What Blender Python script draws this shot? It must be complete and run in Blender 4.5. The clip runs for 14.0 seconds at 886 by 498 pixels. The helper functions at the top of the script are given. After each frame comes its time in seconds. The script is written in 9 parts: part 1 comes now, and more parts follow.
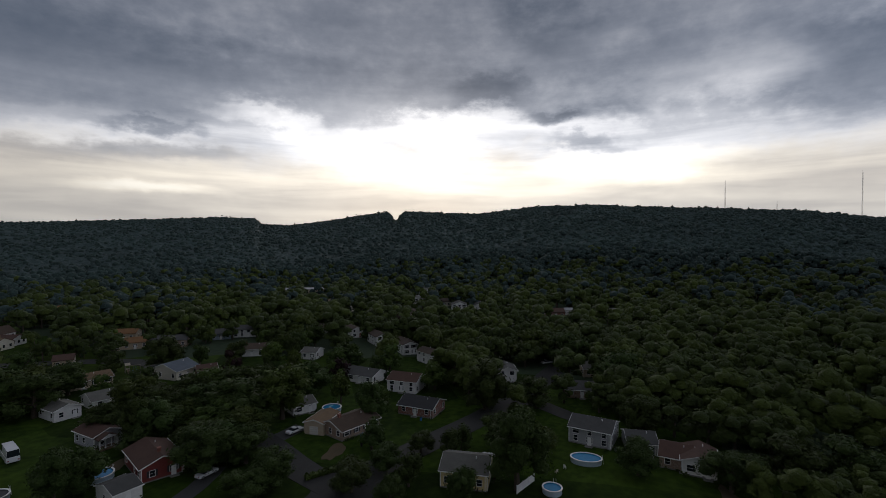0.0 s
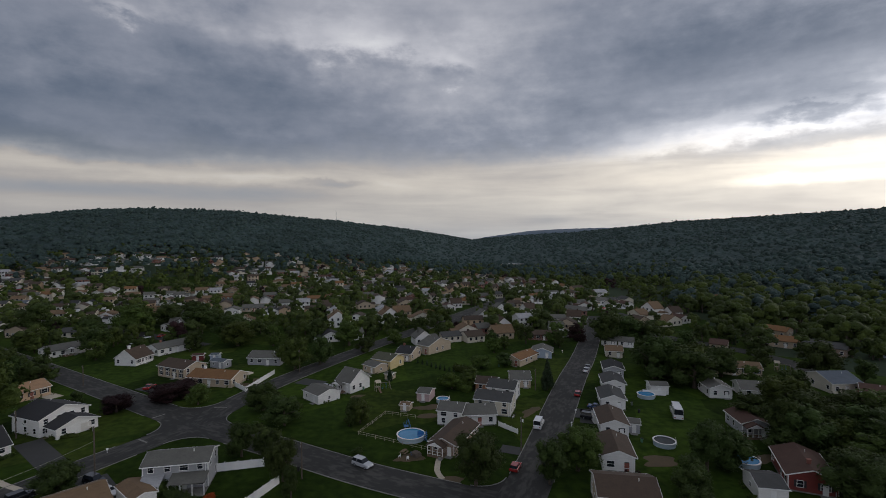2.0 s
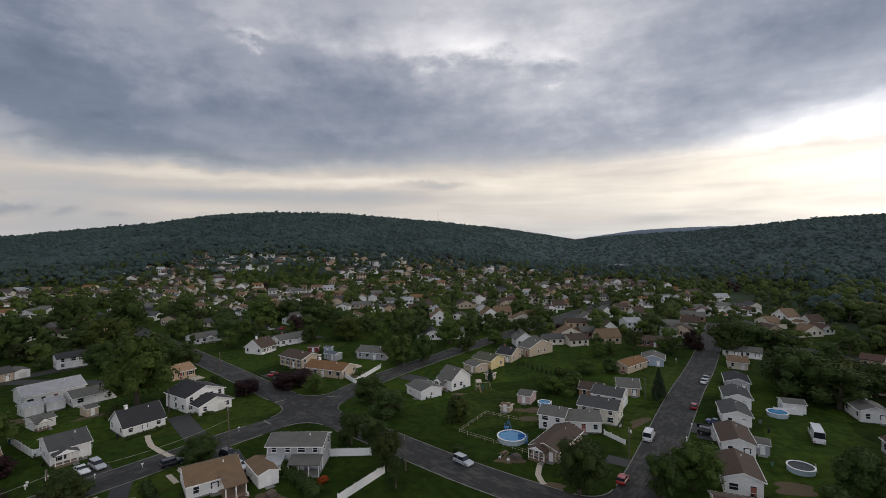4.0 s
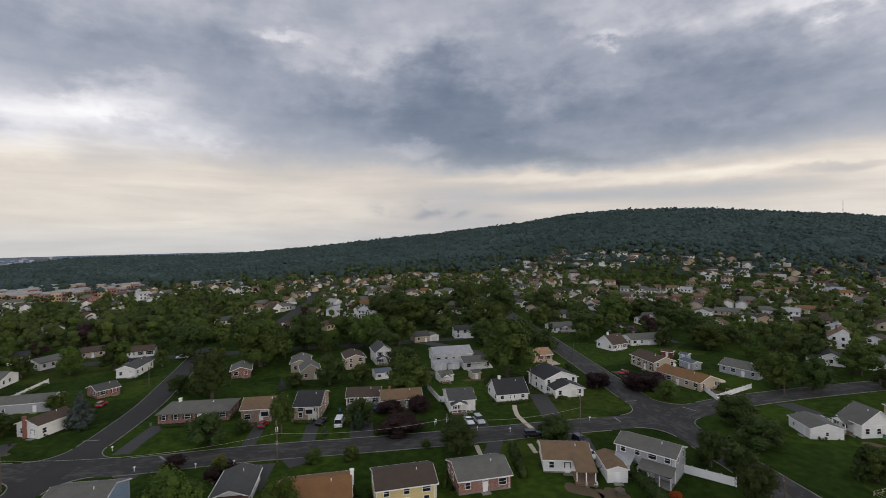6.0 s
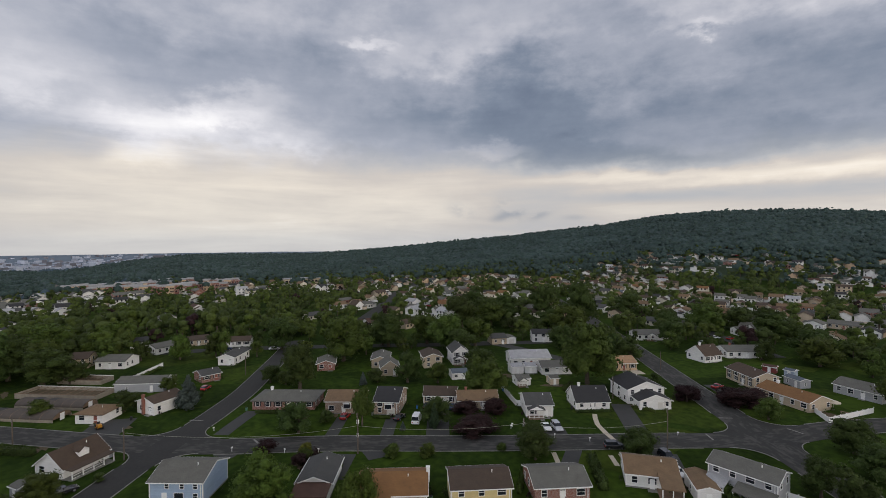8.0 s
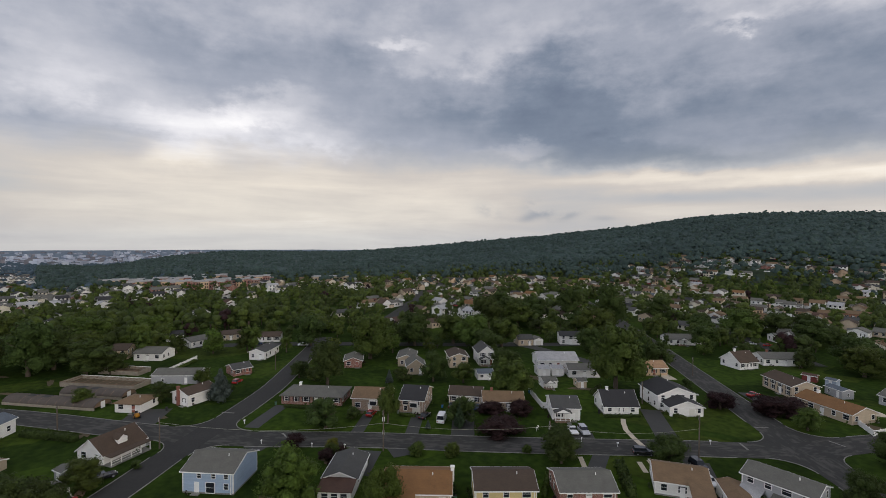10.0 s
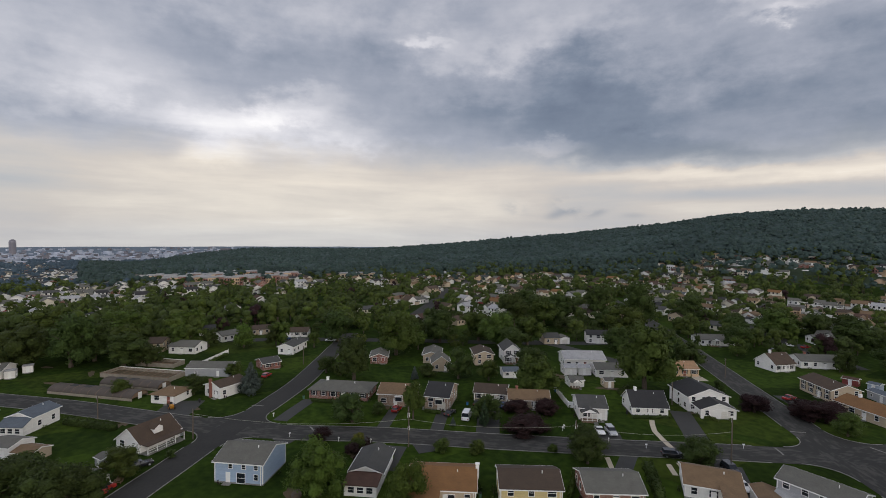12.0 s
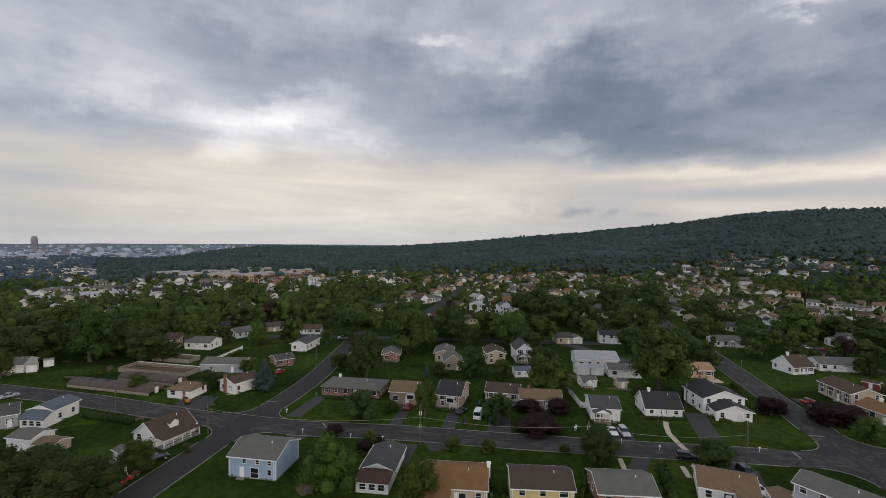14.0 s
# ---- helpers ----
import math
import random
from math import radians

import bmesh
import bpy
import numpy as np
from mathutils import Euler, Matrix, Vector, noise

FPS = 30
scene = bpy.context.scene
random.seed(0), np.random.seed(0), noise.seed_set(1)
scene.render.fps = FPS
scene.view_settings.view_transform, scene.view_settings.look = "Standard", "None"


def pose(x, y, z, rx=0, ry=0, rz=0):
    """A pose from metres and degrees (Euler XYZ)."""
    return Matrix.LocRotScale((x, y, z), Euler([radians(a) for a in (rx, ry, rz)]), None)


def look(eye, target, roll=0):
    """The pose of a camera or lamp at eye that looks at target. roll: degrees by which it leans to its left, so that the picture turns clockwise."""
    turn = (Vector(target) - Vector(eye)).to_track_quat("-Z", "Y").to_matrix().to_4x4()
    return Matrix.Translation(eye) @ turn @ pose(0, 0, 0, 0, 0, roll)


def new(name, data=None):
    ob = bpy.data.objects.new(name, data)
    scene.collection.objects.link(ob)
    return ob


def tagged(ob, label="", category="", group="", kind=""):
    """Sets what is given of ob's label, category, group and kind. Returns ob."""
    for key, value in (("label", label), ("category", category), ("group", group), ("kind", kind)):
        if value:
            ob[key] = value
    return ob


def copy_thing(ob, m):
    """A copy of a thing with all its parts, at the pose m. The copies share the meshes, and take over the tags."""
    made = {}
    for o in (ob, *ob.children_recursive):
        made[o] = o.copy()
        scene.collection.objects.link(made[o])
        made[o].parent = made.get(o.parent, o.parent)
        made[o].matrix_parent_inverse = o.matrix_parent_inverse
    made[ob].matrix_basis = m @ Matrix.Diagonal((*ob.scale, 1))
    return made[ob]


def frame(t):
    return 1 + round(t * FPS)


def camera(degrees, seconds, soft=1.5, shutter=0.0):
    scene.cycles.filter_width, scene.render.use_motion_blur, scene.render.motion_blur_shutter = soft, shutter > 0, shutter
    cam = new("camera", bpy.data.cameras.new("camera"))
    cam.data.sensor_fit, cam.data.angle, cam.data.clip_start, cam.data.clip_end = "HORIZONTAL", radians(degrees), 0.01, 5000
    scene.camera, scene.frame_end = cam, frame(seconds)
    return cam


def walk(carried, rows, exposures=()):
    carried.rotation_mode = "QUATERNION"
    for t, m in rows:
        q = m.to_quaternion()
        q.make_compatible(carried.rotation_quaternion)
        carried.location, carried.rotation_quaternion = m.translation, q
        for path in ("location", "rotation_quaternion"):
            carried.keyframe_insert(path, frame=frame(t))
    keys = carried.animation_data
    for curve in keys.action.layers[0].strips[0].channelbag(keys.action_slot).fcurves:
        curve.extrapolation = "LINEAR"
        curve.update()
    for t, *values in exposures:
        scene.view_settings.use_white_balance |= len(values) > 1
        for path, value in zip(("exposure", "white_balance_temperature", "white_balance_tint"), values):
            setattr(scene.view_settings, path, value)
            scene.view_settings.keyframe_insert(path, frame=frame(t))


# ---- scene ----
cam = camera(85.45, 14.0, soft=0.8, shutter=0.2)
PATH = [
    (0.0, pose(0, 0, 50, 88.90, -0.13, -62.59)),
    (0.5, pose(0, 0, 50, 88.86, 0.01, -55.70)),
    (0.6, pose(0, 0, 50, 88.78, 0.05, -51.47)),
    (0.7, pose(0, 0, 50, 88.71, 0.09, -45.38)),
    (0.8, pose(0, 0, 50, 88.63, 0.13, -37.47)),
    (0.9, pose(0, 0, 50, 88.56, 0.18, -28.51)),
    (1.0, pose(0, 0, 50, 88.48, 0.22, -19.66)),
    (1.1, pose(0, 0, 50, 88.46, 0.23, -12.15)),
    (1.2, pose(0, 0, 50, 88.44, 0.24, -6.82)),
    (1.3, pose(0, 0, 50, 88.41, 0.25, -3.71)),
    (1.5, pose(0, 0, 50, 88.37, 0.27, 0.00)),
    (2.0, pose(0, 0, 50, 88.35, 0.11, 5.87)),
    (2.5, pose(0, 0, 50, 88.35, 0.09, 8.82)),
    (5.0, pose(0, 0, 50, 88.49, 0.67, 23.39)),
    (5.1, pose(0, 0, 50, 88.49, 0.68, 23.91)),
    (5.2, pose(0, 0, 50, 88.49, 0.68, 24.96)),
    (5.3, pose(0, 0, 50, 88.48, 0.68, 27.62)),
    (5.4, pose(0, 0, 50, 88.48, 0.69, 32.64)),
    (5.5, pose(0, 0, 50, 88.47, 0.69, 38.74)),
    (5.6, pose(0, 0, 50, 88.48, 0.68, 45.62)),
    (5.7, pose(0, 0, 50, 88.49, 0.67, 50.83)),
    (5.8, pose(0, 0, 50, 88.51, 0.66, 54.48)),
    (5.9, pose(0, 0, 50, 88.52, 0.65, 56.90)),
    (6.0, pose(0, 0, 50, 88.53, 0.64, 58.18)),
    (6.5, pose(0, 0, 50, 88.66, 0.69, 62.54)),
    (7.0, pose(0, 0, 50, 88.77, 0.45, 64.52)),
    (7.5, pose(0, 0, 50, 88.76, 0.31, 66.07)),
    (8.0, pose(0, 0, 50, 88.76, 0.17, 67.48)),
    (10.5, pose(0, 0, 50, 88.66, -0.42, 71.70)),
    (11.0, pose(0, 0, 50, 88.59, -0.33, 72.77)),
    (11.5, pose(0, 0, 50, 88.52, -0.46, 73.26)),
    (12.0, pose(0, 0, 50, 88.37, -0.54, 73.79)),
    (12.5, pose(0, 0, 50, 88.28, -0.57, 74.29)),
    (13.0, pose(0, 0, 50, 88.23, -0.61, 74.69)),
    (13.5, pose(0, 0, 50, 88.22, -0.69, 74.97)),
    (14.0, pose(0, 0, 50, 88.18, -0.79, 75.28)),
]
EXPOSURES = [(0.0, -1.22, 6050, 10), (0.5, -1.2, 6050, 10), (0.8, -1.15, 6150, 10), (1.0, -1.17, 6060, 10), (1.5, -0.95, 6080, 10), (2.5, -0.47, 6240, 10), (5.0, -0.08, 6430, 10), (5.5, -0.14, 6430, 10), (6.0, -0.02, 6430, 10), (6.5, 0.0, 6430, 10), (14.0, 0.0, 6430, 10)]
walk(cam, PATH, EXPOSURES)

# ---- sky and light: overcast evening, brightest low in the south-west ----
GLOW_AZ = -60.0
GLOW_DIR = Vector((-math.sin(radians(GLOW_AZ)), math.cos(radians(GLOW_AZ)), 0.14)).normalized()

world = bpy.data.worlds.new("world")
scene.world = world
world.use_nodes = True
wn, wl = world.node_tree.nodes, world.node_tree.links
wn.clear()


def wmath(op, a, b=None, c=None, clamp=False):
    n = wn.new("ShaderNodeMath")
    n.operation, n.use_clamp = op, clamp
    for i, v in enumerate((a, b, c)):
        if v is None:
            continue
        if isinstance(v, (int, float)):
            n.inputs[i].default_value = v
        else:
            wl.new(v, n.inputs[i])
    return n.outputs[0]


def wmix(fac, a, b, blend="MIX"):
    n = wn.new("ShaderNodeMix")
    n.data_type, n.blend_type = "RGBA", blend
    for i, v in ((0, fac), (6, a), (7, b)):
        if isinstance(v, (int, float)):
            n.inputs[i].default_value = v
        elif isinstance(v, tuple):
            n.inputs[i].default_value = (*v, 1)
        else:
            wl.new(v, n.inputs[i])
    return n.outputs[2]


def wramp(value, stops):
    n = wn.new("ShaderNodeValToRGB")
    wl.new(value, n.inputs[0])
    ramp = n.color_ramp
    while len(ramp.elements) < len(stops):
        ramp.elements.new(0.5)
    for e, (pos, col) in zip(ramp.elements, stops):
        e.position, e.color = pos, (*col, 1)
    return n.outputs[0]


coord = wn.new("ShaderNodeTexCoord").outputs["Generated"]
split = wn.new("ShaderNodeSeparateXYZ")
wl.new(coord, split.inputs[0])
dx, dy, dz = split.outputs
bearing = wmath("MULTIPLY", wmath("ARCTAN2", wmath("MULTIPLY", dx, -1.0), dy), 57.2958)
height = wmath("MULTIPLY", wmath("ARCSINE", wmath("MINIMUM", wmath("MAXIMUM", dz, -1.0), 1.0)), 57.2958)


def squashed(k):
    n = wn.new("ShaderNodeCombineXYZ")
    for i, v in enumerate((dx, dy, wmath("MULTIPLY", dz, k))):
        wl.new(v, n.inputs[i])
    return n.outputs[0]


def wnoise(vector, scale, detail, rough, distortion=0.0):
    n = wn.new("ShaderNodeTexNoise")
    wl.new(vector, n.inputs["Vector"])
    n.inputs["Scale"].default_value, n.inputs["Detail"].default_value = scale, detail
    n.inputs["Roughness"].default_value, n.inputs["Distortion"].default_value = rough, distortion
    return n.outputs[0]


# ragged edges: bearings and heights are pushed about by turbulence, finer near the horizon
lump = wnoise(squashed(2.4), 5.0, 7.0, 0.56, 0.1)
puff = wnoise(squashed(1.7), 11.0, 8.0, 0.60, 0.0)
curl = wnoise(squashed(1.5), 27.0, 6.0, 0.55, 0.0)
bands = wnoise(squashed(9.0), 2.6, 6.0, 0.55, 0.3)
sway = wnoise(squashed(3.0), 3.1, 5.0, 0.5)
swell = wmath("ADD", wmath("MULTIPLY", wmath("SUBTRACT", lump, 0.5), 7.5), wmath("MULTIPLY", wmath("SUBTRACT", puff, 0.5), 6.5))
near_rim = wmath("MINIMUM", wmath("MAXIMUM", wmath("MULTIPLY_ADD", height, 0.09, -0.28), 0.06), 1.0)
AZ = wmath("ADD", bearing, wmath("MULTIPLY", wmath("SUBTRACT", sway, 0.5), 16.0))
EL = wmath("MULTIPLY_ADD", swell, near_rim, height)


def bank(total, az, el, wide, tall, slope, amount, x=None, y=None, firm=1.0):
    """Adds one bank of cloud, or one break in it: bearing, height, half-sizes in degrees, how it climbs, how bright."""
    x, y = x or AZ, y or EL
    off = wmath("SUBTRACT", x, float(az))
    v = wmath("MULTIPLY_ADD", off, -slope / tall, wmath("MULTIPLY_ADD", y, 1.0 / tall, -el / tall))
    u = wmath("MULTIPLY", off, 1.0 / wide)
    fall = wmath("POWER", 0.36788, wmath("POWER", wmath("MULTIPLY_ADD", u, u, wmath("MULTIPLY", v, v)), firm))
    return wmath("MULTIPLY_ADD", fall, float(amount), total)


def smooth(value, low, high):
    n = wn.new("ShaderNodeMapRange")
    n.interpolation_type = "SMOOTHSTEP"
    wl.new(value, n.inputs[0])
    n.inputs[1].default_value, n.inputs[2].default_value = low, high
    return n.outputs[0]


# the deck lies on bright air; its lower edge lifts towards the sun and over the plain
edge = bank(bank(wmath("ADD", 7.6, 0.0), -66, 0, 44, 1e4, 0, 6.5, bearing, height), 101, 0, 13, 1e4, 0, 4.5, bearing, height)
above = smooth(wmath("SUBTRACT", EL, edge), -1.1, 1.5)
tone = wmath("MULTIPLY_ADD", above, -0.23, 0.75)
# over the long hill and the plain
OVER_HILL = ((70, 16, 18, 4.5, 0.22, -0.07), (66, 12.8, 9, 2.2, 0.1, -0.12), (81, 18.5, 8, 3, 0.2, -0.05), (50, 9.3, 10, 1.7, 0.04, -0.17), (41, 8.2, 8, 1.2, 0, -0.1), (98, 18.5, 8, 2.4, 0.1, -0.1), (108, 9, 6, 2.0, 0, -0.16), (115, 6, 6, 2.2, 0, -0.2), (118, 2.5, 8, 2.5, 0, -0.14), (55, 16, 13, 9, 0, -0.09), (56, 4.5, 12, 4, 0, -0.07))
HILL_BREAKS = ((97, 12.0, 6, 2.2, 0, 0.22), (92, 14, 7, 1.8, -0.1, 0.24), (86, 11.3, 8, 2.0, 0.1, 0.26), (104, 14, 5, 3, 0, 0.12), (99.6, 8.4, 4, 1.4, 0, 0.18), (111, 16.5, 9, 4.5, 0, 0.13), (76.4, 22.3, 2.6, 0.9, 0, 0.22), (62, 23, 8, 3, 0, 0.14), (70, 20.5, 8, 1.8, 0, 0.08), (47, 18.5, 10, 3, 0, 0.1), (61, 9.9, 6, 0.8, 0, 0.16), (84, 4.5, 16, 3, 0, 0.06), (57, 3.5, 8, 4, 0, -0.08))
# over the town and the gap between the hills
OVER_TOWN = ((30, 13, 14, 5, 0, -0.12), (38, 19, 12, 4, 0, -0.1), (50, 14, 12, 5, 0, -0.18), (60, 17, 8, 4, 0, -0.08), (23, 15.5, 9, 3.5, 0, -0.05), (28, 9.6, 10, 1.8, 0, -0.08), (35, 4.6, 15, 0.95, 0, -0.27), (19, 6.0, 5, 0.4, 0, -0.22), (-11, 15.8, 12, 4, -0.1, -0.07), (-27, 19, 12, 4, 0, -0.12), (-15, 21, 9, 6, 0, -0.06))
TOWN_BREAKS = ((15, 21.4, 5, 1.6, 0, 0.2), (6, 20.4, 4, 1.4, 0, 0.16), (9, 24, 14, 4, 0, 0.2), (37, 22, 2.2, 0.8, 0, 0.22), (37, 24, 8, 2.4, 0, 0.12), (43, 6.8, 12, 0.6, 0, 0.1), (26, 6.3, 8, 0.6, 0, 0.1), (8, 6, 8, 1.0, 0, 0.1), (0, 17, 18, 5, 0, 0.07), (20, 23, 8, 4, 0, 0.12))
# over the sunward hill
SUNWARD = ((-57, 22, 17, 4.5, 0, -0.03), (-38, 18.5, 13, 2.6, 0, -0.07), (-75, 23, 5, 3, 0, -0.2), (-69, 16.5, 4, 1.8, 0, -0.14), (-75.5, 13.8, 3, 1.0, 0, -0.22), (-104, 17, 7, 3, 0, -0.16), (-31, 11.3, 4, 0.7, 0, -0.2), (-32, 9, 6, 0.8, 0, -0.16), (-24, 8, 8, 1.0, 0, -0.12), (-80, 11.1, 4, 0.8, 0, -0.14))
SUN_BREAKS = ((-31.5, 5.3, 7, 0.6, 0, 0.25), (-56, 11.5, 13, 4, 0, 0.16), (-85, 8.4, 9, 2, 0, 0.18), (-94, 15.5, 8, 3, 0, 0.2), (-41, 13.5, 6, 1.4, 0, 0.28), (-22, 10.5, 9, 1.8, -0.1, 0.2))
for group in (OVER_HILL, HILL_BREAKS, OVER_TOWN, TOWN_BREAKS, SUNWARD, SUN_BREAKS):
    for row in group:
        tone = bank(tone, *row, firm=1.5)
grain = wmath("ADD", wmath("ADD", wmath("MULTIPLY", wmath("SUBTRACT", puff, 0.5), 0.32), wmath("MULTIPLY", wmath("SUBTRACT", curl, 0.5), 0.14)), wmath("MULTIPLY", wmath("SUBTRACT", lump, 0.5), 0.34))
streaks = wmath("MULTIPLY", wmath("SUBTRACT", bands, 0.5), 0.6)
tone = wmath("MULTIPLY_ADD", smooth(height, 24.0, 60.0), 0.12, tone)
tone = wmath("ADD", tone, wmath("ADD", wmath("MULTIPLY", grain, wmath("MULTIPLY_ADD", above, 0.75, 0.25)), wmath("MULTIPLY", streaks, wmath("MULTIPLY_ADD", above, -0.55, 0.9))))
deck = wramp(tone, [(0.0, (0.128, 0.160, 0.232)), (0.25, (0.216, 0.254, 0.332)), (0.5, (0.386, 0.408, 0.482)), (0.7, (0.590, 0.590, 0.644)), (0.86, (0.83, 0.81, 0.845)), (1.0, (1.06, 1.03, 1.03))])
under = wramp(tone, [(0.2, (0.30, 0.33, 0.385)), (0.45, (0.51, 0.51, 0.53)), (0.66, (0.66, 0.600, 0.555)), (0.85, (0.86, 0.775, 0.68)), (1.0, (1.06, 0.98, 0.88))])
under = wmix(1.0, under, wramp(wmath("MULTIPLY", height, 0.05), [(0.0, (0.84, 0.91, 1.0)), (0.1, (0.92, 0.95, 0.99)), (0.3, (1.0, 1.0, 1.0))]), "MULTIPLY")
# a few dark rags of cloud hanging low over the hill
rag = smooth(puff, 0.36, 0.5)
RAGS = ((59.3, 3.4, 1.4, 0.85, 0.3, 1.1), (60.6, 2.5, 1.2, 0.5, -0.2, 0.8), (56.0, 2.7, 1.2, 0.45, -0.3, 0.7), (52.2, 2.4, 1.2, 0.3, 0, 0.45), (65.4, 3.3, 1.6, 0.8, 0.3, 0.45), (-6.4, 1.75, 3.0, 0.6, 0, 0.4))
spots = wmath("ADD", 0.0, 0.0)
for row in RAGS:
    spots = bank(spots, *row, bearing, height)
under = wmix(wmath("MULTIPLY", spots, rag, clamp=True), under, (0.36, 0.38, 0.43))
overcast = wmix(smooth(EL, 7.2, 11.0), under, deck)
# the low sun behind the cloud: thin parts shine, thick parts do not
haze = bank(wmath("ADD", 0.0, 0.0), GLOW_AZ - 8, 8, 50, 14, 0, 1.0, bearing, height)
core = bank(haze, GLOW_AZ + 2, 8.5, 26, 5, 0, 0.36, bearing, height)
shine = wmath("MULTIPLY", core, wmath("MULTIPLY", smooth(tone, 0.18, 0.95), 2.4))
gain = wn.new("ShaderNodeCombineXYZ")
for i, k in enumerate((1.0, 0.97, 0.86)):
    wl.new(wmath("MULTIPLY_ADD", shine, k, 1.0), gain.inputs[i])
lit = wmix(1.0, overcast, gain.outputs[0], "MULTIPLY")
# bright lobe added to the unseen sky behind the camera, to lift house walls
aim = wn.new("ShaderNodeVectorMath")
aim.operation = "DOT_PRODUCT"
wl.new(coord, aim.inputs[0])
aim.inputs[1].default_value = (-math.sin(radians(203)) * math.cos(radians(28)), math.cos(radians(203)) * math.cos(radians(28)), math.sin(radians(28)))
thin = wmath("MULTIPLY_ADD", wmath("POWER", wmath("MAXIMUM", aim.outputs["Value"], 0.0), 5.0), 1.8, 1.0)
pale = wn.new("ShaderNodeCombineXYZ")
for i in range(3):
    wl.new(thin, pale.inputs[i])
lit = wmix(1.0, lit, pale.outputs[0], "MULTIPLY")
sky = wn.new("ShaderNodeTexSky")
sky.sky_type, sky.sun_disc = "NISHITA", False
sky.sun_elevation, sky.sun_rotation = radians(9), radians(-GLOW_AZ)
dim = wmix(1.0, sky.outputs[0], (0.10, 0.10, 0.10), "MULTIPLY")
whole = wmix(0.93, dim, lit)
back = wn.new("ShaderNodeBackground")
wl.new(whole, back.inputs[0])
back.inputs[1].default_value = 1.0
out = wn.new("ShaderNodeOutputWorld")
wl.new(back.outputs[0], out.inputs[0])

sun = new("sun", bpy.data.lights.new("sun", "SUN"))
sun.data.energy, sun.data.angle, sun.data.color = 0.75, radians(30), (1.0, 0.92, 0.82)
sun.matrix_world = look(tuple(GLOW_DIR * 300 + Vector((0, 0, 45))), (0, 0, 0))

# ---- materials ----
MATS = {}


def material(name, base, dark=None, rough=0.8, scale=3.0, fine=25.0, bump=0.15, metal=0.0, island=0.0, edges=(0.36, 0.64), gloss=0.5):
    """Two scales of variation between base and dark, with fine relief."""
    m = bpy.data.materials.new(name)
    m.use_nodes = True
    n, l = m.node_tree.nodes, m.node_tree.links
    b = n["Principled BSDF"]
    dark = dark or tuple(c * 0.72 for c in base)
    pos = n.new("ShaderNodeTexCoord").outputs["Object"]
    geo = n.new("ShaderNodeNewGeometry")
    big, small = n.new("ShaderNodeTexNoise"), n.new("ShaderNodeTexNoise")
    for t, s, d in ((big, scale, 4), (small, fine, 3)):
        l.new(geo.outputs["Position"], t.inputs["Vector"])
        t.inputs["Scale"].default_value, t.inputs["Detail"].default_value = s, d
    add = n.new("ShaderNodeMath")
    add.operation = "MULTIPLY_ADD"
    l.new(small.outputs[0], add.inputs[0])
    add.inputs[1].default_value = 0.5
    half = n.new("ShaderNodeMath")
    half.operation = "MULTIPLY"
    l.new(big.outputs[0], half.inputs[0])
    half.inputs[1].default_value = 0.5
    l.new(half.outputs[0], add.inputs[2])
    spread = n.new("ShaderNodeMapRange")
    l.new(add.outputs[0], spread.inputs[0])
    spread.inputs[1].default_value, spread.inputs[2].default_value = edges
    mix = n.new("ShaderNodeMix")
    mix.data_type = "RGBA"
    l.new(spread.outputs[0], mix.inputs[0])
    mix.inputs[6].default_value, mix.inputs[7].default_value = (*dark, 1), (*base, 1)
    col = mix.outputs[2]
    if island:
        rnd = n.new("ShaderNodeMath")
        rnd.operation = "ADD"
        l.new(geo.outputs["Random Per Island"], rnd.inputs[0])
        info = n.new("ShaderNodeObjectInfo")
        l.new(info.outputs["Random"], rnd.inputs[1])
        amount = n.new("ShaderNodeMapRange")
        l.new(rnd.outputs[0], amount.inputs[0])
        amount.inputs[2].default_value = 2.0
        amount.inputs[3].default_value, amount.inputs[4].default_value = 1.0 - island, 1.0 + island
        hsv = n.new("ShaderNodeHueSaturation")
        l.new(amount.outputs[0], hsv.inputs["Value"])
        l.new(col, hsv.inputs["Color"])
        shift = n.new("ShaderNodeMapRange")
        l.new(info.outputs["Random"], shift.inputs[0])
        shift.inputs[3].default_value, shift.inputs[4].default_value = 0.485, 0.515
        l.new(shift.outputs[0], hsv.inputs["Hue"])
        col = hsv.outputs[0]
    l.new(col, b.inputs["Base Color"])
    b.inputs["Roughness"].default_value, b.inputs["Metallic"].default_value = rough, metal
    b.inputs["Specular IOR Level"].default_value = gloss
    if bump:
        r = n.new("ShaderNodeBump")
        r.inputs["Strength"].default_value = bump
        r.inputs["Distance"].default_value = 0.05
        l.new(small.outputs[0], r.inputs["Height"])
        l.new(r.outputs[0], b.inputs["Normal"])
    MATS[name] = m
    return m


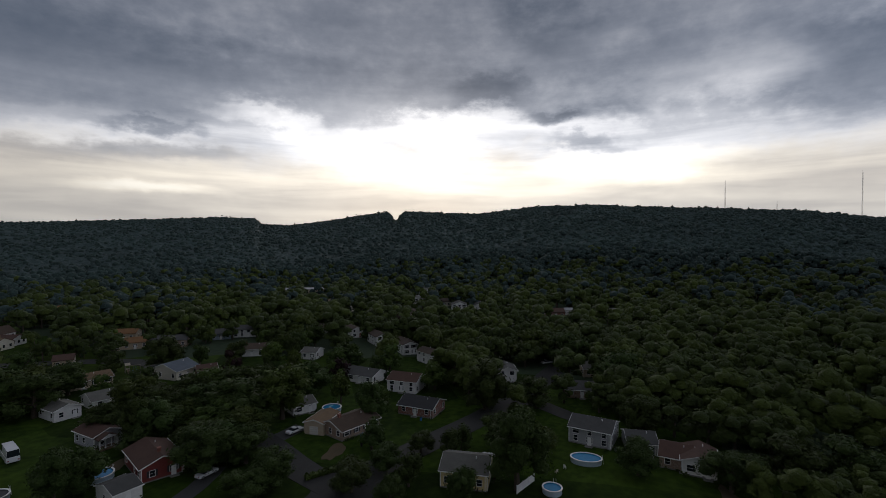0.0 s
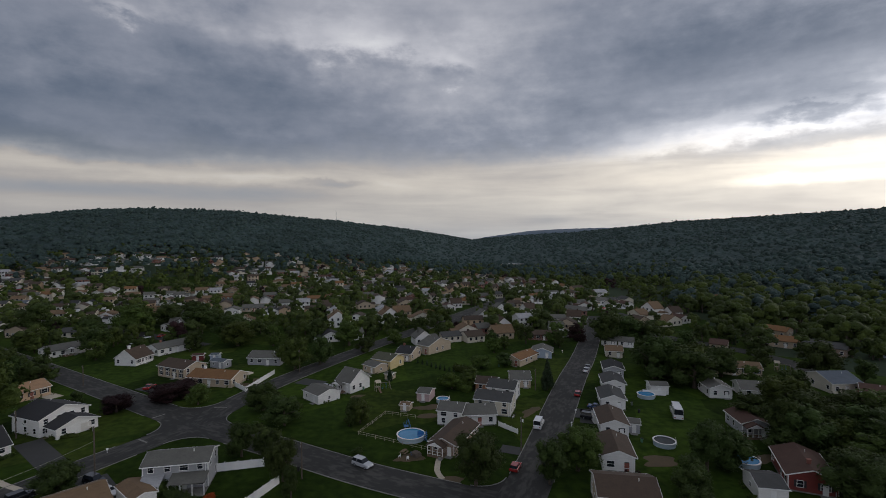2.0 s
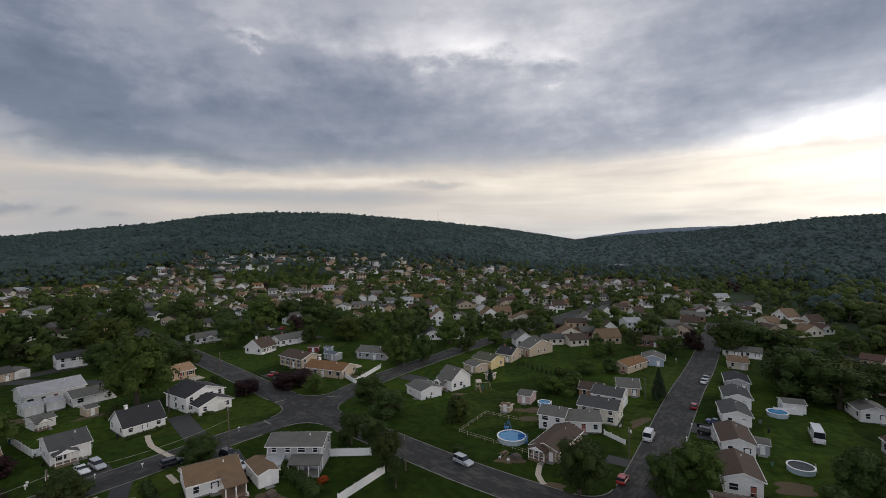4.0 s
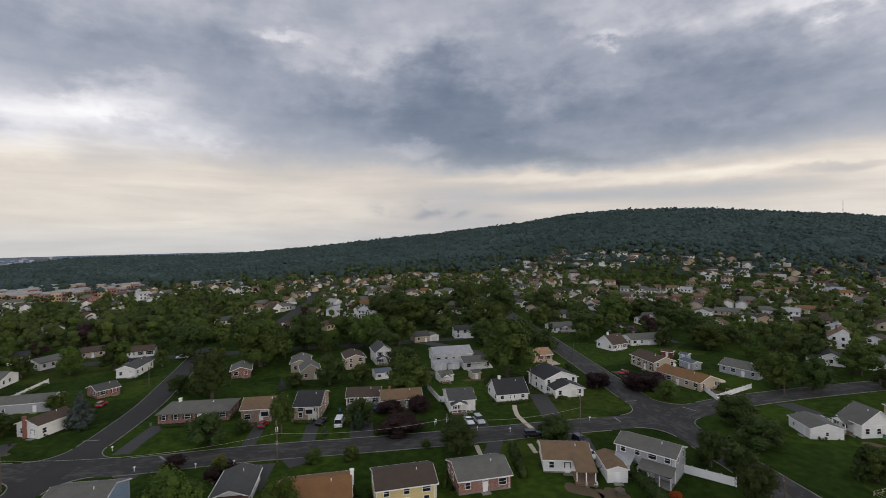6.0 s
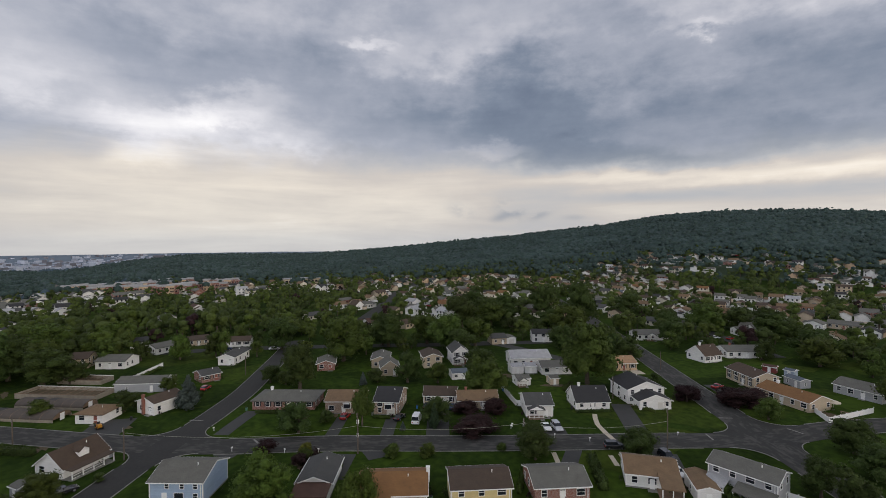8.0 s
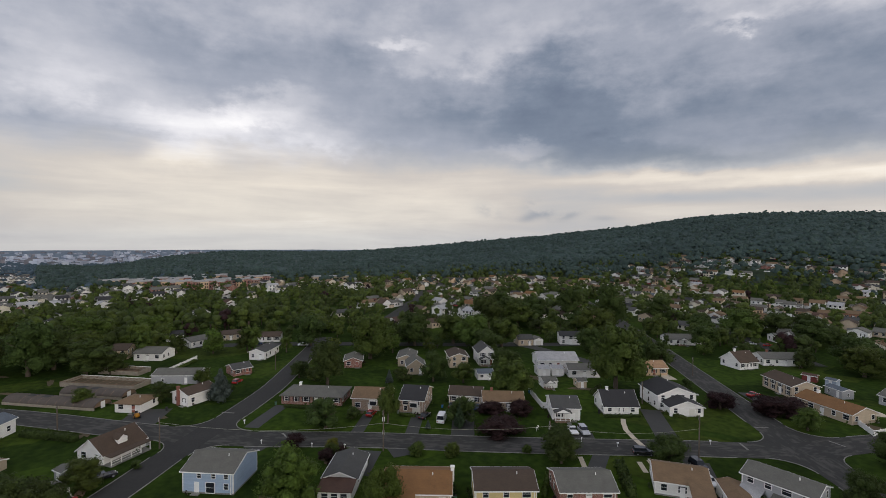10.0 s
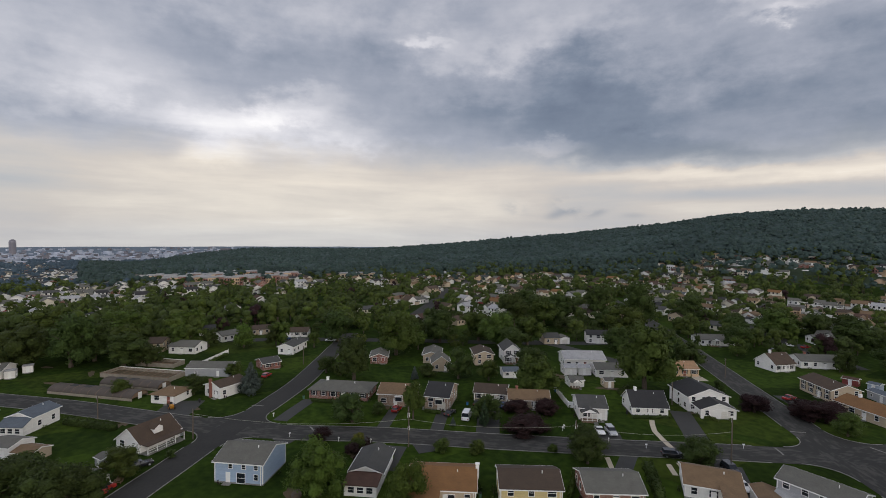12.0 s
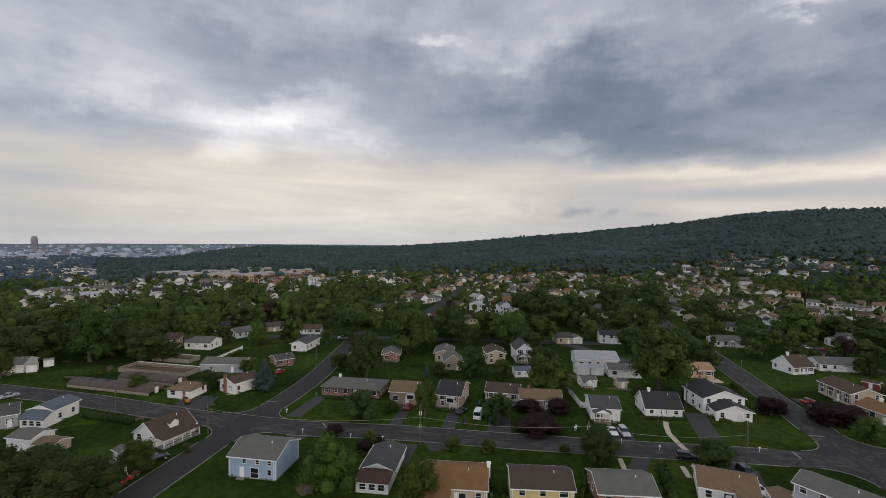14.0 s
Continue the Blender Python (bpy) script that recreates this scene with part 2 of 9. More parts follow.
def courses(name, base, dark, step, width, mortar, rough=0.85, relief=0.4):
    """Shingles, siding or brick: rows of pieces too small to pick out from the air."""
    m = material(name, base, dark, rough, 0.6, 6.0, 0.0)
    n, l = m.node_tree.nodes, m.node_tree.links
    b = n["Principled BSDF"]
    old = b.inputs["Base Color"].links[0].from_socket
    tc = n.new("ShaderNodeTexCoord")
    sep, comb, plus = n.new("ShaderNodeSeparateXYZ"), n.new("ShaderNodeCombineXYZ"), n.new("ShaderNodeMath")
    l.new(tc.outputs["Object"], sep.inputs[0])
    l.new(sep.outputs[0], plus.inputs[0])
    l.new(sep.outputs[1], plus.inputs[1])
    l.new(plus.outputs[0], comb.inputs[0])
    l.new(sep.outputs[2], comb.inputs[1])
    t = n.new("ShaderNodeTexBrick")
    l.new(comb.outputs[0], t.inputs["Vector"])
    t.inputs["Scale"].default_value = 1.0
    t.inputs["Brick Width"].default_value, t.inputs["Row Height"].default_value = width, step
    t.inputs["Mortar Size"].default_value = step * 0.09
    l.new(old, t.inputs["Color1"])
    hs = n.new("ShaderNodeHueSaturation")
    hs.inputs["Value"].default_value = 0.9
    l.new(old, hs.inputs["Color"])
    l.new(hs.outputs[0], t.inputs["Color2"])
    t.inputs["Mortar"].default_value = (*mortar, 1)
    l.new(t.outputs[0], b.inputs["Base Color"])
    r = n.new("ShaderNodeBump")
    r.inputs["Strength"].default_value, r.inputs["Distance"].default_value = relief, 0.02
    r.invert = True
    l.new(t.outputs["Fac"], r.inputs["Height"])
    l.new(r.outputs[0], b.inputs["Normal"])
    return m


def siding(name, base):
    return courses("wall_" + name, base, tuple(c * 0.86 for c in base), 0.16, 3.6, tuple(c * 0.80 for c in base), 0.6, 0.15)


def shingle(name, base):
    return courses("roof_" + name, base, tuple(c * 0.68 for c in base), 0.14, 0.34, tuple(c * 0.78 for c in base), 0.9, 0.2)


for nm, c in dict(white=(0.84, 0.82, 0.78), cream=(0.70, 0.64, 0.52), tan=(0.52, 0.42, 0.30), gray=(0.40, 0.40, 0.41), blue=(0.36, 0.46, 0.60), yellow=(0.70, 0.56, 0.27),
                  peach=(0.62, 0.44, 0.28), red=(0.20, 0.035, 0.028), pink=(0.55, 0.40, 0.38), bluegray=(0.36, 0.42, 0.50), orange=(0.42, 0.20, 0.11)).items():
    siding(nm, c)
for nm, c in dict(brickred=(0.27, 0.10, 0.07), brickbrown=(0.33, 0.22, 0.15)).items():
    courses("wall_" + nm, c, tuple(v * 0.7 for v in c), 0.075, 0.22, (0.42, 0.38, 0.34))
for nm, c in dict(gray=(0.205, 0.20, 0.175), dgray=(0.108, 0.108, 0.102), black=(0.045, 0.045, 0.047), brown=(0.10, 0.072, 0.05), dbrown=(0.115, 0.080, 0.054), orange=(0.30, 0.165, 0.062),
                  tanr=(0.27, 0.185, 0.105), white=(0.62, 0.62, 0.62), bluegray=(0.17, 0.20, 0.235), olive=(0.15, 0.15, 0.10), peachr=(0.55, 0.36, 0.21), rust=(0.125, 0.070, 0.048)).items():
    shingle(nm, tuple(v * 0.64 * (1.0 + 0.15 * (v - sum(c) / 3) / (sum(c) / 3)) for v in c))

material("canvas", (0.55, 0.48, 0.38), (0.45, 0.39, 0.3), 0.9, 2.0, 20, 0.1)
material("toy_blue", (0.03, 0.16, 0.40), None, 0.5)
material("toy_red", (0.42, 0.03, 0.02), None, 0.5)
material("trim", (0.86, 0.84, 0.80), (0.74, 0.74, 0.72), 0.5, 1.0, 20, 0.03)
material("shutter", (0.03, 0.03, 0.035), None, 0.6)
material("door", (0.30, 0.10, 0.07), None, 0.5)
material("garage_door", (0.66, 0.63, 0.57), (0.58, 0.55, 0.5), 0.5, 1.0, 12, 0.05)
material("chimney_brick", (0.26, 0.10, 0.07), (0.18, 0.08, 0.06), 0.9, 2, 14, 0.4)
material("concrete", (0.26, 0.25, 0.225), (0.12, 0.12, 0.105), 0.9, 0.5, 5, 0.2)
tar = material("asphalt", (0.067, 0.064, 0.058), (0.034, 0.034, 0.031), 0.85, 1.0, 2.6, 0.15, edges=(0.48, 0.58), gloss=0.25)
# worn strips and patches lie along the street
tn, tl = tar.node_tree.nodes, tar.node_tree.links
along = tn.new("ShaderNodeMapping")
tl.new(tn.new("ShaderNodeTexCoord").outputs["UV"], along.inputs["Vector"])
along.inputs["Scale"].default_value = (0.16, 0.38, 1.0)
for t in [t for t in tn if t.bl_idname == "ShaderNodeTexNoise"]:
    tl.new(along.outputs[0], t.inputs["Vector"])
material("asphalt_dark", (0.039, 0.038, 0.035), (0.028, 0.028, 0.026), 0.85, 0.15, 1.5, 0.15, gloss=0.25)
material("driveway", (0.040, 0.040, 0.037), (0.027, 0.027, 0.026), 0.8, 0.3, 6.0, 0.2)
material("stone_path", (0.50, 0.44, 0.34), (0.38, 0.33, 0.26), 0.9, 1.0, 6.0, 0.2)
material("dirt", (0.105, 0.070, 0.036), (0.06, 0.048, 0.022), 0.95, 0.2, 4.0, 0.4)
material("weathered_board", (0.30, 0.26, 0.20), (0.20, 0.17, 0.13), 0.85, 0.8, 8.0, 0.2)
material("wood", (0.20, 0.13, 0.08), (0.12, 0.08, 0.05), 0.8, 1.5, 15, 0.3)
material("pole_wood", (0.13, 0.10, 0.075), (0.08, 0.065, 0.05), 0.9, 2.0, 18, 0.3)
material("metal", (0.45, 0.46, 0.47), (0.36, 0.37, 0.38), 0.4, 2.0, 20, 0.05, 0.8)
material("plastic_green", (0.10, 0.22, 0.14), None, 0.5)
material("bark", (0.10, 0.075, 0.055), (0.06, 0.045, 0.035), 0.95, 2.0, 12, 0.6)
material("pool_liner", (0.42, 0.50, 0.55), (0.36, 0.44, 0.5), 0.4, 1.0, 8, 0.05)
material("cable", (0.34, 0.34, 0.26), (0.28, 0.28, 0.22), 0.5, 2.0, 20, 0.0)
material("pool_cover", (0.035, 0.04, 0.04), (0.025, 0.03, 0.03), 0.6, 1.0, 8, 0.1)
material("tyre", (0.02, 0.02, 0.02), None, 0.9)
material("hoop_cover", (0.080, 0.062, 0.046), (0.048, 0.038, 0.03), 0.7, 0.5, 6, 0.2)
# far city stone and brick greyed towards blue, haze put into their colours
material("hazed_city_stone", (0.42, 0.45, 0.52), (0.26, 0.29, 0.35), 0.9, 0.004, 0.02, 0.0, island=0.5)
material("city_brick", (0.20, 0.19, 0.21), (0.13, 0.13, 0.15), 0.9, 0.004, 0.02, 0.0, island=0.4)
for nm, c in dict(white=(0.72, 0.72, 0.72), silver=(0.42, 0.43, 0.45), red=(0.30, 0.02, 0.02), black=(0.016, 0.016, 0.02), blue=(0.03, 0.06, 0.14), yellow=(0.42, 0.19, 0.02)).items():
    m = material("paint_" + nm, c, tuple(v * 0.93 for v in c), 0.25, 1.0, 10, 0.0)
    m.node_tree.nodes["Principled BSDF"].inputs["Coat Weight"].default_value = 0.6
for nm, c, r in (("glass_dark", (0.02, 0.024, 0.03), 0.06), ("water", (0.03, 0.22, 0.42), 0.08)):
    m = material(nm, c, tuple(v * 0.8 for v in c), r, 0.8, 3.0, 0.02)
    m.node_tree.nodes["Principled BSDF"].inputs["IOR"].default_value = 1.4


def leaves(name, base, spread=0.35, grain=1.5, deep=0.8):
    """Foliage: a leafy grain in colour and relief; grain: clumps to a metre, deep: how far they stand out."""
    m = material("leaf_" + name, base, tuple(c * 0.58 for c in base), 0.65, 0.25, grain, 0.0, island=spread)
    n, l = m.node_tree.nodes, m.node_tree.links
    b = n["Principled BSDF"]
    b.inputs["Specular IOR Level"].default_value = 0.1
    tex, r = n.new("ShaderNodeTexNoise"), n.new("ShaderNodeBump")
    l.new(n.new("ShaderNodeNewGeometry").outputs["Position"], tex.inputs["Vector"])
    tex.inputs["Scale"].default_value, tex.inputs["Detail"].default_value, tex.inputs["Roughness"].default_value = grain * 1.2, 4, 0.65
    r.inputs["Strength"].default_value, r.inputs["Distance"].default_value = 0.9, deep
    l.new(tex.outputs[0], r.inputs["Height"])
    l.new(r.outputs[0], b.inputs["Normal"])
    return m


leaves("light", (0.082, 0.122, 0.022))
leaves("leafy", (0.074, 0.105, 0.022))
leaves("dark", (0.056, 0.082, 0.021))
leaves("red", (0.036, 0.018, 0.018))
leaves("yellow", (0.14, 0.15, 0.025))
leaves("conifer", (0.045, 0.072, 0.035))
leaves("spruce", (0.095, 0.120, 0.105))
# the blue in this green is distance haze put into the leaf colour
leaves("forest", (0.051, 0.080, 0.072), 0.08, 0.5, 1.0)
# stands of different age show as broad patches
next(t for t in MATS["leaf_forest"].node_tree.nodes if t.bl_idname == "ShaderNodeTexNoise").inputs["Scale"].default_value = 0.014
# blue leaves for the plain: aerial haze mixed into the base colour
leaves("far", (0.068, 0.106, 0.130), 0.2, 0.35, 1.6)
leaves("flame", (0.42, 0.09, 0.02))
grass = material("ground", (0.037, 0.062, 0.009), (0.0145, 0.027, 0.005), 1.0, 0.05, 0.5, 0.3, edges=(0.38, 0.62), gloss=0.05)
# each garden plot has its own shade of lawn, from lush to parched
gn, gl = grass.node_tree.nodes, grass.node_tree.links
plot_map, plot, plot_tone, lawn = gn.new("ShaderNodeMapping"), gn.new("ShaderNodeTexVoronoi"), gn.new("ShaderNodeValToRGB"), gn.new("ShaderNodeMix")
gl.new(gn.new("ShaderNodeNewGeometry").outputs["Position"], plot_map.inputs["Vector"])
plot_map.inputs["Rotation"].default_value = (0, 0, radians(-26))
plot_map.inputs["Scale"].default_value = (1.0, 0.6, 0.0)
gl.new(plot_map.outputs[0], plot.inputs["Vector"])
plot.distance = "CHEBYCHEV"
plot.inputs["Scale"].default_value, plot.inputs["Randomness"].default_value = 0.05, 0.55
plot_grey = gn.new("ShaderNodeSeparateColor")
gl.new(plot.outputs["Color"], plot_grey.inputs[0])
gl.new(plot_grey.outputs[0], plot_tone.inputs[0])
for e, (pos, tone) in zip((plot_tone.color_ramp.elements[0], plot_tone.color_ramp.elements.new(0.45), plot_tone.color_ramp.elements.new(0.75), plot_tone.color_ramp.elements[-1]), ((0.0, (0.62, 0.66, 0.6)), (0.45, (0.92, 0.98, 0.9)), (0.75, (1.2, 1.22, 1.0)), (1.0, (1.35, 1.15, 1.2)))):
    e.position, e.color = pos, (*tone, 1)
lawn.data_type, lawn.blend_type = "RGBA", "MULTIPLY"
lawn.inputs[0].default_value = 1.0
gb = gn["Principled BSDF"]
gl.new(gb.inputs["Base Color"].links[0].from_socket, lawn.inputs[6])
gl.new(plot_tone.outputs[0], lawn.inputs[7])
gl.new(lawn.outputs[2], gb.inputs["Base Color"])
material("forest_floor", (0.042, 0.060, 0.032), (0.028, 0.042, 0.024), 1.0, 0.02, 0.4, 0.3, gloss=0.1)
# blue-grey of the far plain and ridge is haze held in the base colour
material("hazed_land", (0.10, 0.14, 0.18), (0.07, 0.10, 0.135), 0.95, 0.004, 0.03, 0.0)

# ---- mesh helpers ----


def mesh_of(bm, mat, name="part"):
    me = bpy.data.meshes.new(name)
    bmesh.ops.recalc_face_normals(bm, faces=bm.faces)
    bm.to_mesh(me)
    bm.free()
    me.materials.append(MATS[mat])
    return me


def part(name, bm, mat, parent, label=""):
    me = bm if isinstance(bm, bpy.types.Mesh) else mesh_of(bm, mat, name)
    ob = new(name, me)
    ob.parent = parent
    return tagged(ob, label)


def box(bm, x0, x1, y0, y1, z0, z1, m=None):
    vs = [bm.verts.new((x, y, z)) for z in (z0, z1) for x, y in ((x0, y0), (x1, y0), (x1, y1), (x0, y1))]
    for f in ((0, 3, 2, 1), (4, 5, 6, 7), (0, 1, 5, 4), (1, 2, 6, 5), (2, 3, 7, 6), (3, 0, 4, 7)):
        bm.faces.new([vs[i] for i in f])
    if m:
        bmesh.ops.transform(bm, matrix=m, verts=vs)
    return vs


def boxes(*rows):
    bm = bmesh.new()
    for r in rows:
        box(bm, *r)
    return bm


def extrude_x(bm, profile, x0, x1, m=None):
    """A (y, z) outline drawn out along x."""
    a = [bm.verts.new((x0, y, z)) for y, z in profile]
    b = [bm.verts.new((x1, y, z)) for y, z in profile]
    n = len(profile)
    bm.faces.new(a)
    bm.faces.new(b[::-1])
    for i in range(n):
        bm.faces.new((a[i], b[i], b[(i + 1) % n], a[(i + 1) % n]))
    if m:
        bmesh.ops.transform(bm, matrix=m, verts=a + b)
    return a + b


def tube(bm, p, q, r0, r1, sides=7):
    p, q = Vector(p), Vector(q)
    t = (q - p).to_track_quat("Z", "Y")
    rings = []
    for c, r in ((p, r0), (q, r1)):
        rings.append([bm.verts.new(c + t @ Vector((r * math.cos(6.2832 * i / sides), r * math.sin(6.2832 * i / sides), 0))) for i in range(sides)])
    for i in range(sides):
        bm.faces.new((rings[0][i], rings[0][(i + 1) % sides], rings[1][(i + 1) % sides], rings[1][i]))
    bm.faces.new(rings[0][::-1])
    bm.faces.new(rings[1])


def empty(name, x, y, z, rot):
    ob = new(name)
    ob.matrix_basis = pose(x, y, z, 0, 0, rot)
    ob.empty_display_size = 0.5
    return ob


def mesh_np(name, verts, faces, mat):
    me = bpy.data.meshes.new(name)
    nf, k = faces.shape
    me.vertices.add(len(verts))
    me.vertices.foreach_set("co", np.asarray(verts, dtype=np.float32).ravel())
    me.loops.add(nf * k)
    me.loops.foreach_set("vertex_index", faces.astype(np.int32).ravel())
    me.polygons.add(nf)
    me.polygons.foreach_set("loop_start", np.arange(0, nf * k, k, dtype=np.int32))
    me.polygons.foreach_set("loop_total", np.full(nf, k, dtype=np.int32))
    me.update(calc_edges=True)
    me.materials.append(MATS[mat])
    return me


# ---- the land: a flat valley floor, wooded ridges round it, a plain falling away to the far city ----
# bearing in degrees (left of the first street), how high the tree-tops of the ridge stand against the sky, distance of the ridge
RIDGE_AZ = [-180, -140, -105, -99, -93, -80, -74, -67, -58, -57.4, -56.5, -56, -51, -46.9, -44.7, -41.8, -41.2, -38, -30, -20, -16, -9.4, -1.6, 2.4, 6, 10.4, 18.2, 29, 33, 38, 43, 49, 55.5, 58.8, 66, 74, 83, 95, 100, 105, 108.4, 113, 125, 180]
RIDGE_EL = [1.2, 1.2, 2.0, 2.8, 3.2, 3.87, 3.83, 3.0, 3.26, 2.75, 2.75, 3.25, 2.4, 1.8, 1.55, 1.7, 2.25, 2.33, 1.9, 1.4, 0.95, 0.32, -0.12, -0.5, 0.1, 0.8, 1.66, 2.6, 2.72, 2.74, 2.45, 1.5, 0.8, 0.4, -0.24, -1.02, -1.63, -1.55, -2.0, -2.8, -3.25, -3.9, -4.0, 1.2]
RIDGE_R = [1100, 1100, 1000, 1000, 1000, 1050, 1050, 1100, 1150, 1150, 1150, 1150, 1200, 1250, 1300, 1300, 1300, 1350, 1400, 1500, 1500, 1600, 1800, 2000, 1800, 1400, 1250, 1150, 1100, 1100, 1100, 1150, 1200, 1200, 1250, 1350, 1450, 1500, 1500, 1400, 1350, 1300, 1300, 1100]
TREE_TOP = 10.0


def ease(x):
    x = np.clip(x, 0.0, 1.0)
    return x * x * (3 - 2 * x)


def land(x, y):
    """Height of the ground at a place (numbers or arrays)."""
    x, y = np.asarray(x, float), np.asarray(y, float)
    r, az = np.hypot(x, y), np.degrees(np.arctan2(-x, y))
    el, rr = np.interp(az, RIDGE_AZ, RIDGE_EL), np.interp(az, RIDGE_AZ, RIDGE_R)
    top = 50 + rr * np.tan(np.radians(el)) - TREE_TOP
    foot = np.interp(az, [-180, -100, -40, -10, 10, 25, 60, 90, 110, 180], [350, 330, 380, 500, 500, 430, 420, 500, 600, 350])
    up = top * ease((r - foot) / (rr - foot))
    plain = np.interp(r, [300, 1000, 2000, 3000, 5000], [0, -14, -46, -72, -72])
    side = ease((az - 104) / 6) * ease((150 - az) / 20)
    behind = np.where(r > rr, -ease((r - rr) / 1200) * (top + 74) * (np.abs(az - 20) < 115), 0)
    z = up + behind
    return z * (1 - side) + side * plain


def strip_points(pts, step=6.0):
    """A polyline rounded at its bends and cut into short steps."""
    out = []
    n = len(pts)
    for i in range(n - 1):
        p0, p1, p2, p3 = (Vector(pts[max(0, min(n - 1, i + k))]) for k in (-1, 0, 1, 2))
        m = max(2, int((p2 - p1).length / step))
        for j in range(m):
            t = j / m
            out.append(0.5 * ((2 * p1) + (p2 - p0) * t + (2 * p0 - 5 * p1 + 4 * p2 - p3) * t * t + (3 * p1 - p0 - 3 * p2 + p3) * t ** 3))
    return out + [Vector(pts[-1])]


def ribbon(name, pts, width, lift, mat, label, category, thick=0.25, offset=0.0, kind="structure"):
    line = strip_points(pts)
    bm = bmesh.new()
    uv = bm.loops.layers.uv.new("along")
    rows, run = [], [0.0]
    for i, p in enumerate(line):
        run.append(run[-1] + (p - line[max(i - 1, 0)]).length)
        d = (line[min(i + 1, len(line) - 1)] - line[max(i - 1, 0)]).normalized()
        s = Vector((-d.y, d.x))
        a, b = p + s * (offset + width / 2), p + s * (offset - width / 2)
        rows.append([bm.verts.new((q.x, q.y, float(land(q.x, q.y)) + z)) for q, z in ((a, lift), (b, lift), (b, lift - thick), (a, lift - thick))])
    for i, (u, v) in enumerate(zip(rows, rows[1:])):
        for k in range(4):
            f = bm.faces.new((u[k], u[(k + 1) % 4], v[(k + 1) % 4], v[k]))
            for lp, q in zip(f.loops, ((run[i + 1], 0), (run[i + 1], width), (run[i + 2], width), (run[i + 2], 0))):
                lp[uv].uv = q
    bm.faces.new(rows[0])
    bm.faces.new(rows[-1][::-1])
    return tagged(new(name, mesh_of(bm, mat, name)), label, category, kind=kind)


azs = np.radians(np.arange(0, 360, 1.0))
rings = np.concatenate([np.linspace(0.5, 300, 26), np.linspace(320, 1000, 35), np.linspace(1030, 2200, 40), np.linspace(2300, 4950, 28)])
gx, gy = -np.outer(rings, np.sin(azs)), np.outer(rings, np.cos(azs))
gz = land(gx, gy)
rough = np.array([[noise.noise((a / 60, b / 60, 0.0)) for a, b in zip(ra, rb)] for ra, rb in zip(gx, gy)])
# the streets of the town lie smooth
rough = np.where((np.abs(np.degrees(np.arctan2(-gx, gy)) - 74) < 9) & (np.hypot(gx, gy) < 760), 0.0, rough)
gz = gz + rough * np.clip((np.hypot(gx, gy) - 330) / 300, 0, 1) * 4
nr, na = gx.shape
idx = np.arange(nr * na).reshape(nr, na)
quads = np.stack([idx[:-1], np.roll(idx, -1, 1)[:-1], np.roll(idx, -1, 1)[1:], idx[1:]], -1).reshape(-1, 4)
gx[0], gy[0] = 0.0, 0.0
earth = mesh_np("ground", np.stack([gx, gy, gz], -1).reshape(-1, 3), quads, "ground")
earth.materials.append(MATS["forest_floor"])
earth.materials.append(MATS["hazed_land"])
qr = np.hypot(gx, gy).ravel()[quads].mean(1)
qa = np.degrees(np.arctan2(-gx.ravel(), gy.ravel()))[quads[:, 0]]
wood_from = np.interp(qa, [-180, -112, -60, -30, -8, 5, 60, 90, 110, 180], [105, 105, 200, 240, 470, 560, 560, 480, 560, 105])
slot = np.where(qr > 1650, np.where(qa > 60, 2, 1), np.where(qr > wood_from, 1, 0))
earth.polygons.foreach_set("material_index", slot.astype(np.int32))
earth.polygons.foreach_set("use_smooth", np.ones(len(quads), dtype=bool))
tagged(new("ground", earth), "grassy valley floor rising into wooded hills", "ground", kind="structure")

ROADS = {
    "road_1": ([(-250, -240), (-205, -150), (-176, -94.5), (-161, -66), (-140, -32), (-127.6, -8.3), (-118, 19), (-107, 45), (-97, 70), (-88, 94), (-78.5, 117)], 8.6),
    "road_2": ([(-60, -50), (-99.4, -33.1), (-112.8, -27), (-121.2, -23.3), (-132.0, -17.9), (-143, -12.0), (-151.9, -7.6), (-168, -0.6), (-188.9, 6.1), (-204.3, 10.8), (-245, 23)], 7.4),
    "road_3": ([(-330, 236), (-260, 206), (-195, 176), (-147, 152.6), (-105, 132), (-78.3, 119), (-51, 107.5), (-24, 96), (5.6, 86.5)], 9.0),
    "road_4": ([(-78, 118), (-75.6, 142), (-69, 167), (-57, 202), (-40, 247), (-20, 300), (10, 380)], 8.5),
    "road_5": ([(-8, 40), (1.5, 78), (6.6, 94), (11.2, 109.3), (15.4, 124.8), (20.7, 144.7), (28.4, 171.7), (35.1, 193.1), (42.6, 219.8), (55.1, 268.2), (63.5, 301)], 9.0),
    "road_6": ([(30, 60), (74, 62), (99.6, 57.5), (123.6, 52), (151, 48), (190, 46)], 8.0),
    "road_7": ([(92, 130), (85, 96), (77, 73), (73, 50)], 7.5),
    "road_8": ([(148, 48.5), (137, 31), (134, 18)], 6.0),
    "road_9": ([(-245, -70), (-238, -10), (-224, 40), (-205, 95), (-190, 150), (-186, 172)], 7.0),
    "road_12": ([(-31, 268), (-22.6, 275), (3.2, 354), (19.7, 412)], 6.5),
    "road_10": ([(78, 250), (108, 215), (116, 190), (104, 176)], 8.0),
    "road_11": ([(-228, 250), (-170, 222), (-130, 205)], 6.5),
    "road_13": ([(-238, 41), (-262, 52), (-281, 61), (-307, 75), (-361, 101), (-421, 127), (-470, 160), (-527, 186), (-580, 208), (-690, 228)], 8.5),
}
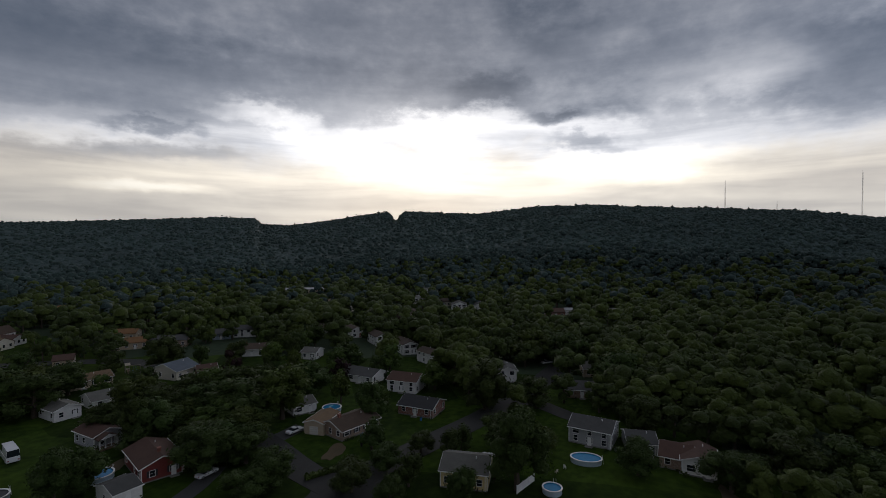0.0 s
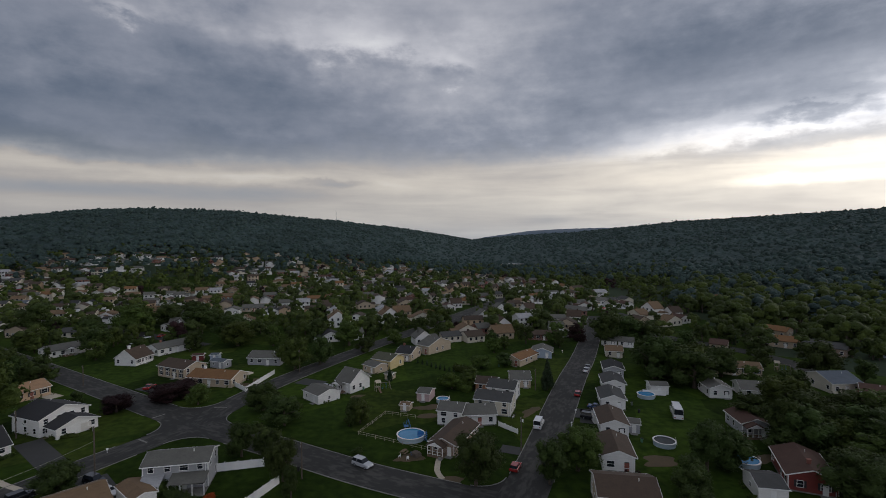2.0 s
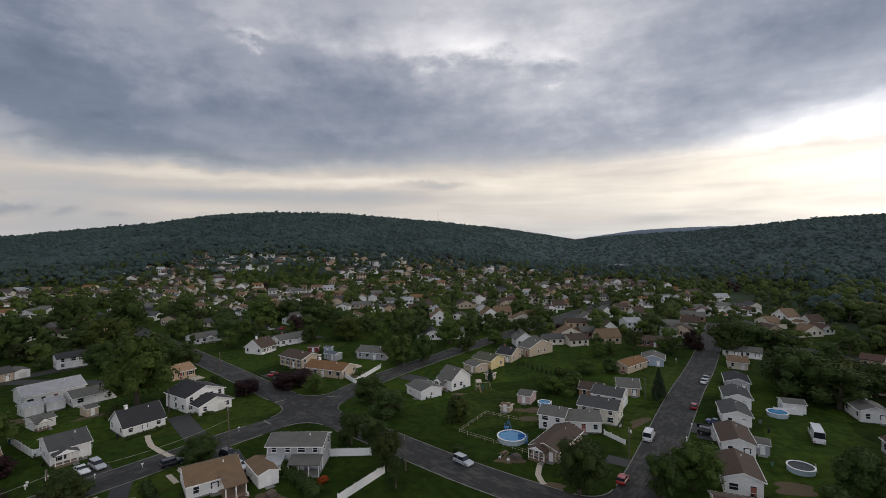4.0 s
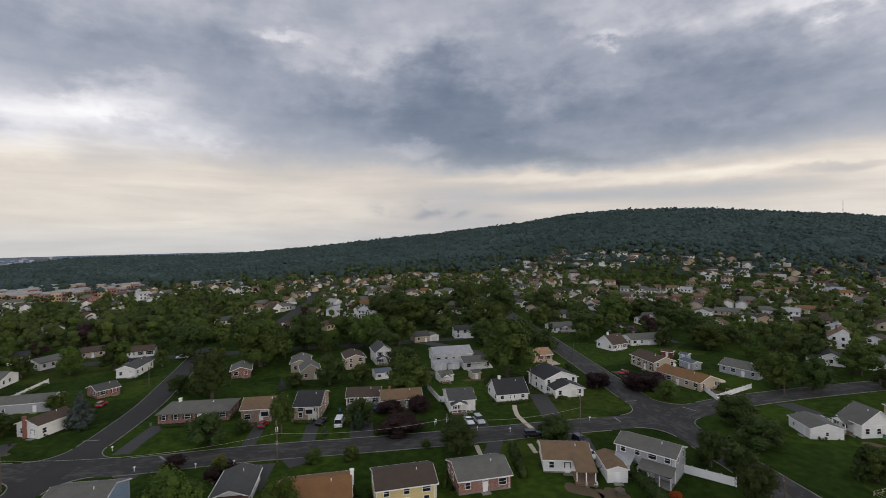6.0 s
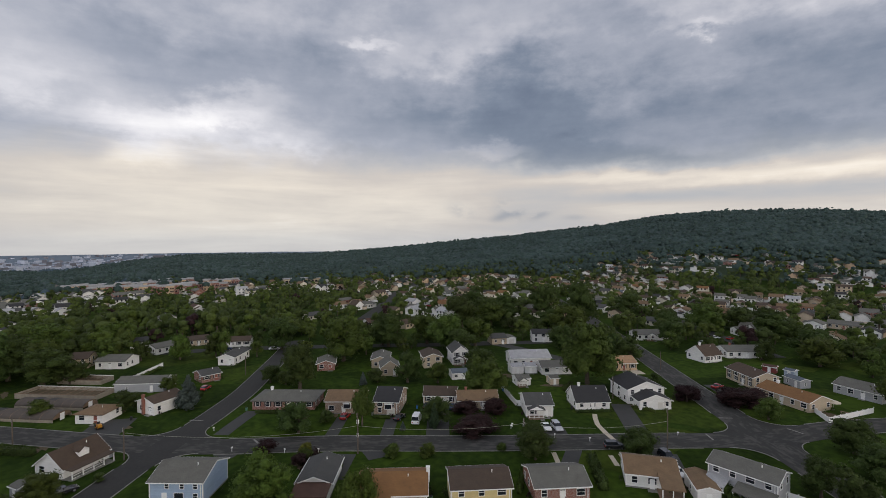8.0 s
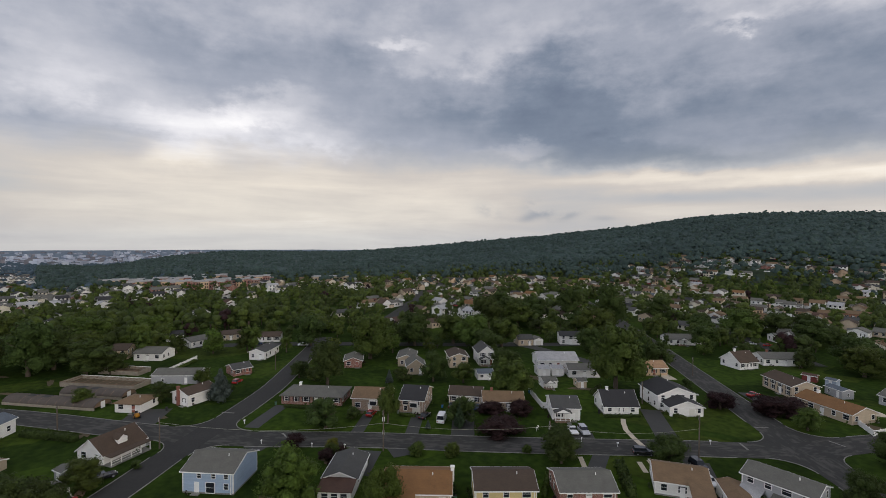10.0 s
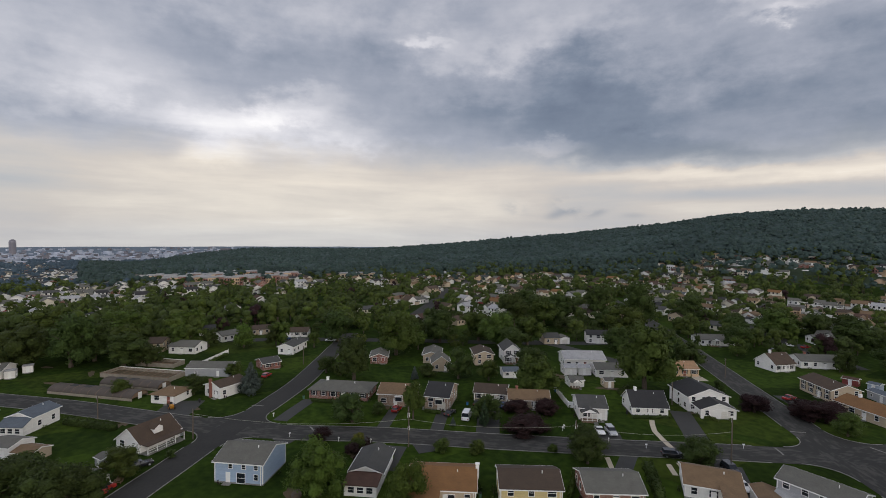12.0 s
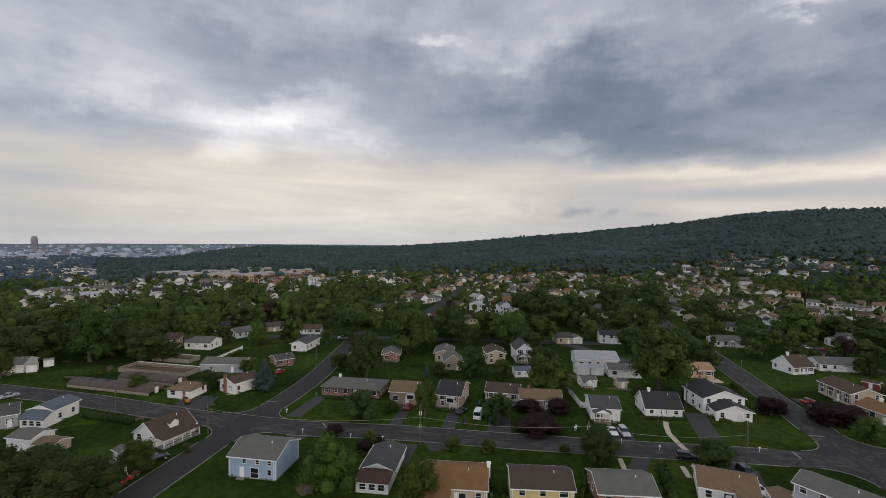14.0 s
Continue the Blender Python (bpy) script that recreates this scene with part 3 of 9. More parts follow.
# junctions: centre, and the arms as (street, direction along its points)
CROSSINGS = [((-132.2, -17.7), (("road_1", 1), ("road_1", -1), ("road_2", 1), ("road_2", -1)), 6.5), ((-78.4, 118.9), (("road_1", -1), ("road_3", 1), ("road_3", -1), ("road_4", 1)), 7.0),
             ((4.2, 87.2), (("road_3", -1), ("road_5", 1), ("road_5", -1)), 6.0), ((76.2, 62.0), (("road_6", 1), ("road_6", -1), ("road_7", 1), ("road_7", -1)), 5.0), ((149.0, 48.4), (("road_6", 1), ("road_6", -1), ("road_8", 1)), 4.0)]
MOUTHS = []
for ci, (c, arms, radius) in enumerate(CROSSINGS):
    c = Vector(c)
    rays = []
    for nm, way in arms:
        line, wide = strip_points(ROADS[nm][0], 2.0), ROADS[nm][1]
        k0 = min(range(len(line)), key=lambda k: (line[k] - c).length)
        k1 = max(0, min(len(line) - 1, k0 + way * 10))
        d = (line[k1] - c).normalized()
        rays.append((math.atan2(d.y, d.x), d, wide / 2))
    rays.sort(key=lambda q: q[0])
    bm = bmesh.new()
    uv = bm.loops.layers.uv.new("along")
    reach = 0.0
    arcs = []
    for (a0, d0, h0), (a1, d1, h1) in zip(rays, rays[1:] + rays[:1]):
        gap = (a1 - a0) % math.tau
        if gap > 2.7:
            continue
        n0, n1 = Vector((-d0.y, d0.x)), Vector((d1.y, -d1.x))
        # corner where the two road edges would meet
        p0, p1 = c + n0 * h0, c + n1 * h1
        s = ((p1 - p0).x * d1.y - (p1 - p0).y * d1.x) / (d0.x * d1.y - d0.y * d1.x)
        corner = p0 + d0 * s
        t = radius / math.tan(gap / 2)
        hub = corner + (d0 + d1).normalized() * (radius / math.sin(gap / 2))
        s0, s1 = corner + d0 * t - hub, corner + d1 * t - hub
        g0 = math.atan2(s0.y, s0.x)
        sweep = (math.atan2(s1.y, s1.x) - g0 + math.pi) % math.tau - math.pi
        arc = [hub + Vector((math.cos(g0 + sweep * k / 8), math.sin(g0 + sweep * k / 8))) * radius for k in range(9)]
        arcs.append((arc, hub))
        reach = max(reach, (corner + d0 * t - c).length, (corner + d1 * t - c).length)
        ring = [c, *arc]
        top, low = [bm.verts.new((q.x, q.y, 0.036 + 0.001 * len(arcs))) for q in ring], [bm.verts.new((q.x, q.y, -0.2)) for q in ring]
        cap = bm.faces.new(top)
        for lp in cap.loops:
            lp[uv].uv = (lp.vert.co.x * 0.9 - lp.vert.co.y * 0.43, lp.vert.co.y * 0.9 + lp.vert.co.x * 0.43)
        for k in range(len(ring)):
            bm.faces.new((low[k], low[(k + 1) % len(ring)], top[(k + 1) % len(ring)], top[k]))
    tagged(new("road_junction", mesh_of(bm, "asphalt_dark")), "worn asphalt surface of a street junction", "road", kind="structure")
    MOUTHS.append((c, reach))
    for arc, hub in arcs if ci < 3 else ():
        bm = bmesh.new()
        rows = [[bm.verts.new((*(hub + (q - hub) * f), z)) for f, z in ((1.0, 0.1), (1 - 0.22 / radius, 0.1), (1 - 0.22 / radius, -0.2), (1.0, -0.2))] for q in arc]
        for u, v in zip(rows, rows[1:]):
            for k in range(4):
                bm.faces.new((u[k], u[(k + 1) % 4], v[(k + 1) % 4], v[k]))
        bm.faces.new(rows[0])
        bm.faces.new(rows[-1][::-1])
        tagged(new("kerb", mesh_of(bm, "concrete")), "pale concrete kerb round a street corner", "kerb", kind="structure")
for i, (nm, (pts, wide)) in enumerate(ROADS.items()):
    ribbon(nm, pts, wide, 0.05 + 0.004 * i, "asphalt" if nm in ("road_1", "road_3", "road_4", "road_5") else "asphalt_dark", "worn grey asphalt street with patched surface", "road")
    if i > 4:
        continue
    runs = [[]]
    for p in strip_points(pts, 1.5):
        if any((p - c).length < reach for c, reach in MOUTHS):
            runs.append([])
        else:
            runs[-1].append(p)
    for run in runs:
        if len(run) < 4:
            continue
        for side in (-1, 1):
            ribbon("kerb", run[::4] + ([run[-1]] if (len(run) - 1) % 4 else []), 0.2, 0.1, "concrete", "pale concrete kerb along the street", "kerb", 0.3, side * (wide / 2 + 0.1))
for x, y, turn in ((-124.0, 3.0, 110), (-146.5, -10.8, 155), (-82.8, 106.5, 66), (-91.0, 124.6, 155), (-76.5, 131.0, 95)):
    bm = bmesh.new()
    box(bm, -0.25, 0.25, 0.2, 3.9, 0.076, 0.082, pose(x, y, 0, 0, 0, turn))
    tagged(new("stop_line", mesh_of(bm, "concrete")), "worn white stop line painted on the street", "road marking", kind="structure")
for pts, wide in (([(-104.5, 74.3), (-99.2, 71.8)], 6.5), ([(-138, 56), (-122, 49), (-110, 44)], 6), ([(-129, 38), (-113, 31)], 3.4), ([(-134, 25), (-118.5, 18)], 3.2), ([(-112, 104), (-92, 92)], 5.5),
                  ([(-149, 2), (-140, -3), (-134, -6)], 4), ([(-82, 90), (-71, 82)], 4.5), ([(-57, 155), (-66, 158)], 6), ([(33, 133), (20, 138)], 7), ([(-160, 122), (-195, 112), (-206, 104)], 6), ([(-104, 142), (-115, 146)], 5),
                  ([(2, 112), (9, 110)], 4), ([(96, 92), (86, 92)], 5), ([(-157, -33), (-141, -36)], 10), ([(70, 92), (62, 88), (48, 84)], 4)):
    ribbon("driveway", pts, wide, 0.035, "driveway", "dark asphalt driveway", "driveway", 0.2)
ribbon("footpath", [(-108.5, 91.5), (-102, 87), (-92.5, 84)], 1.3, 0.06, "stone_path", "pale stone garden path across a lawn", "path", 0.2)
ribbon("footpath", [(-86, 80), (-80.5, 77.5)], 1.2, 0.06, "stone_path", "pale stone garden path across a lawn", "path", 0.2)
ribbon("footpath", [(-143, 137), (-134, 134)], 4.0, 0.05, "stone_path", "pale gravel strip beside the peach building", "path", 0.2)
ribbon("dirt_track", [(330, -55), (420, -72), (520, -82), (700, -118), (900, -150)], 9, 1.2, "dirt", "bare brown earth track climbing the wooded hill", "track", 1.5)


def soil_patch(x, y, rx, ry, rot, mat="dirt", label="patch of bare brown earth in the grass"):
    """An uneven patch of worn ground."""
    bm = bmesh.new()
    c, s_ = math.cos(radians(rot)), math.sin(radians(rot))
    ring = []
    for k in range(22):
        a = k * math.tau / 22
        f = 0.78 + 0.5 * noise.noise((x + 1.3 * math.cos(a), y + 1.3 * math.sin(a), 4.0))
        u, v = rx * f * math.cos(a), ry * f * math.sin(a)
        ring.append((x + u * c - v * s_, y + u * s_ + v * c))
    top, low = [bm.verts.new((*q, 0.028)) for q in ring], [bm.verts.new((*q, -0.1)) for q in ring]
    bm.faces.new(top)
    for k in range(22):
        bm.faces.new((low[k], low[(k + 1) % 22], top[(k + 1) % 22], top[k]))
    return tagged(new("bare_earth", mesh_of(bm, mat)), label, "soil", kind="structure")


for x, y, rx, ry in ((-18, 137, 5.5, 2.6), (-196, -72, 5, 1.2), (-178, -68, 4, 1.0), (-10, 140, 3.0, 1.8)):
    soil_patch(x, y, rx, ry, 20)

# ---- builders of the things ----
SHARED = {}


def shared(key, make, mat):
    if key not in SHARED:
        SHARED[key] = mesh_of(make(), mat, str(key[0]))
    return SHARED[key]


def at(ob, m):
    ob.matrix_basis = m
    return ob


def window(parent, m, w, h, shutters=False):
    """A framed window, set proud of the wall; local +x across, +z up, -y outwards."""
    def frame_mesh():
        t = 0.09
        return boxes((-w / 2 - t, -w / 2, -0.07, 0.02, -t, h + t), (w / 2, w / 2 + t, -0.07, 0.02, -t, h + t), (-w / 2, w / 2, -0.07, 0.02, h, h + t), (-w / 2, w / 2, -0.10, 0.02, -t, 0.0), (-w / 2, w / 2, -0.05, 0.0, h / 2 - 0.03, h / 2 + 0.03))
    win = at(part("window", shared(("window", w, h), frame_mesh, "trim"), "trim", parent), m)
    part("pane", shared(("pane", w, h), lambda: boxes((-w / 2, w / 2, -0.03, 0.01, 0.0, h)), "glass_dark"), "glass_dark", win)
    if shutters:
        for s in (-1, 1):
            sh = part("shutter", shared(("shutter", h), lambda: boxes((-0.2, 0.2, -0.05, 0.02, -0.05, h + 0.05)), "shutter"), "shutter", win, "dark shutter")
            sh.location = (s * (w / 2 + 0.31), 0, 0)
    return win


def roof_profile(span, rise, over, thick):
    k = rise / (span / 2)
    lo = -over * k
    h = span / 2 + over
    return [(-h, lo), (0, rise), (h, lo), (h, lo - thick), (0, rise - thick), (-h, lo - thick)]


def hip_roof(L, W, rise, over, z):
    bm = bmesh.new()
    a, b = L / 2 + over, W / 2 + over
    run = max(a - b * 0.9, 0.3)
    lo = [bm.verts.new((x, y, z - 0.12)) for x, y in ((-a, -b), (a, -b), (a, b), (-a, b))]
    mid = [bm.verts.new((x, y, z + 0.06)) for x, y in ((-a, -b), (a, -b), (a, b), (-a, b))]
    r0, r1 = bm.verts.new((-run, 0, z + rise)), bm.verts.new((run, 0, z + rise))
    bm.faces.new(lo[::-1])
    for i in range(4):
        bm.faces.new((lo[i], lo[(i + 1) % 4], mid[(i + 1) % 4], mid[i]))
    bm.faces.new((mid[0], mid[1], r1, r0))
    bm.faces.new((mid[1], mid[2], r1))
    bm.faces.new((mid[2], mid[3], r0, r1))
    bm.faces.new((mid[3], mid[0], r0))
    return bm


def house(x, y, rot, w, d, eave, wall, roof, ridge="x", label="", kind="house", steep=0, hip=0, chimney=0, brickchimney=0, porch=0, leanto=0, deck=0, patio=0, dormer=0, bay=0, garage=0, hip_porch=0, sunroom=0, wing=0, side_porch=0, back=None, z=None):
    small = kind in ("shed", "trailer", "garage")
    eave = eave if small else (eave * 0.9 if eave < 4 else eave * 0.84)
    w, d = max(w, 2.8 if small else 6.5), min(max(d, 2.6 if small else 7.0), 14.0)
    base = empty(kind if kind != "shed" else "garden_shed", x, y, 0.0 if z is None else z, rot)
    tagged(base, label, kind if kind != "house" else "house")
    seed = int(abs(x * 13 + y * 7)) % 97
    L, W = (w, d) if ridge == "x" else (d, w)
    turn = Matrix.Identity(4) if ridge == "x" else pose(0, 0, 0, 0, 0, 90)
    rise = W / 2 * (0.72 if steep else (0.30 if small else 0.36))
    if kind == "trailer":
        rise = 0.15
    zf = -0.4
    bm = bmesh.new()
    if hip:
        box(bm, -L / 2, L / 2, -W / 2, W / 2, zf, eave)
    else:
        extrude_x(bm, [(-W / 2, zf), (W / 2, zf), (W / 2, eave), (0, eave + rise), (-W / 2, eave)], -L / 2, L / 2)
    bmesh.ops.transform(bm, matrix=turn, verts=bm.verts)
    part("wall", bm, "wall_" + wall, base)
    if hip:
        bm = hip_roof(L, W, rise, 0.5, eave + 0.1)
    else:
        bm = bmesh.new()
        over = 0.2 if small else 0.45
        extrude_x(bm, [(p, q + eave + 0.16) for p, q in roof_profile(W, rise, over, 0.16)], -L / 2 - over * 0.7, L / 2 + over * 0.7)
    bmesh.ops.transform(bm, matrix=turn, verts=bm.verts)
    part("roof", bm, "roof_" + roof, base)
    far = math.hypot(x, y) > 225
    if not hip and kind != "trailer" and not far:
        # barge boards along the gable edges, gutters along the eaves
        over = 0.2 if small else 0.45
        k = rise / (W / 2)
        for e in (-1, 1):
            bm = bmesh.new()
            xe = e * (L / 2 + over * 0.7 + 0.02)
            extrude_x(bm, [(p, q + eave + 0.14) for p, q in roof_profile(W, rise, over + 0.02, 0.22)], xe - 0.03, xe + 0.03, turn)
            part("barge_board", bm, "trim", base)
            bm = bmesh.new()
            box(bm, -L / 2 - 0.3, L / 2 + 0.3, e * (W / 2 + over + 0.06) - 0.06, e * (W / 2 + over + 0.06) + 0.06, eave - over * k - 0.04, eave - over * k + 0.12, turn)
            part("gutter", bm, "trim", base)
    if not small and not far:
        # chimney flue and vents on the roof
        bm = bmesh.new()
        tube(bm, (0, 0, 0), (0, 0, 0.7), 0.09, 0.09, 6)
        vent = part("roof_vent", bm, "trim", base)
        vent.matrix_basis = turn @ Matrix.Translation((L * 0.22, -W * 0.12, eave + rise * 0.72))
    if chimney or brickchimney:
        bm = boxes((-0.34, 0.34, -0.32, 0.32, -eave if brickchimney else 0, rise + 1.0), (-0.42, 0.42, -0.4, 0.4, rise + 1.0, rise + 1.15))
        ch = part("chimney", bm, "chimney_brick" if (brickchimney or seed % 2) else "trim", base)
        ch.matrix_basis = turn @ Matrix.Translation((-L / 2 - 0.34 if brickchimney else -L * 0.28 if chimney != 2 else L / 2 + 0.3, W * 0.06 if brickchimney else 0.0, eave - 0.2))
    # windows on the four walls, storey by storey
    storeys = 2 if eave >= 3.7 else 1
    ww, wh = (0.7, 0.8) if small else (1.0, 1.25)
    for side, (half, run) in enumerate(((d / 2, w), (w / 2, d), (d / 2, w), (w / 2, d))):
        face = pose(0, 0, 0, 0, 0, 90 * side) @ Matrix.Translation((0, -half, 0))
        n = max(1, int(run / 2.9))
        if back and side == 0:
            for wx, wz, bw, bh in back:
                window(base, face @ Matrix.Translation((wx * run, 0, wz)), bw, bh)
            door = part("door", boxes((-0.48, 0.48, -0.07, 0.02, 0.0, 2.05), (-0.2, 0.2, -0.09, 0.02, 1.2, 1.7)), "trim", base, "white back door")
            door.matrix_basis = face @ Matrix.Translation((-0.22 * run, 0, 0.2))
            part("doorstep", boxes((-0.8, 0.8, -1.0, 0.0, -0.3, 0.15)), "concrete", base).matrix_basis = door.matrix_basis @ Matrix.Translation((0, 0, -0.15))
            continue
        if back and side == 1:
            continue
        if small:
            n = min(n, 1 if side % 2 else 2)
        for s in range(storeys):
            zz = 0.8 + (eave - 2.2) * s if storeys == 2 else (1.05 if not small else 0.95)
            for i in range(n):
                px = (i + 0.5) * run / n - run / 2
                if side == 0 and s == 0 and (porch or patio or garage or small) and i == n // 2:
                    continue
                if side % 2 and (i + seed + s) % 3 == 0:
                    continue
                if side == 2 and (far or (i + seed) % 4 == 0):
                    continue
                if small and side != 0 and i:
                    continue
                window(base, face @ Matrix.Translation((px, 0, zz)), ww if (i + s + seed) % 3 else ww * 1.5, wh if not (patio and s) else 0.8, shutters=(not small and side == 0 and seed % 5 == 0))
        if side == 0 and not garage:
            bm = boxes((-0.48, 0.48, -0.06, 0.02, 0.0, 2.05))
            dr = part("door", bm, "door" if seed % 6 == 0 and not small else "trim", base)
            dr.matrix_basis = face @ Matrix.Translation((run * (0.5 / max(n, 1)) * (1 if n % 2 == 0 else 0) - (0.9 if patio else 0), 0, 0.05))
            bm = boxes((-0.9, 0.9, -1.2, 0.0, -0.3, 0.04))
            st = part("doorstep", bm, "concrete", base)
            st.matrix_basis = dr.matrix_basis
    if math.hypot(x, y) < 150 and not small:
        part("plinth", boxes((-w / 2 - 0.03, w / 2 + 0.03, -d / 2 - 0.03, d / 2 + 0.03, -0.4, 0.28)), "concrete", base)
        part("air_unit", boxes((-0.4, 0.4, -0.4, 0.4, 0.05, 0.85), (-0.45, 0.45, -0.45, 0.45, 0.0, 0.08)), "metal", base).location = (w * 0.4, d / 2 + 0.8, 0)
        if not wall.startswith("brick"):
            for sx in (-1, 1):
                for sy in (-1, 1):
                    part("corner_board", boxes((-0.09, 0.09, -0.09, 0.09, 0.29, eave - 0.02)), "trim", base).location = (sx * (w / 2 - 0.06), sy * (d / 2 - 0.06), 0)
        part("downspout", boxes((w / 2 - 0.5, w / 2 - 0.38, -d / 2 - 0.14, -d / 2 - 0.03, 0.1, eave - 0.05)), "trim", base)
    if patio and not back:
        win = window(base, Matrix.Translation((w * 0.12, -d / 2, 0.1)), 1.8, 2.0)
    if garage:
        for i in range(garage):
            bm = bmesh.new()
            for k in range(4):
                box(bm, -1.2, 1.2, -0.06, 0.02, 0.05 + k * 0.53, 0.05 + k * 0.53 + 0.5)
            g = part("garage_door", bm, "garage_door", base, "panelled white garage door")
            g.location = ((i - (garage - 1) / 2) * 3.2 + (w * 0.2 if garage == 1 and w > 6 else 0), -d / 2, 0)
    if bay:
        b = part("bay_window", boxes((-1.1, 1.1, -0.6, 0.0, 0, 1.5), (-1.2, 1.2, -0.7, 0.0, 1.5, 1.62)), "trim", base)
        b.location = (w * 0.1, -d / 2, max(eave - 2.1, 0.9))
        p = part("pane", boxes((-0.95, 0.95, -0.03, 0.0, 0.2, 1.35)), "glass_dark", b)
        p.location = (0, -0.6, 0)
    if porch:
        pw, pd, ph = min(4.2, w * 0.6), 2.0, min(2.7, eave - 0.2)
        ox = -w * 0.16
        bm = bmesh.new()
        extrude_x(bm, [(-pw / 2 - 0.3, ph), (pw / 2 + 0.3, ph), (pw / 2 + 0.3, ph + 0.12), (0, ph + 1.25), (-pw / 2 - 0.3, ph + 0.12)], 0, pd + 0.3, pose(ox, -d / 2 + 0.1, 0, 0, 0, -90))
        part("porch_roof", bm, "roof_" + roof, base)
        bm = bmesh.new()
        extrude_x(bm, [(-pw / 2, ph + 0.1), (pw / 2, ph + 0.1), (0, ph + 1.05)], pd + 0.31, pd + 0.36, pose(ox, -d / 2 + 0.1, 0, 0, 0, -90))
        part("porch_gable", bm, "trim", base)
        part("porch_floor", boxes((ox - pw / 2, ox + pw / 2, -d / 2 - pd, -d / 2, -0.2, 0.5)), "wood", base)
        for i in range(4):
            bm = boxes((-0.08, 0.08, -0.08, 0.08, 0.5, ph + 0.02))
            part("porch_post", bm, "trim", base).location = (ox - pw / 2 + 0.1 + (pw - 0.2) * i / 3, -d / 2 - pd + 0.1, 0)
        part("porch_rail", boxes((ox - pw / 2 + 0.1, ox + pw / 2 - 0.1, -d / 2 - pd + 0.06, -d / 2 - pd + 0.12, 1.3, 1.38), (ox - pw / 2 + 0.1, ox + pw / 2 - 0.1, -d / 2 - pd + 0.06, -d / 2 - pd + 0.12, 0.65, 0.72)), "trim", base)
        part("steps", boxes(*[(ox + pw * 0.25, ox + pw * 0.5, -d / 2 - pd - 0.3 * (k + 1), -d / 2 - pd - 0.3 * k, -0.2, 0.4 - 0.17 * k) for k in range(3)]), "concrete", base)
    if leanto:
        for k, (x0, x1) in enumerate(((-w / 2 + 0.1, -w * 0.16), (-w * 0.05, w / 2 + 0.2))):
            bm = bmesh.new()
            extrude_x(bm, [(-d / 2, 3.5), (-d / 2 - 3.2, 2.6), (-d / 2 - 3.2, 2.48), (-d / 2, 3.38)], x0, x1)
            part("porch_roof", bm, "roof_white" if k == 0 else "roof_gray", base)
            for i in range(4):
                part("porch_post", boxes((-0.08, 0.08, -0.08, 0.08, -0.2, 2.6)), "trim", base).location = (x0 + 0.2 + (x1 - x0 - 0.4) * i / 3, -d / 2 - 3.0, 0)
        part("slab", boxes((-w / 2, w / 2, -d / 2 - 3.3, -d / 2, -0.3, 0.12)), "concrete", base)
    if side_porch:
        # a low roof on posts along one eave
        sx, y0, y1, far = side_porch, -d / 2 + 0.1, d / 2 - 0.4, w / 2 + 2.3
        ends = sorted((sx * (w / 2 - 0.2), sx * far))
        bm = bmesh.new()
        extrude_x(bm, [(-w / 2 + 0.2, eave - 0.1), (-far, 2.15), (-far, 2.02), (-w / 2 + 0.2, eave - 0.24)], y0, y1, pose(0, 0, 0, 0, 0, 90) if sx > 0 else pose(0, 0, 0, 0, 0, -90))
        part("porch_roof", bm, "roof_" + roof, base)
        part("porch_floor", boxes((*ends, y0, y1, -0.3, 0.2)), "concrete", base)
        for i in range(5):
            part("porch_post", boxes((-0.08, 0.08, -0.08, 0.08, 0.2, 2.1)), "trim", base).location = (sx * (far - 0.2), y0 + 0.2 + (y1 - y0 - 0.4) * i / 4, 0)
        part("porch_rail", boxes((sx * (far - 0.2) - 0.04, sx * (far - 0.2) + 0.04, y0 + 0.2, y1 - 2.4, 0.95, 1.05), (sx * (far - 0.2) - 0.03, sx * (far - 0.2) + 0.03, y0 + 0.2, y1 - 2.4, 0.4, 0.47)), "trim", base)
    if deck:
        bm = bmesh.new()
        extrude_x(bm, [(-d / 2 + 0.5, eave + 0.5), (-d / 2 - 4.4, eave - 0.4), (-d / 2 - 4.4, eave - 0.55), (-d / 2 + 0.5, eave + 0.35)], w * 0.1, w / 2 + 0.3)
        part("porch_roof", bm, "roof_" + roof, base)
        part("deck_floor", boxes((w * 0.08, w / 2 + 0.3, -d / 2 - 5.2, -d / 2, 0.25, 0.4), (w * 0.08, w / 2 + 0.3, -d / 2 - 5.2, -d / 2 - 5.1, -0.2, 0.3)), "wood", base)
        for i in range(3):
            part("porch_post", boxes((-0.09, 0.09, -0.09, 0.09, 0.4, eave - 0.4)), "trim", base).location = (w * 0.12 + (w * 0.37) * i / 2, -d / 2 - 4.2, 0)
    if hip_porch:
        bm = hip_roof(w * 0.86, 4.6, 1.0, 0.3, 0.0)
        part("porch_roof", bm, "roof_rust", base).location = (0, -d / 2 - 2.0, 2.55)
        part("porch_floor", boxes((-w * 0.43, w * 0.43, -d / 2 - 4.2, -d / 2, -0.2, 0.35)), "wood", base)
        for i in range(4):
            part("porch_post", boxes((-0.09, 0.09, -0.09, 0.09, 0.35, 2.6)), "trim", base).location = (-w * 0.4 + w * 0.8 * i / 3, -d / 2 - 4.0, 0)
        part("porch_rail", boxes((-w * 0.4, w * 0.4, -d / 2 - 4.05, -d / 2 - 3.97, 1.2, 1.3), (-w * 0.4, w * 0.4, -d / 2 - 4.05, -d / 2 - 3.97, 0.5, 0.58)), "trim", base)
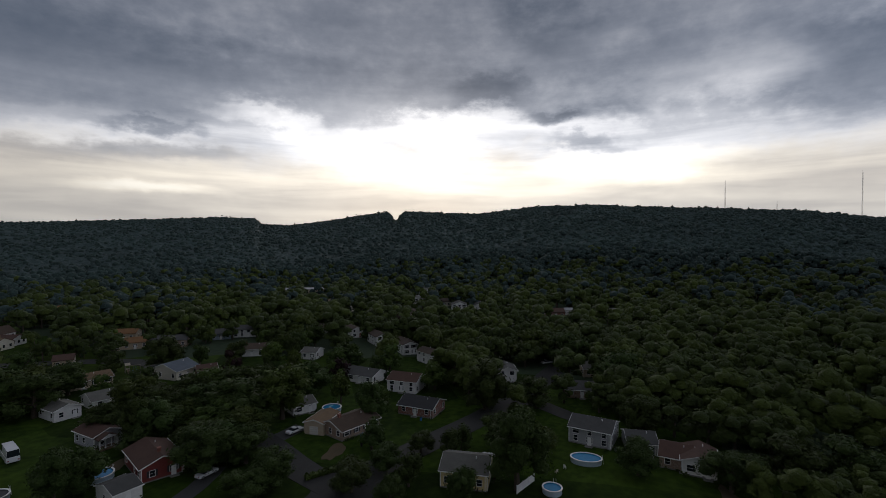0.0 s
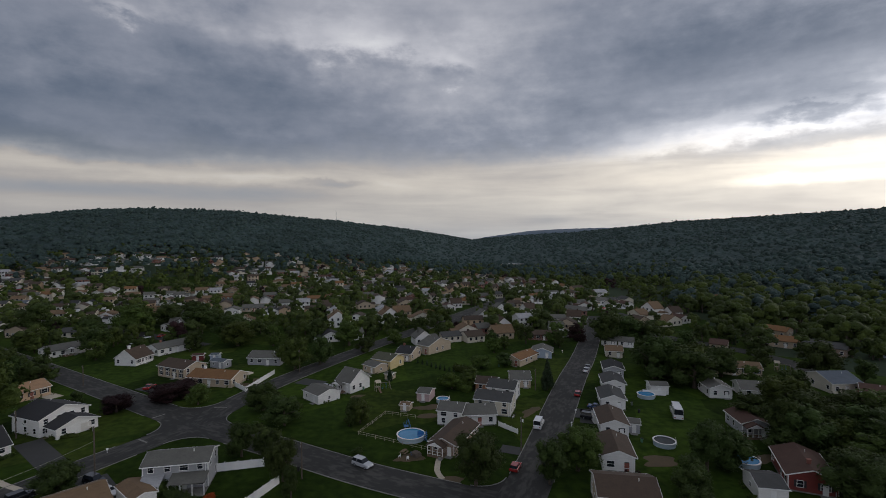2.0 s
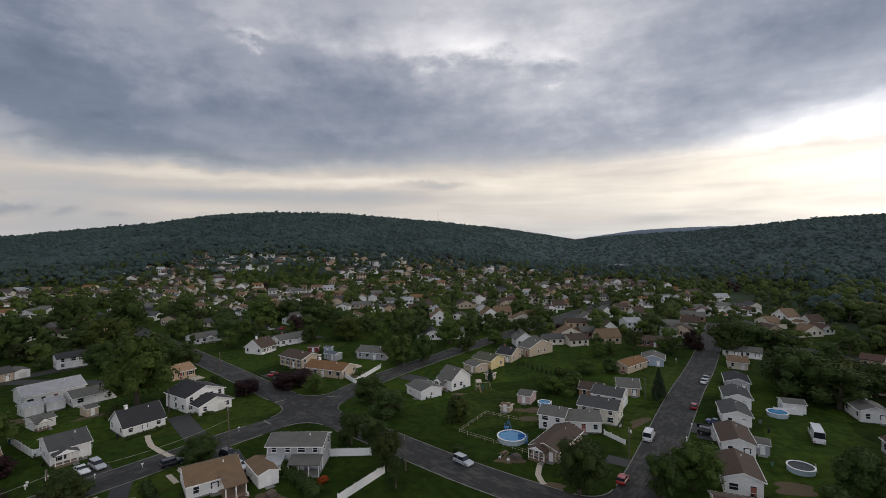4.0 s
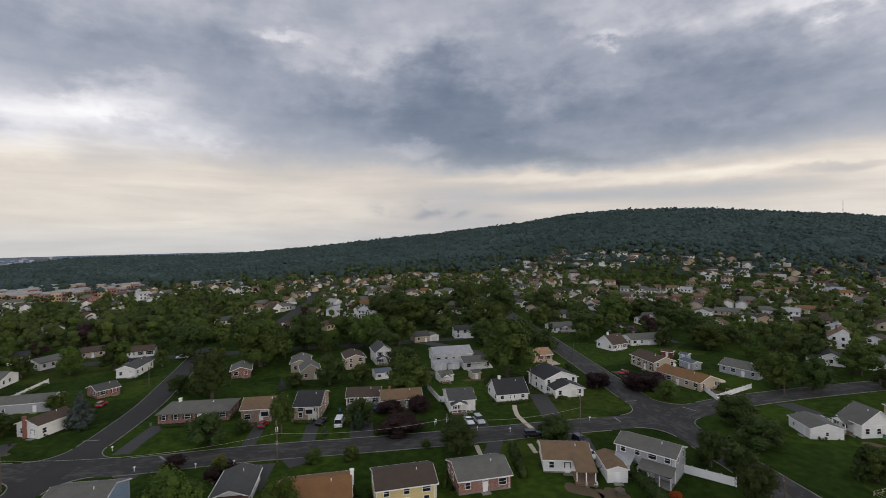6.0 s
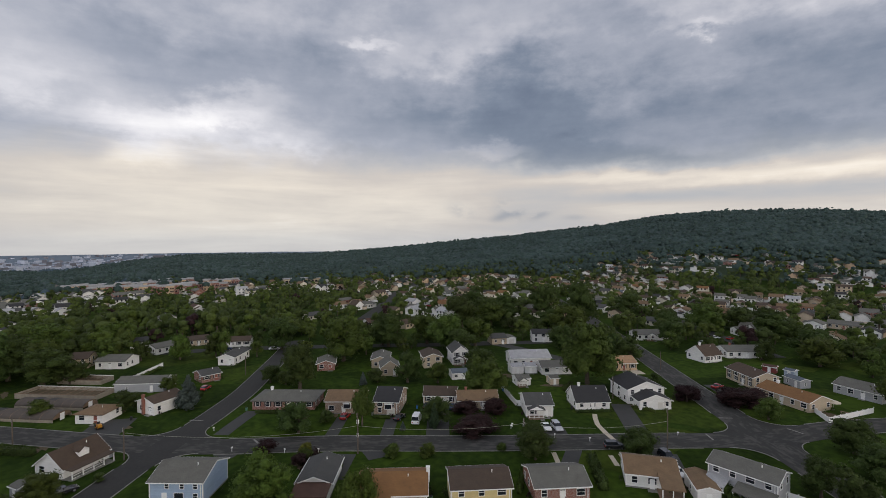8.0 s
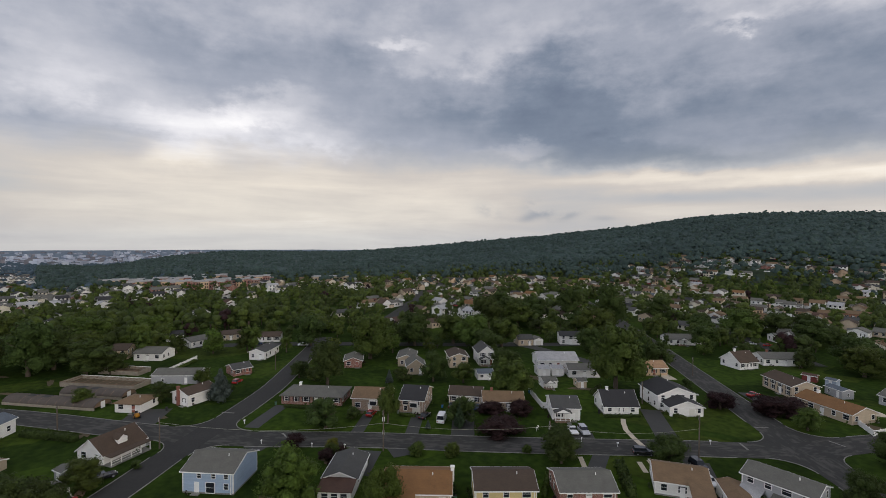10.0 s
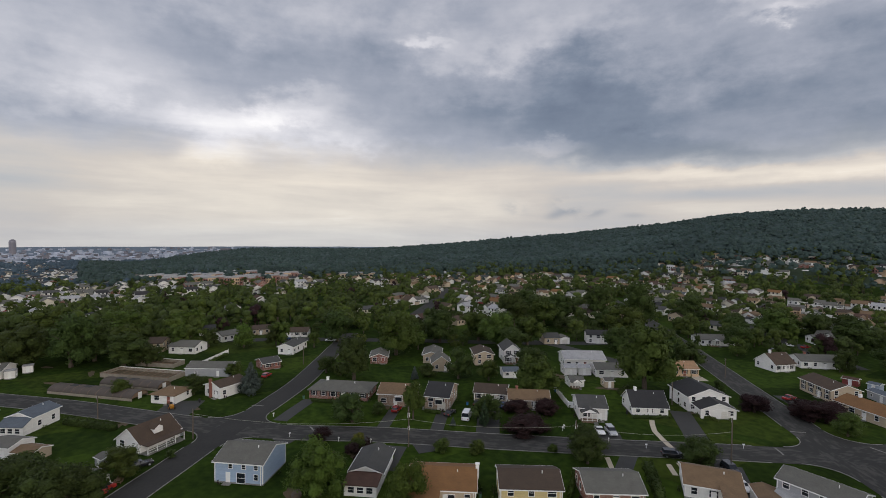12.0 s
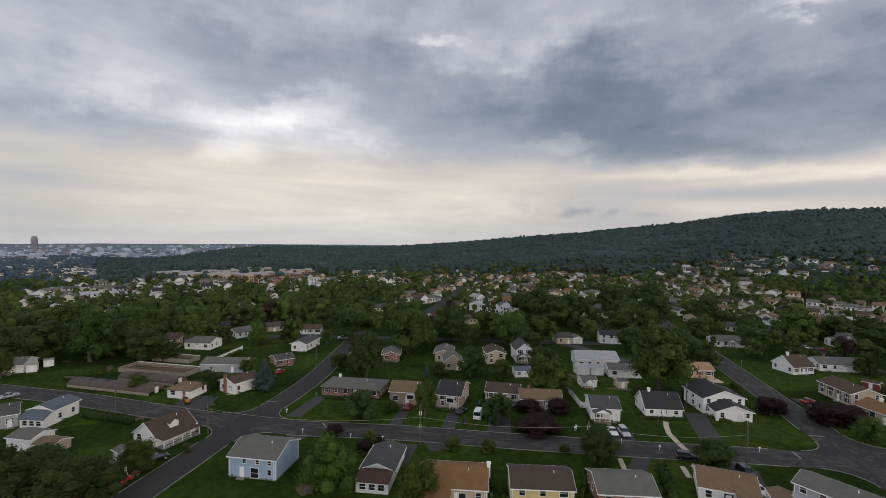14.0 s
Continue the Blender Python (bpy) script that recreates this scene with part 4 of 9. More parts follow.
    if wing:
        x0, x1, run = -w / 2 + 0.05, -w * 0.04, 4.4
        bm = bmesh.new()
        extrude_x(bm, [(-d / 2 + 0.02, -0.3), (-d / 2 + 0.02, eave - 0.12), (-d / 2 - run, eave - 0.95), (-d / 2 - run, -0.3)], x0, x1)
        part("side_wing", bm, "wall_" + wall, base)
        bm = bmesh.new()
        extrude_x(bm, [(-d / 2 - 0.3, eave + 0.05), (-d / 2 - 0.3, eave - 0.1), (-d / 2 - run - 0.4, eave - 0.98), (-d / 2 - run - 0.4, eave - 0.83)], x0 - 0.3, x1 + 0.25)
        part("wing_roof", bm, "roof_" + roof, base)
        for i in range(3):
            window(base, Matrix.Translation((x0 + (x1 - x0) * (i + 0.5) / 3, -d / 2 - run, 0.6)), 1.1, 1.2)
        part("deck_floor", boxes((x1 + 0.1, w / 2 - 0.6, -d / 2 - run, -d / 2, -0.2, 0.4)), "wood", base)
        for i in range(6):
            part("deck_post", shared(("deck_post",), lambda: boxes((-0.06, 0.06, -0.06, 0.06, 0.4, 1.4)), "wood"), "", base).location = (x1 + 0.3 + (w / 2 - 1.1 - x1) * i / 5, -d / 2 - run + 0.1, 0)
        part("deck_rail", boxes((x1 + 0.2, w / 2 - 0.7, -d / 2 - run + 0.05, -d / 2 - run + 0.15, 1.3, 1.4), (x1 + 0.2, w / 2 - 0.7, -d / 2 - run + 0.07, -d / 2 - run + 0.13, 0.8, 0.88)), "wood", base)
    if sunroom:
        bm = bmesh.new()
        extrude_x(bm, [(-d / 2, -0.3), (-d / 2, eave - 0.1), (-d / 2 - sunroom, 2.2), (-d / 2 - sunroom, -0.3)], -w / 2 + 0.06, w / 2 - 0.06)
        sr = part("sunroom", bm, "wall_" + wall, base)
        bm = bmesh.new()
        extrude_x(bm, [(-d / 2 - 0.02, eave + 0.14), (-d / 2 - 0.02, eave), (-d / 2 - sunroom - 0.4, 2.18), (-d / 2 - sunroom - 0.4, 2.34)], -w / 2 - 0.2, w / 2 + 0.2)
        part("porch_roof", bm, "roof_rust" if roof == "dgray" else "roof_" + roof, base)
        for i in range(3):
            window(base, Matrix.Translation(((i - 1) * w * 0.28, -d / 2 - sunroom, 0.7)), 1.2, 1.1)
    if dormer:
        bm = bmesh.new()
        extrude_x(bm, [(-1.1, 0), (1.1, 0), (1.1, 1.5), (0, 2.2), (-1.1, 1.5)], 0, 2.6)
        dm = part("dormer", bm, "wall_white", base)
        dm.matrix_basis = turn @ pose(0, -W / 2 + 0.7, eave + 0.3, 0, 0, 90)
        bm = bmesh.new()
        extrude_x(bm, [(p, q + 1.62) for p, q in roof_profile(2.2, 0.75, 0.2, 0.1)], -0.2, 2.7)
        part("dormer_roof", bm, "roof_" + roof, dm)
    return base


def car(kind, x, y, rot, colour, label):
    """A parked car: shaped body, glasshouse, wheels, lamps."""
    length, wide, hood, top, cab = dict(sedan=(4.7, 1.82, 0.92, 1.45, (-1.35, 0.75, -0.75, 0.25)), hatch=(4.1, 1.76, 0.95, 1.5, (-1.9, 0.75, -1.6, 0.2)), suv=(4.8, 1.92, 1.08, 1.78, (-2.25, 0.95, -2.05, 0.35)),
                                        van=(5.6, 2.05, 1.25, 2.35, (-2.7, 1.75, -2.65, 1.0)), motorhome=(8.2, 2.4, 1.5, 3.0, (-4.0, 3.2, -3.95, 2.6)), pickup=(5.5, 1.95, 1.05, 1.75, (-0.6, 1.1, -0.45, 0.5)))[kind]
    base = empty("car" if kind in ("sedan", "hatch") else dict(suv="car", van="van", motorhome="motorhome", pickup="pickup_truck")[kind], x, y, 0.08, rot)
    tagged(base, label, "van" if kind in ("van", "motorhome") else ("truck" if kind == "pickup" else "car"), "parked vehicles")
    key = (kind, colour)
    h = length / 2

    def body():
        bm = bmesh.new()
        extrude_x(bm, [(-h, 0.35), (-h + 0.1, 0.28), (h - 0.15, 0.28), (h, 0.45), (h - 0.05, 0.72), (h - 0.35, hood - 0.12), (cab[1], hood), (cab[0], hood), (-h + 0.08, hood - 0.03), (-h, 0.7)], -wide / 2, wide / 2, pose(0, 0, 0, 0, 0, -90))
        bmesh.ops.bevel(bm, geom=bm.edges[:], offset=0.07, segments=1, affect="EDGES")
        return bm

    def shell(scale, lo, hi, inset):
        bm = bmesh.new()
        vs = []
        for zz, xs, yy in ((lo, (cab[0], cab[1]), wide / 2 - 0.06), (hi, (cab[2], cab[3]), wide / 2 - 0.22)):
            vs.append([bm.verts.new((a, b, zz)) for a, b in ((xs[0] + inset, -yy - inset * 0), (xs[1] - inset, -yy), (xs[1] - inset, yy), (xs[0] + inset, yy))])
        bm.faces.new(vs[0][::-1])
        bm.faces.new(vs[1])
        for i in range(4):
            bm.faces.new((vs[0][i], vs[0][(i + 1) % 4], vs[1][(i + 1) % 4], vs[1][i]))
        return bm

    part("body", shared(("car_body", *key), body, "paint_" + colour), "", base)
    part("glasshouse", shared(("car_glass", kind), lambda: shell(1, hood - 0.02, top - 0.05, 0.0), "glass_dark"), "", base, "dark tinted car windows")
    part("car_roof", shared(("car_roof", *key), lambda: boxes((cab[2] - 0.04, cab[3] + 0.04, -wide / 2 + 0.19, wide / 2 - 0.19, top - 0.06, top)), "paint_" + colour), "", base)
    for s in (-1, 1):
        part("pillar", shared(("pillar", *key), lambda: boxes((cab[2] * 0.5 + cab[3] * 0.5 - 0.06, cab[2] * 0.5 + cab[3] * 0.5 + 0.06, -0.03, 0.03, hood - 0.03, top - 0.03)), "paint_" + colour), "", base).location = (0, s * (wide / 2 - 0.13), 0)
        if kind in ("van", "motorhome"):
            part("side_panel", shared(("side_panel", *key), lambda: boxes((-h + 0.15, 0.75, -0.03, 0.03, hood - 0.05, top - 0.12)), "paint_" + colour), "", base).location = (0, s * (wide / 2 - 0.1), 0)
        for e in (-1, 1):
            def wheel():
                bm = bmesh.new()
                tube(bm, (0, -0.11, 0), (0, 0.11, 0), 0.33, 0.33, 14)
                return bm

            def rim():
                bm = bmesh.new()
                tube(bm, (0, -0.125, 0), (0, 0.125, 0), 0.2, 0.2, 10)
                return bm
            wh = part("wheel", shared(("wheel",), wheel, "tyre"), "", base)
            wh.location = (e * length * 0.31, s * (wide / 2 - 0.1), 0.31)
            part("rim", shared(("rim",), rim, "metal"), "", wh)
        part("headlight", shared(("headlight",), lambda: boxes((-0.06, 0.06, -0.2, 0.2, -0.07, 0.07)), "trim"), "", base).location = (h - 0.1, s * (wide / 2 - 0.35), 0.66)
        part("tail_light", shared(("tail_light",), lambda: boxes((-0.04, 0.04, -0.16, 0.16, -0.1, 0.1)), "paint_red"), "", base).location = (-h + 0.02, s * (wide / 2 - 0.28), 0.75)
    return base


# a rough crown form: three uneven rings and a top
IV = np.array([(rr * math.cos(0.8976 * k + tw), rr * math.sin(0.8976 * k + tw), zz) for rr, zz, tw in ((0.80, -0.75, 0.0), (1.0, 0.05, 0.45), (0.66, 0.68, 0.0)) for k in range(7)] + [(0, 0, 1.0)])
IT = np.array([(q + k, q + (k + 1) % 7, q + 7 + k) for q in (0, 7) for k in range(7)] + [(q + (k + 1) % 7, q + 7 + (k + 1) % 7, q + 7 + k) for q in (0, 7) for k in range(7)] + [(14 + k, 14 + (k + 1) % 7, 21) for k in range(7)])

# a plainer dome for the woods on the hills
HV = np.array([(rr * math.cos(1.0472 * k + tw), rr * math.sin(1.0472 * k + tw), zz) for rr, zz, tw in ((0.92, -0.55, 0.0), (0.86, 0.35, 0.52)) for k in range(6)] + [(0, 0, 0.95)])
HT = np.array([(k, (k + 1) % 6, 6 + k) for k in range(6)] + [((k + 1) % 6, 6 + (k + 1) % 6, 6 + k) for k in range(6)] + [(6 + k, 6 + (k + 1) % 6, 12) for k in range(6)])


# trees: a tapered trunk with limbs, and a crown of many small leaf sprays grouped in uneven clumps
def crown_mesh(name, mat, seed, n, leaf, lobes, shape="broad", plain=False):
    rng = np.random.default_rng(seed)
    cs, rs = [], []
    if shape == "broad":
        for i in range(lobes):
            a, u = rng.uniform(0, 6.283), rng.uniform(0, 1) ** 0.6
            zc = rng.uniform(2.0, 8.0)
            reach = 3.15 * math.sqrt(max(0.08, 1 - ((zc - 4.6) / 4.2) ** 2))
            cs.append((math.cos(a) * u * reach, math.sin(a) * u * reach, zc))
            rs.append(rng.uniform(1.0, 1.9) * (20 / lobes) ** 0.22)
    elif shape == "cone":
        for i in range(lobes):
            t = (i + 0.5) / lobes
            a = i * 2.4
            rad = 3.4 * (1 - t) ** 0.9
            cs.append((math.cos(a) * rad * 0.62, math.sin(a) * rad * 0.62, 0.9 + 8.4 * t))
            rs.append(0.35 + 1.25 * (1 - t))
    else:
        for i in range(lobes):
            a, u = rng.uniform(0, 6.283), rng.uniform(0, 1) ** 0.5
            zc = rng.uniform(1.2, 7.4)
            reach = 2.9 * math.sqrt(max(0.06, 1 - ((zc - 3.4) / 5.0) ** 2))
            cs.append((math.cos(a) * u * reach, math.sin(a) * u * reach, zc))
            rs.append(rng.uniform(1.2, 1.8))
    cs, rs = np.array(cs), np.array(rs)
    pick = rng.choice(len(rs), n, p=rs ** 2 / (rs ** 2).sum())
    d = rng.normal(size=(n, 3))
    d[:, 2] = d[:, 2] + 0.25
    d /= np.linalg.norm(d, axis=1)[:, None]
    p = cs[pick] + d * (rs[pick] * rng.uniform(0.70, 1.14, n))[:, None]
    nrm = d + rng.normal(size=(n, 3)) * 0.48
    nrm /= np.linalg.norm(nrm, axis=1)[:, None]
    t = np.cross(nrm, rng.normal(size=(n, 3)))
    t /= np.linalg.norm(t, axis=1)[:, None]
    b = np.cross(nrm, t)
    s = leaf * rng.uniform(0.6, 1.35, n)[:, None]
    v = np.stack([p - t * s, p - b * s * 0.55, p + t * s, p + b * s * 0.55], 1).reshape(-1, 3)
    f = np.arange(4 * n).reshape(n, 4)
    # inner foliage that fills the clumps
    iv, itri = (HV, HT) if plain else (IV, IT)
    core_v = (cs[:, None, :] + iv[None] * (rs * (0.86 if plain else 0.70))[:, None, None] * rng.uniform(0.76, 1.12, (len(rs), len(iv), 1))).reshape(-1, 3)
    core_f = (itri[None] + (np.arange(len(rs)) * len(iv))[:, None, None]).reshape(-1, 3)
    tri = np.concatenate([f[:, [0, 1, 2]], f[:, [0, 2, 3]], core_f + len(v)])
    me = mesh_np(name, np.concatenate([v, core_v]), tri, mat)
    me.polygons.foreach_set("use_smooth", np.ones(len(tri), dtype=bool))
    return me


def trunk_mesh(seed, shape):
    rng = random.Random(seed)
    bm = bmesh.new()
    if shape == "cone":
        tube(bm, (0, 0, -0.4), (0, 0, 8.6), 0.26, 0.05, 7)
    else:
        tube(bm, (0, 0, -0.4), (0.05, 0, 2.4), 0.34, 0.25, 8)
        tube(bm, (0.05, 0, 2.3), (0, 0.1, 7.0), 0.25, 0.07, 7)
        for i in range(6):
            a, z0 = i * 1.05 + rng.uniform(-0.3, 0.3), rng.uniform(2.0, 4.4)
            tube(bm, (0, 0, z0), (math.cos(a) * 2.3, math.sin(a) * 2.3, z0 + rng.uniform(1.4, 2.8)), 0.12, 0.03, 5)
    return mesh_of(bm, "bark", "trunk")


TREES = {}
KINDS = dict(light=("broad", "light", 3, "broad-leaved tree with light green summer foliage"), leafy=("broad", "leafy", 3, "large leafy green deciduous tree"), dark=("broad", "dark", 3, "dark green deciduous tree with dense crown"),
             red=("bush", "red", 2, "dark purple-red leaved ornamental tree"), round=("bush", "leafy", 2, "rounded green shrub in a garden"), conifer=("cone", "conifer", 2, "narrow dark green conifer"),
             spruce=("cone", "spruce", 1, "blue-grey spruce tree in a garden"), yellow=("bush", "yellow", 1, "yellow-green flowering shrub beside the street"), flame=("bush", "flame", 1, "orange-red shrub in a lawn"))
for kind, (shape, leafm, count, text) in KINDS.items():
    for level, (n, leaf) in enumerate(((4800, 0.19), (700, 0.40), (2300, 0.27))):
        for i in range(count):
            proto = empty("tree" if shape != "bush" else "ornamental_tree", 0, 0, 0, 0)
            tagged(proto, text, "tree", "garden trees" if level != 1 else "trees of the valley")
            part("trunk", trunk_mesh(i + 5, shape), "bark", proto)
            part("crown", crown_mesh("crown", "leaf_" + leafm, 11 * i + len(kind) + 100 * level, n, leaf, ((34, 16, 28)[level]) if shape != "cone" else (30, 14, 24)[level], shape), "", proto)
            TREES.setdefault((kind, level), []).append(proto)
USED = set()
TREE_AT = []


def tree(kind, x, y, h, w, level=0, z=0.0):
    if level == 0 and math.hypot(x, y) > 118:
        level = 2
    protos = TREES[(kind, level)]
    k = int(abs(x * 31 + y * 17)) % len(protos)
    w = min(w, 21.0, (3.2 if kind == "red" else 1.5) * h)
    m = pose(x, y, z, 0, 0, (x * 37 + y * 91) % 360) @ Matrix.Diagonal((w / 8.4, w / 8.4, h / 9.6, 1))
    proto = protos[k]
    TREE_AT.append((x, y, w))
    if (kind, level, k) not in USED:
        USED.add((kind, level, k))
        proto.matrix_basis = m
        return proto
    base = proto.copy()
    scene.collection.objects.link(base)
    base.matrix_basis = m
    for o in proto.children:
        c = o.copy()
        scene.collection.objects.link(c)
        c.parent = base
    return base


def pool(x, y, rx, ry=None, rot=0, label="round above-ground pool with blue water and pale rim", water="water"):
    ry = ry or rx
    base = empty("swimming_pool", x, y, 0, rot)
    tagged(base, label, "pool", "garden pools")

    def ring(r0, r1, z0, z1, n=32):
        bm = bmesh.new()
        cols = []
        for i in range(n):
            a = 6.28318 * i / n
            c, s = math.cos(a), math.sin(a)
            cols.append([bm.verts.new(((rx + o) * c, (ry + o) * s, zz)) for o, zz in ((r0, z0), (r1, z0), (r1, z1), (r0, z1))])
        for i in range(n):
            u, v = cols[i], cols[(i + 1) % n]
            for k in range(4):
                bm.faces.new((u[k], v[k], v[(k + 1) % 4], u[(k + 1) % 4]))
        return bm
    part("pool_wall", ring(-0.06, 0.0, -0.2, 1.1), "pool_liner", base)
    part("rim", ring(-0.18, 0.14, 1.1, 1.18), "trim", base)
    bm = bmesh.new()
    bm.faces.new([bm.verts.new(((rx - 0.05) * math.cos(6.28318 * i / 40), (ry - 0.05) * math.sin(6.28318 * i / 40), 0.98)) for i in range(40)])
    part("water", bm, water, base)
    bm = bmesh.new()
    for sx in (-0.25, 0.25):
        tube(bm, (rx + 0.3, sx, 0), (rx + 0.05, sx, 1.9), 0.03, 0.03, 5)
    for k in range(4):
        tube(bm, (rx + 0.28 - 0.05 * k, -0.25, 0.3 * k + 0.25), (rx + 0.28 - 0.05 * k, 0.25, 0.3 * k + 0.25), 0.03, 0.03, 5)
    part("ladder", bm, "trim", base)
    return base


def fence(pts, h=1.8, mat="trim", label="white vinyl panel fence along a garden"):
    base = empty("fence", pts[0][0], pts[0][1], 0, 0)
    tagged(base, label, "fence")
    o = Vector(pts[0])
    for p, q in zip(pts, pts[1:]):
        a, b = Vector(p) - o, Vector(q) - o
        n = max(1, round((b - a).length / 2.4))
        ang = math.degrees(math.atan2((b - a).y, (b - a).x))
        span = (b - a).length / n
        for i in range(n + 1):
            c = a + (b - a) * (i / n)
            part("post", shared(("fence_post", h, mat), lambda: boxes((-0.07, 0.07, -0.07, 0.07, -0.3, h + 0.12), (-0.1, 0.1, -0.1, 0.1, h + 0.12, h + 0.18)), mat), "", base).matrix_basis = pose(c.x, c.y, 0, 0, 0, ang)
            if i < n:
                c = a + (b - a) * ((i + 0.5) / n)
                part("panel", shared(("fence_panel", h, mat, round(span, 2)), lambda: boxes((-span / 2, span / 2, -0.025, 0.025, 0.06, h - 0.12), (-span / 2, span / 2, -0.04, 0.04, h - 0.12, h), (-span / 2, span / 2, -0.04, 0.04, 0.06, 0.18)), mat), "", base).matrix_basis = pose(c.x, c.y, 0, 0, 0, ang)
    return base


def utility_pole(x, y, h, rot, transformer=True):
    base = empty("utility_pole", x, y, 0, rot)
    tagged(base, "brown wooden utility pole with crossarm beside the street", "pole", "utility poles")
    bm = bmesh.new()
    tube(bm, (0, 0, -0.5), (0, 0, h), 0.17, 0.12, 9)
    part("post", bm, "pole_wood", base)
    part("crossarm", boxes((-1.2, 1.2, 0.1, 0.22, h - 0.75, h - 0.62)), "pole_wood", base)
    for s in (-1.05, -0.5, 0.5, 1.05):
        bm = bmesh.new()
        tube(bm, (s, 0.16, h - 0.62), (s, 0.16, h - 0.42), 0.05, 0.035, 6)
        part("insulator", bm, "metal", base)
    if transformer:
        bm = bmesh.new()
        tube(bm, (0.35, 0, h * 0.72), (0.35, 0, h * 0.72 + 0.95), 0.27, 0.27, 12)
        tube(bm, (0.35, 0, h * 0.72 + 0.95), (0.35, 0, h * 0.72 + 1.1), 0.2, 0.08, 8)
        part("transformer", bm, "trim", base, "pale can transformer")
        bm = bmesh.new()
        tube(bm, (0.33, 0, h * 0.40), (0.33, 0, h * 0.40 + 0.9), 0.22, 0.22, 10)
        part("cable_box", bm, "trim", base, "pale cable box")
    return base


def wire(p, q, sag):
    cu = bpy.data.curves.new("power_line", "CURVE")
    cu.dimensions, cu.bevel_depth, cu.bevel_resolution = "3D", 0.03, 0
    sp = cu.splines.new("POLY")
    sp.points.add(10)
    for i in range(11):
        t = i / 10
        c = Vector(p).lerp(Vector(q), t)
        sp.points[i].co = (c.x, c.y, c.z - sag * 4 * t * (1 - t), 1)
    cu.materials.append(MATS["cable"])
    return tagged(new("power_line", cu), "thin pale overhead wire between poles", "cable", "overhead wires")


def far_crown(seed, n, leaf, lobes, shape, plain=False):
    me = crown_mesh("far_crown", "leaf_dark", seed, n, leaf, lobes, shape, plain)
    v = np.array([q.co[:] for q in me.vertices])
    t = np.array([q.vertices[:] for q in me.polygons])
    bpy.data.meshes.remove(me)
    tv = np.array([(0.3 * math.cos(k * 1.5708), 0.3 * math.sin(k * 1.5708), z) for z in (-1.0, 4.0) for k in range(4)])
    tt = np.array([(k, (k + 1) % 4, 4 + k) for k in range(4)] + [((k + 1) % 4, 4 + (k + 1) % 4, 4 + k) for k in range(4)])
    return np.concatenate([v, tv]), np.concatenate([t, tt + len(v)]), len(t)


def joined(name, rows, templates, slots, label, category):
    """Many alike forms, beyond counting, as one mesh: rows of (template, slot, x, y, z, width, height, turn)."""
    vs, fs, ms, off = [], [], [], 0
    for k, slot, x, y, z, w, h, a in rows:
        v, f, leafy = templates[k]
        c, s = math.cos(a), math.sin(a)
        p = np.stack([(v[:, 0] * c - v[:, 1] * s) * w + x, (v[:, 0] * s + v[:, 1] * c) * w + y, v[:, 2] * h + z], -1)
        vs.append(p)
        fs.append(f + off)
        m = np.full(len(f), slot, np.int32)
        m[leafy:] = len(slots) - 1
        ms.append(m)
        off += len(v)
    me = mesh_np(name, np.concatenate(vs), np.concatenate(fs), slots[0])
    for sl in slots[1:]:
        me.materials.append(MATS[sl])
    me.polygons.foreach_set("material_index", np.concatenate(ms))
    me.polygons.foreach_set("use_smooth", np.ones(len(me.polygons), dtype=bool))
    return tagged(new(name, me), label, category, kind="stuff")


def rail_fence(pts, h=0.9, label="thin pale wire fence round a lawn"):
    base = empty("wire_fence", pts[0][0], pts[0][1], 0, 0)
    tagged(base, label, "fence")
    o = Vector(pts[0])
    for p, q in zip(pts, pts[1:]):
        a, b = Vector(p) - o, Vector(q) - o
        n = max(1, round((b - a).length / 2.5))
        for i in range(n + 1):
            c = a + (b - a) * (i / n)
            part("post", shared(("rail_post", h), lambda: boxes((-0.04, 0.04, -0.04, 0.04, -0.3, h + 0.05)), "stone_path"), "", base).location = (c.x, c.y, 0)
        for z in (h * 0.45, h):
            bm = bmesh.new()
            tube(bm, (a.x, a.y, z), (b.x, b.y, z), 0.03, 0.03, 4)
            part("rail", bm, "stone_path", base)
    return base


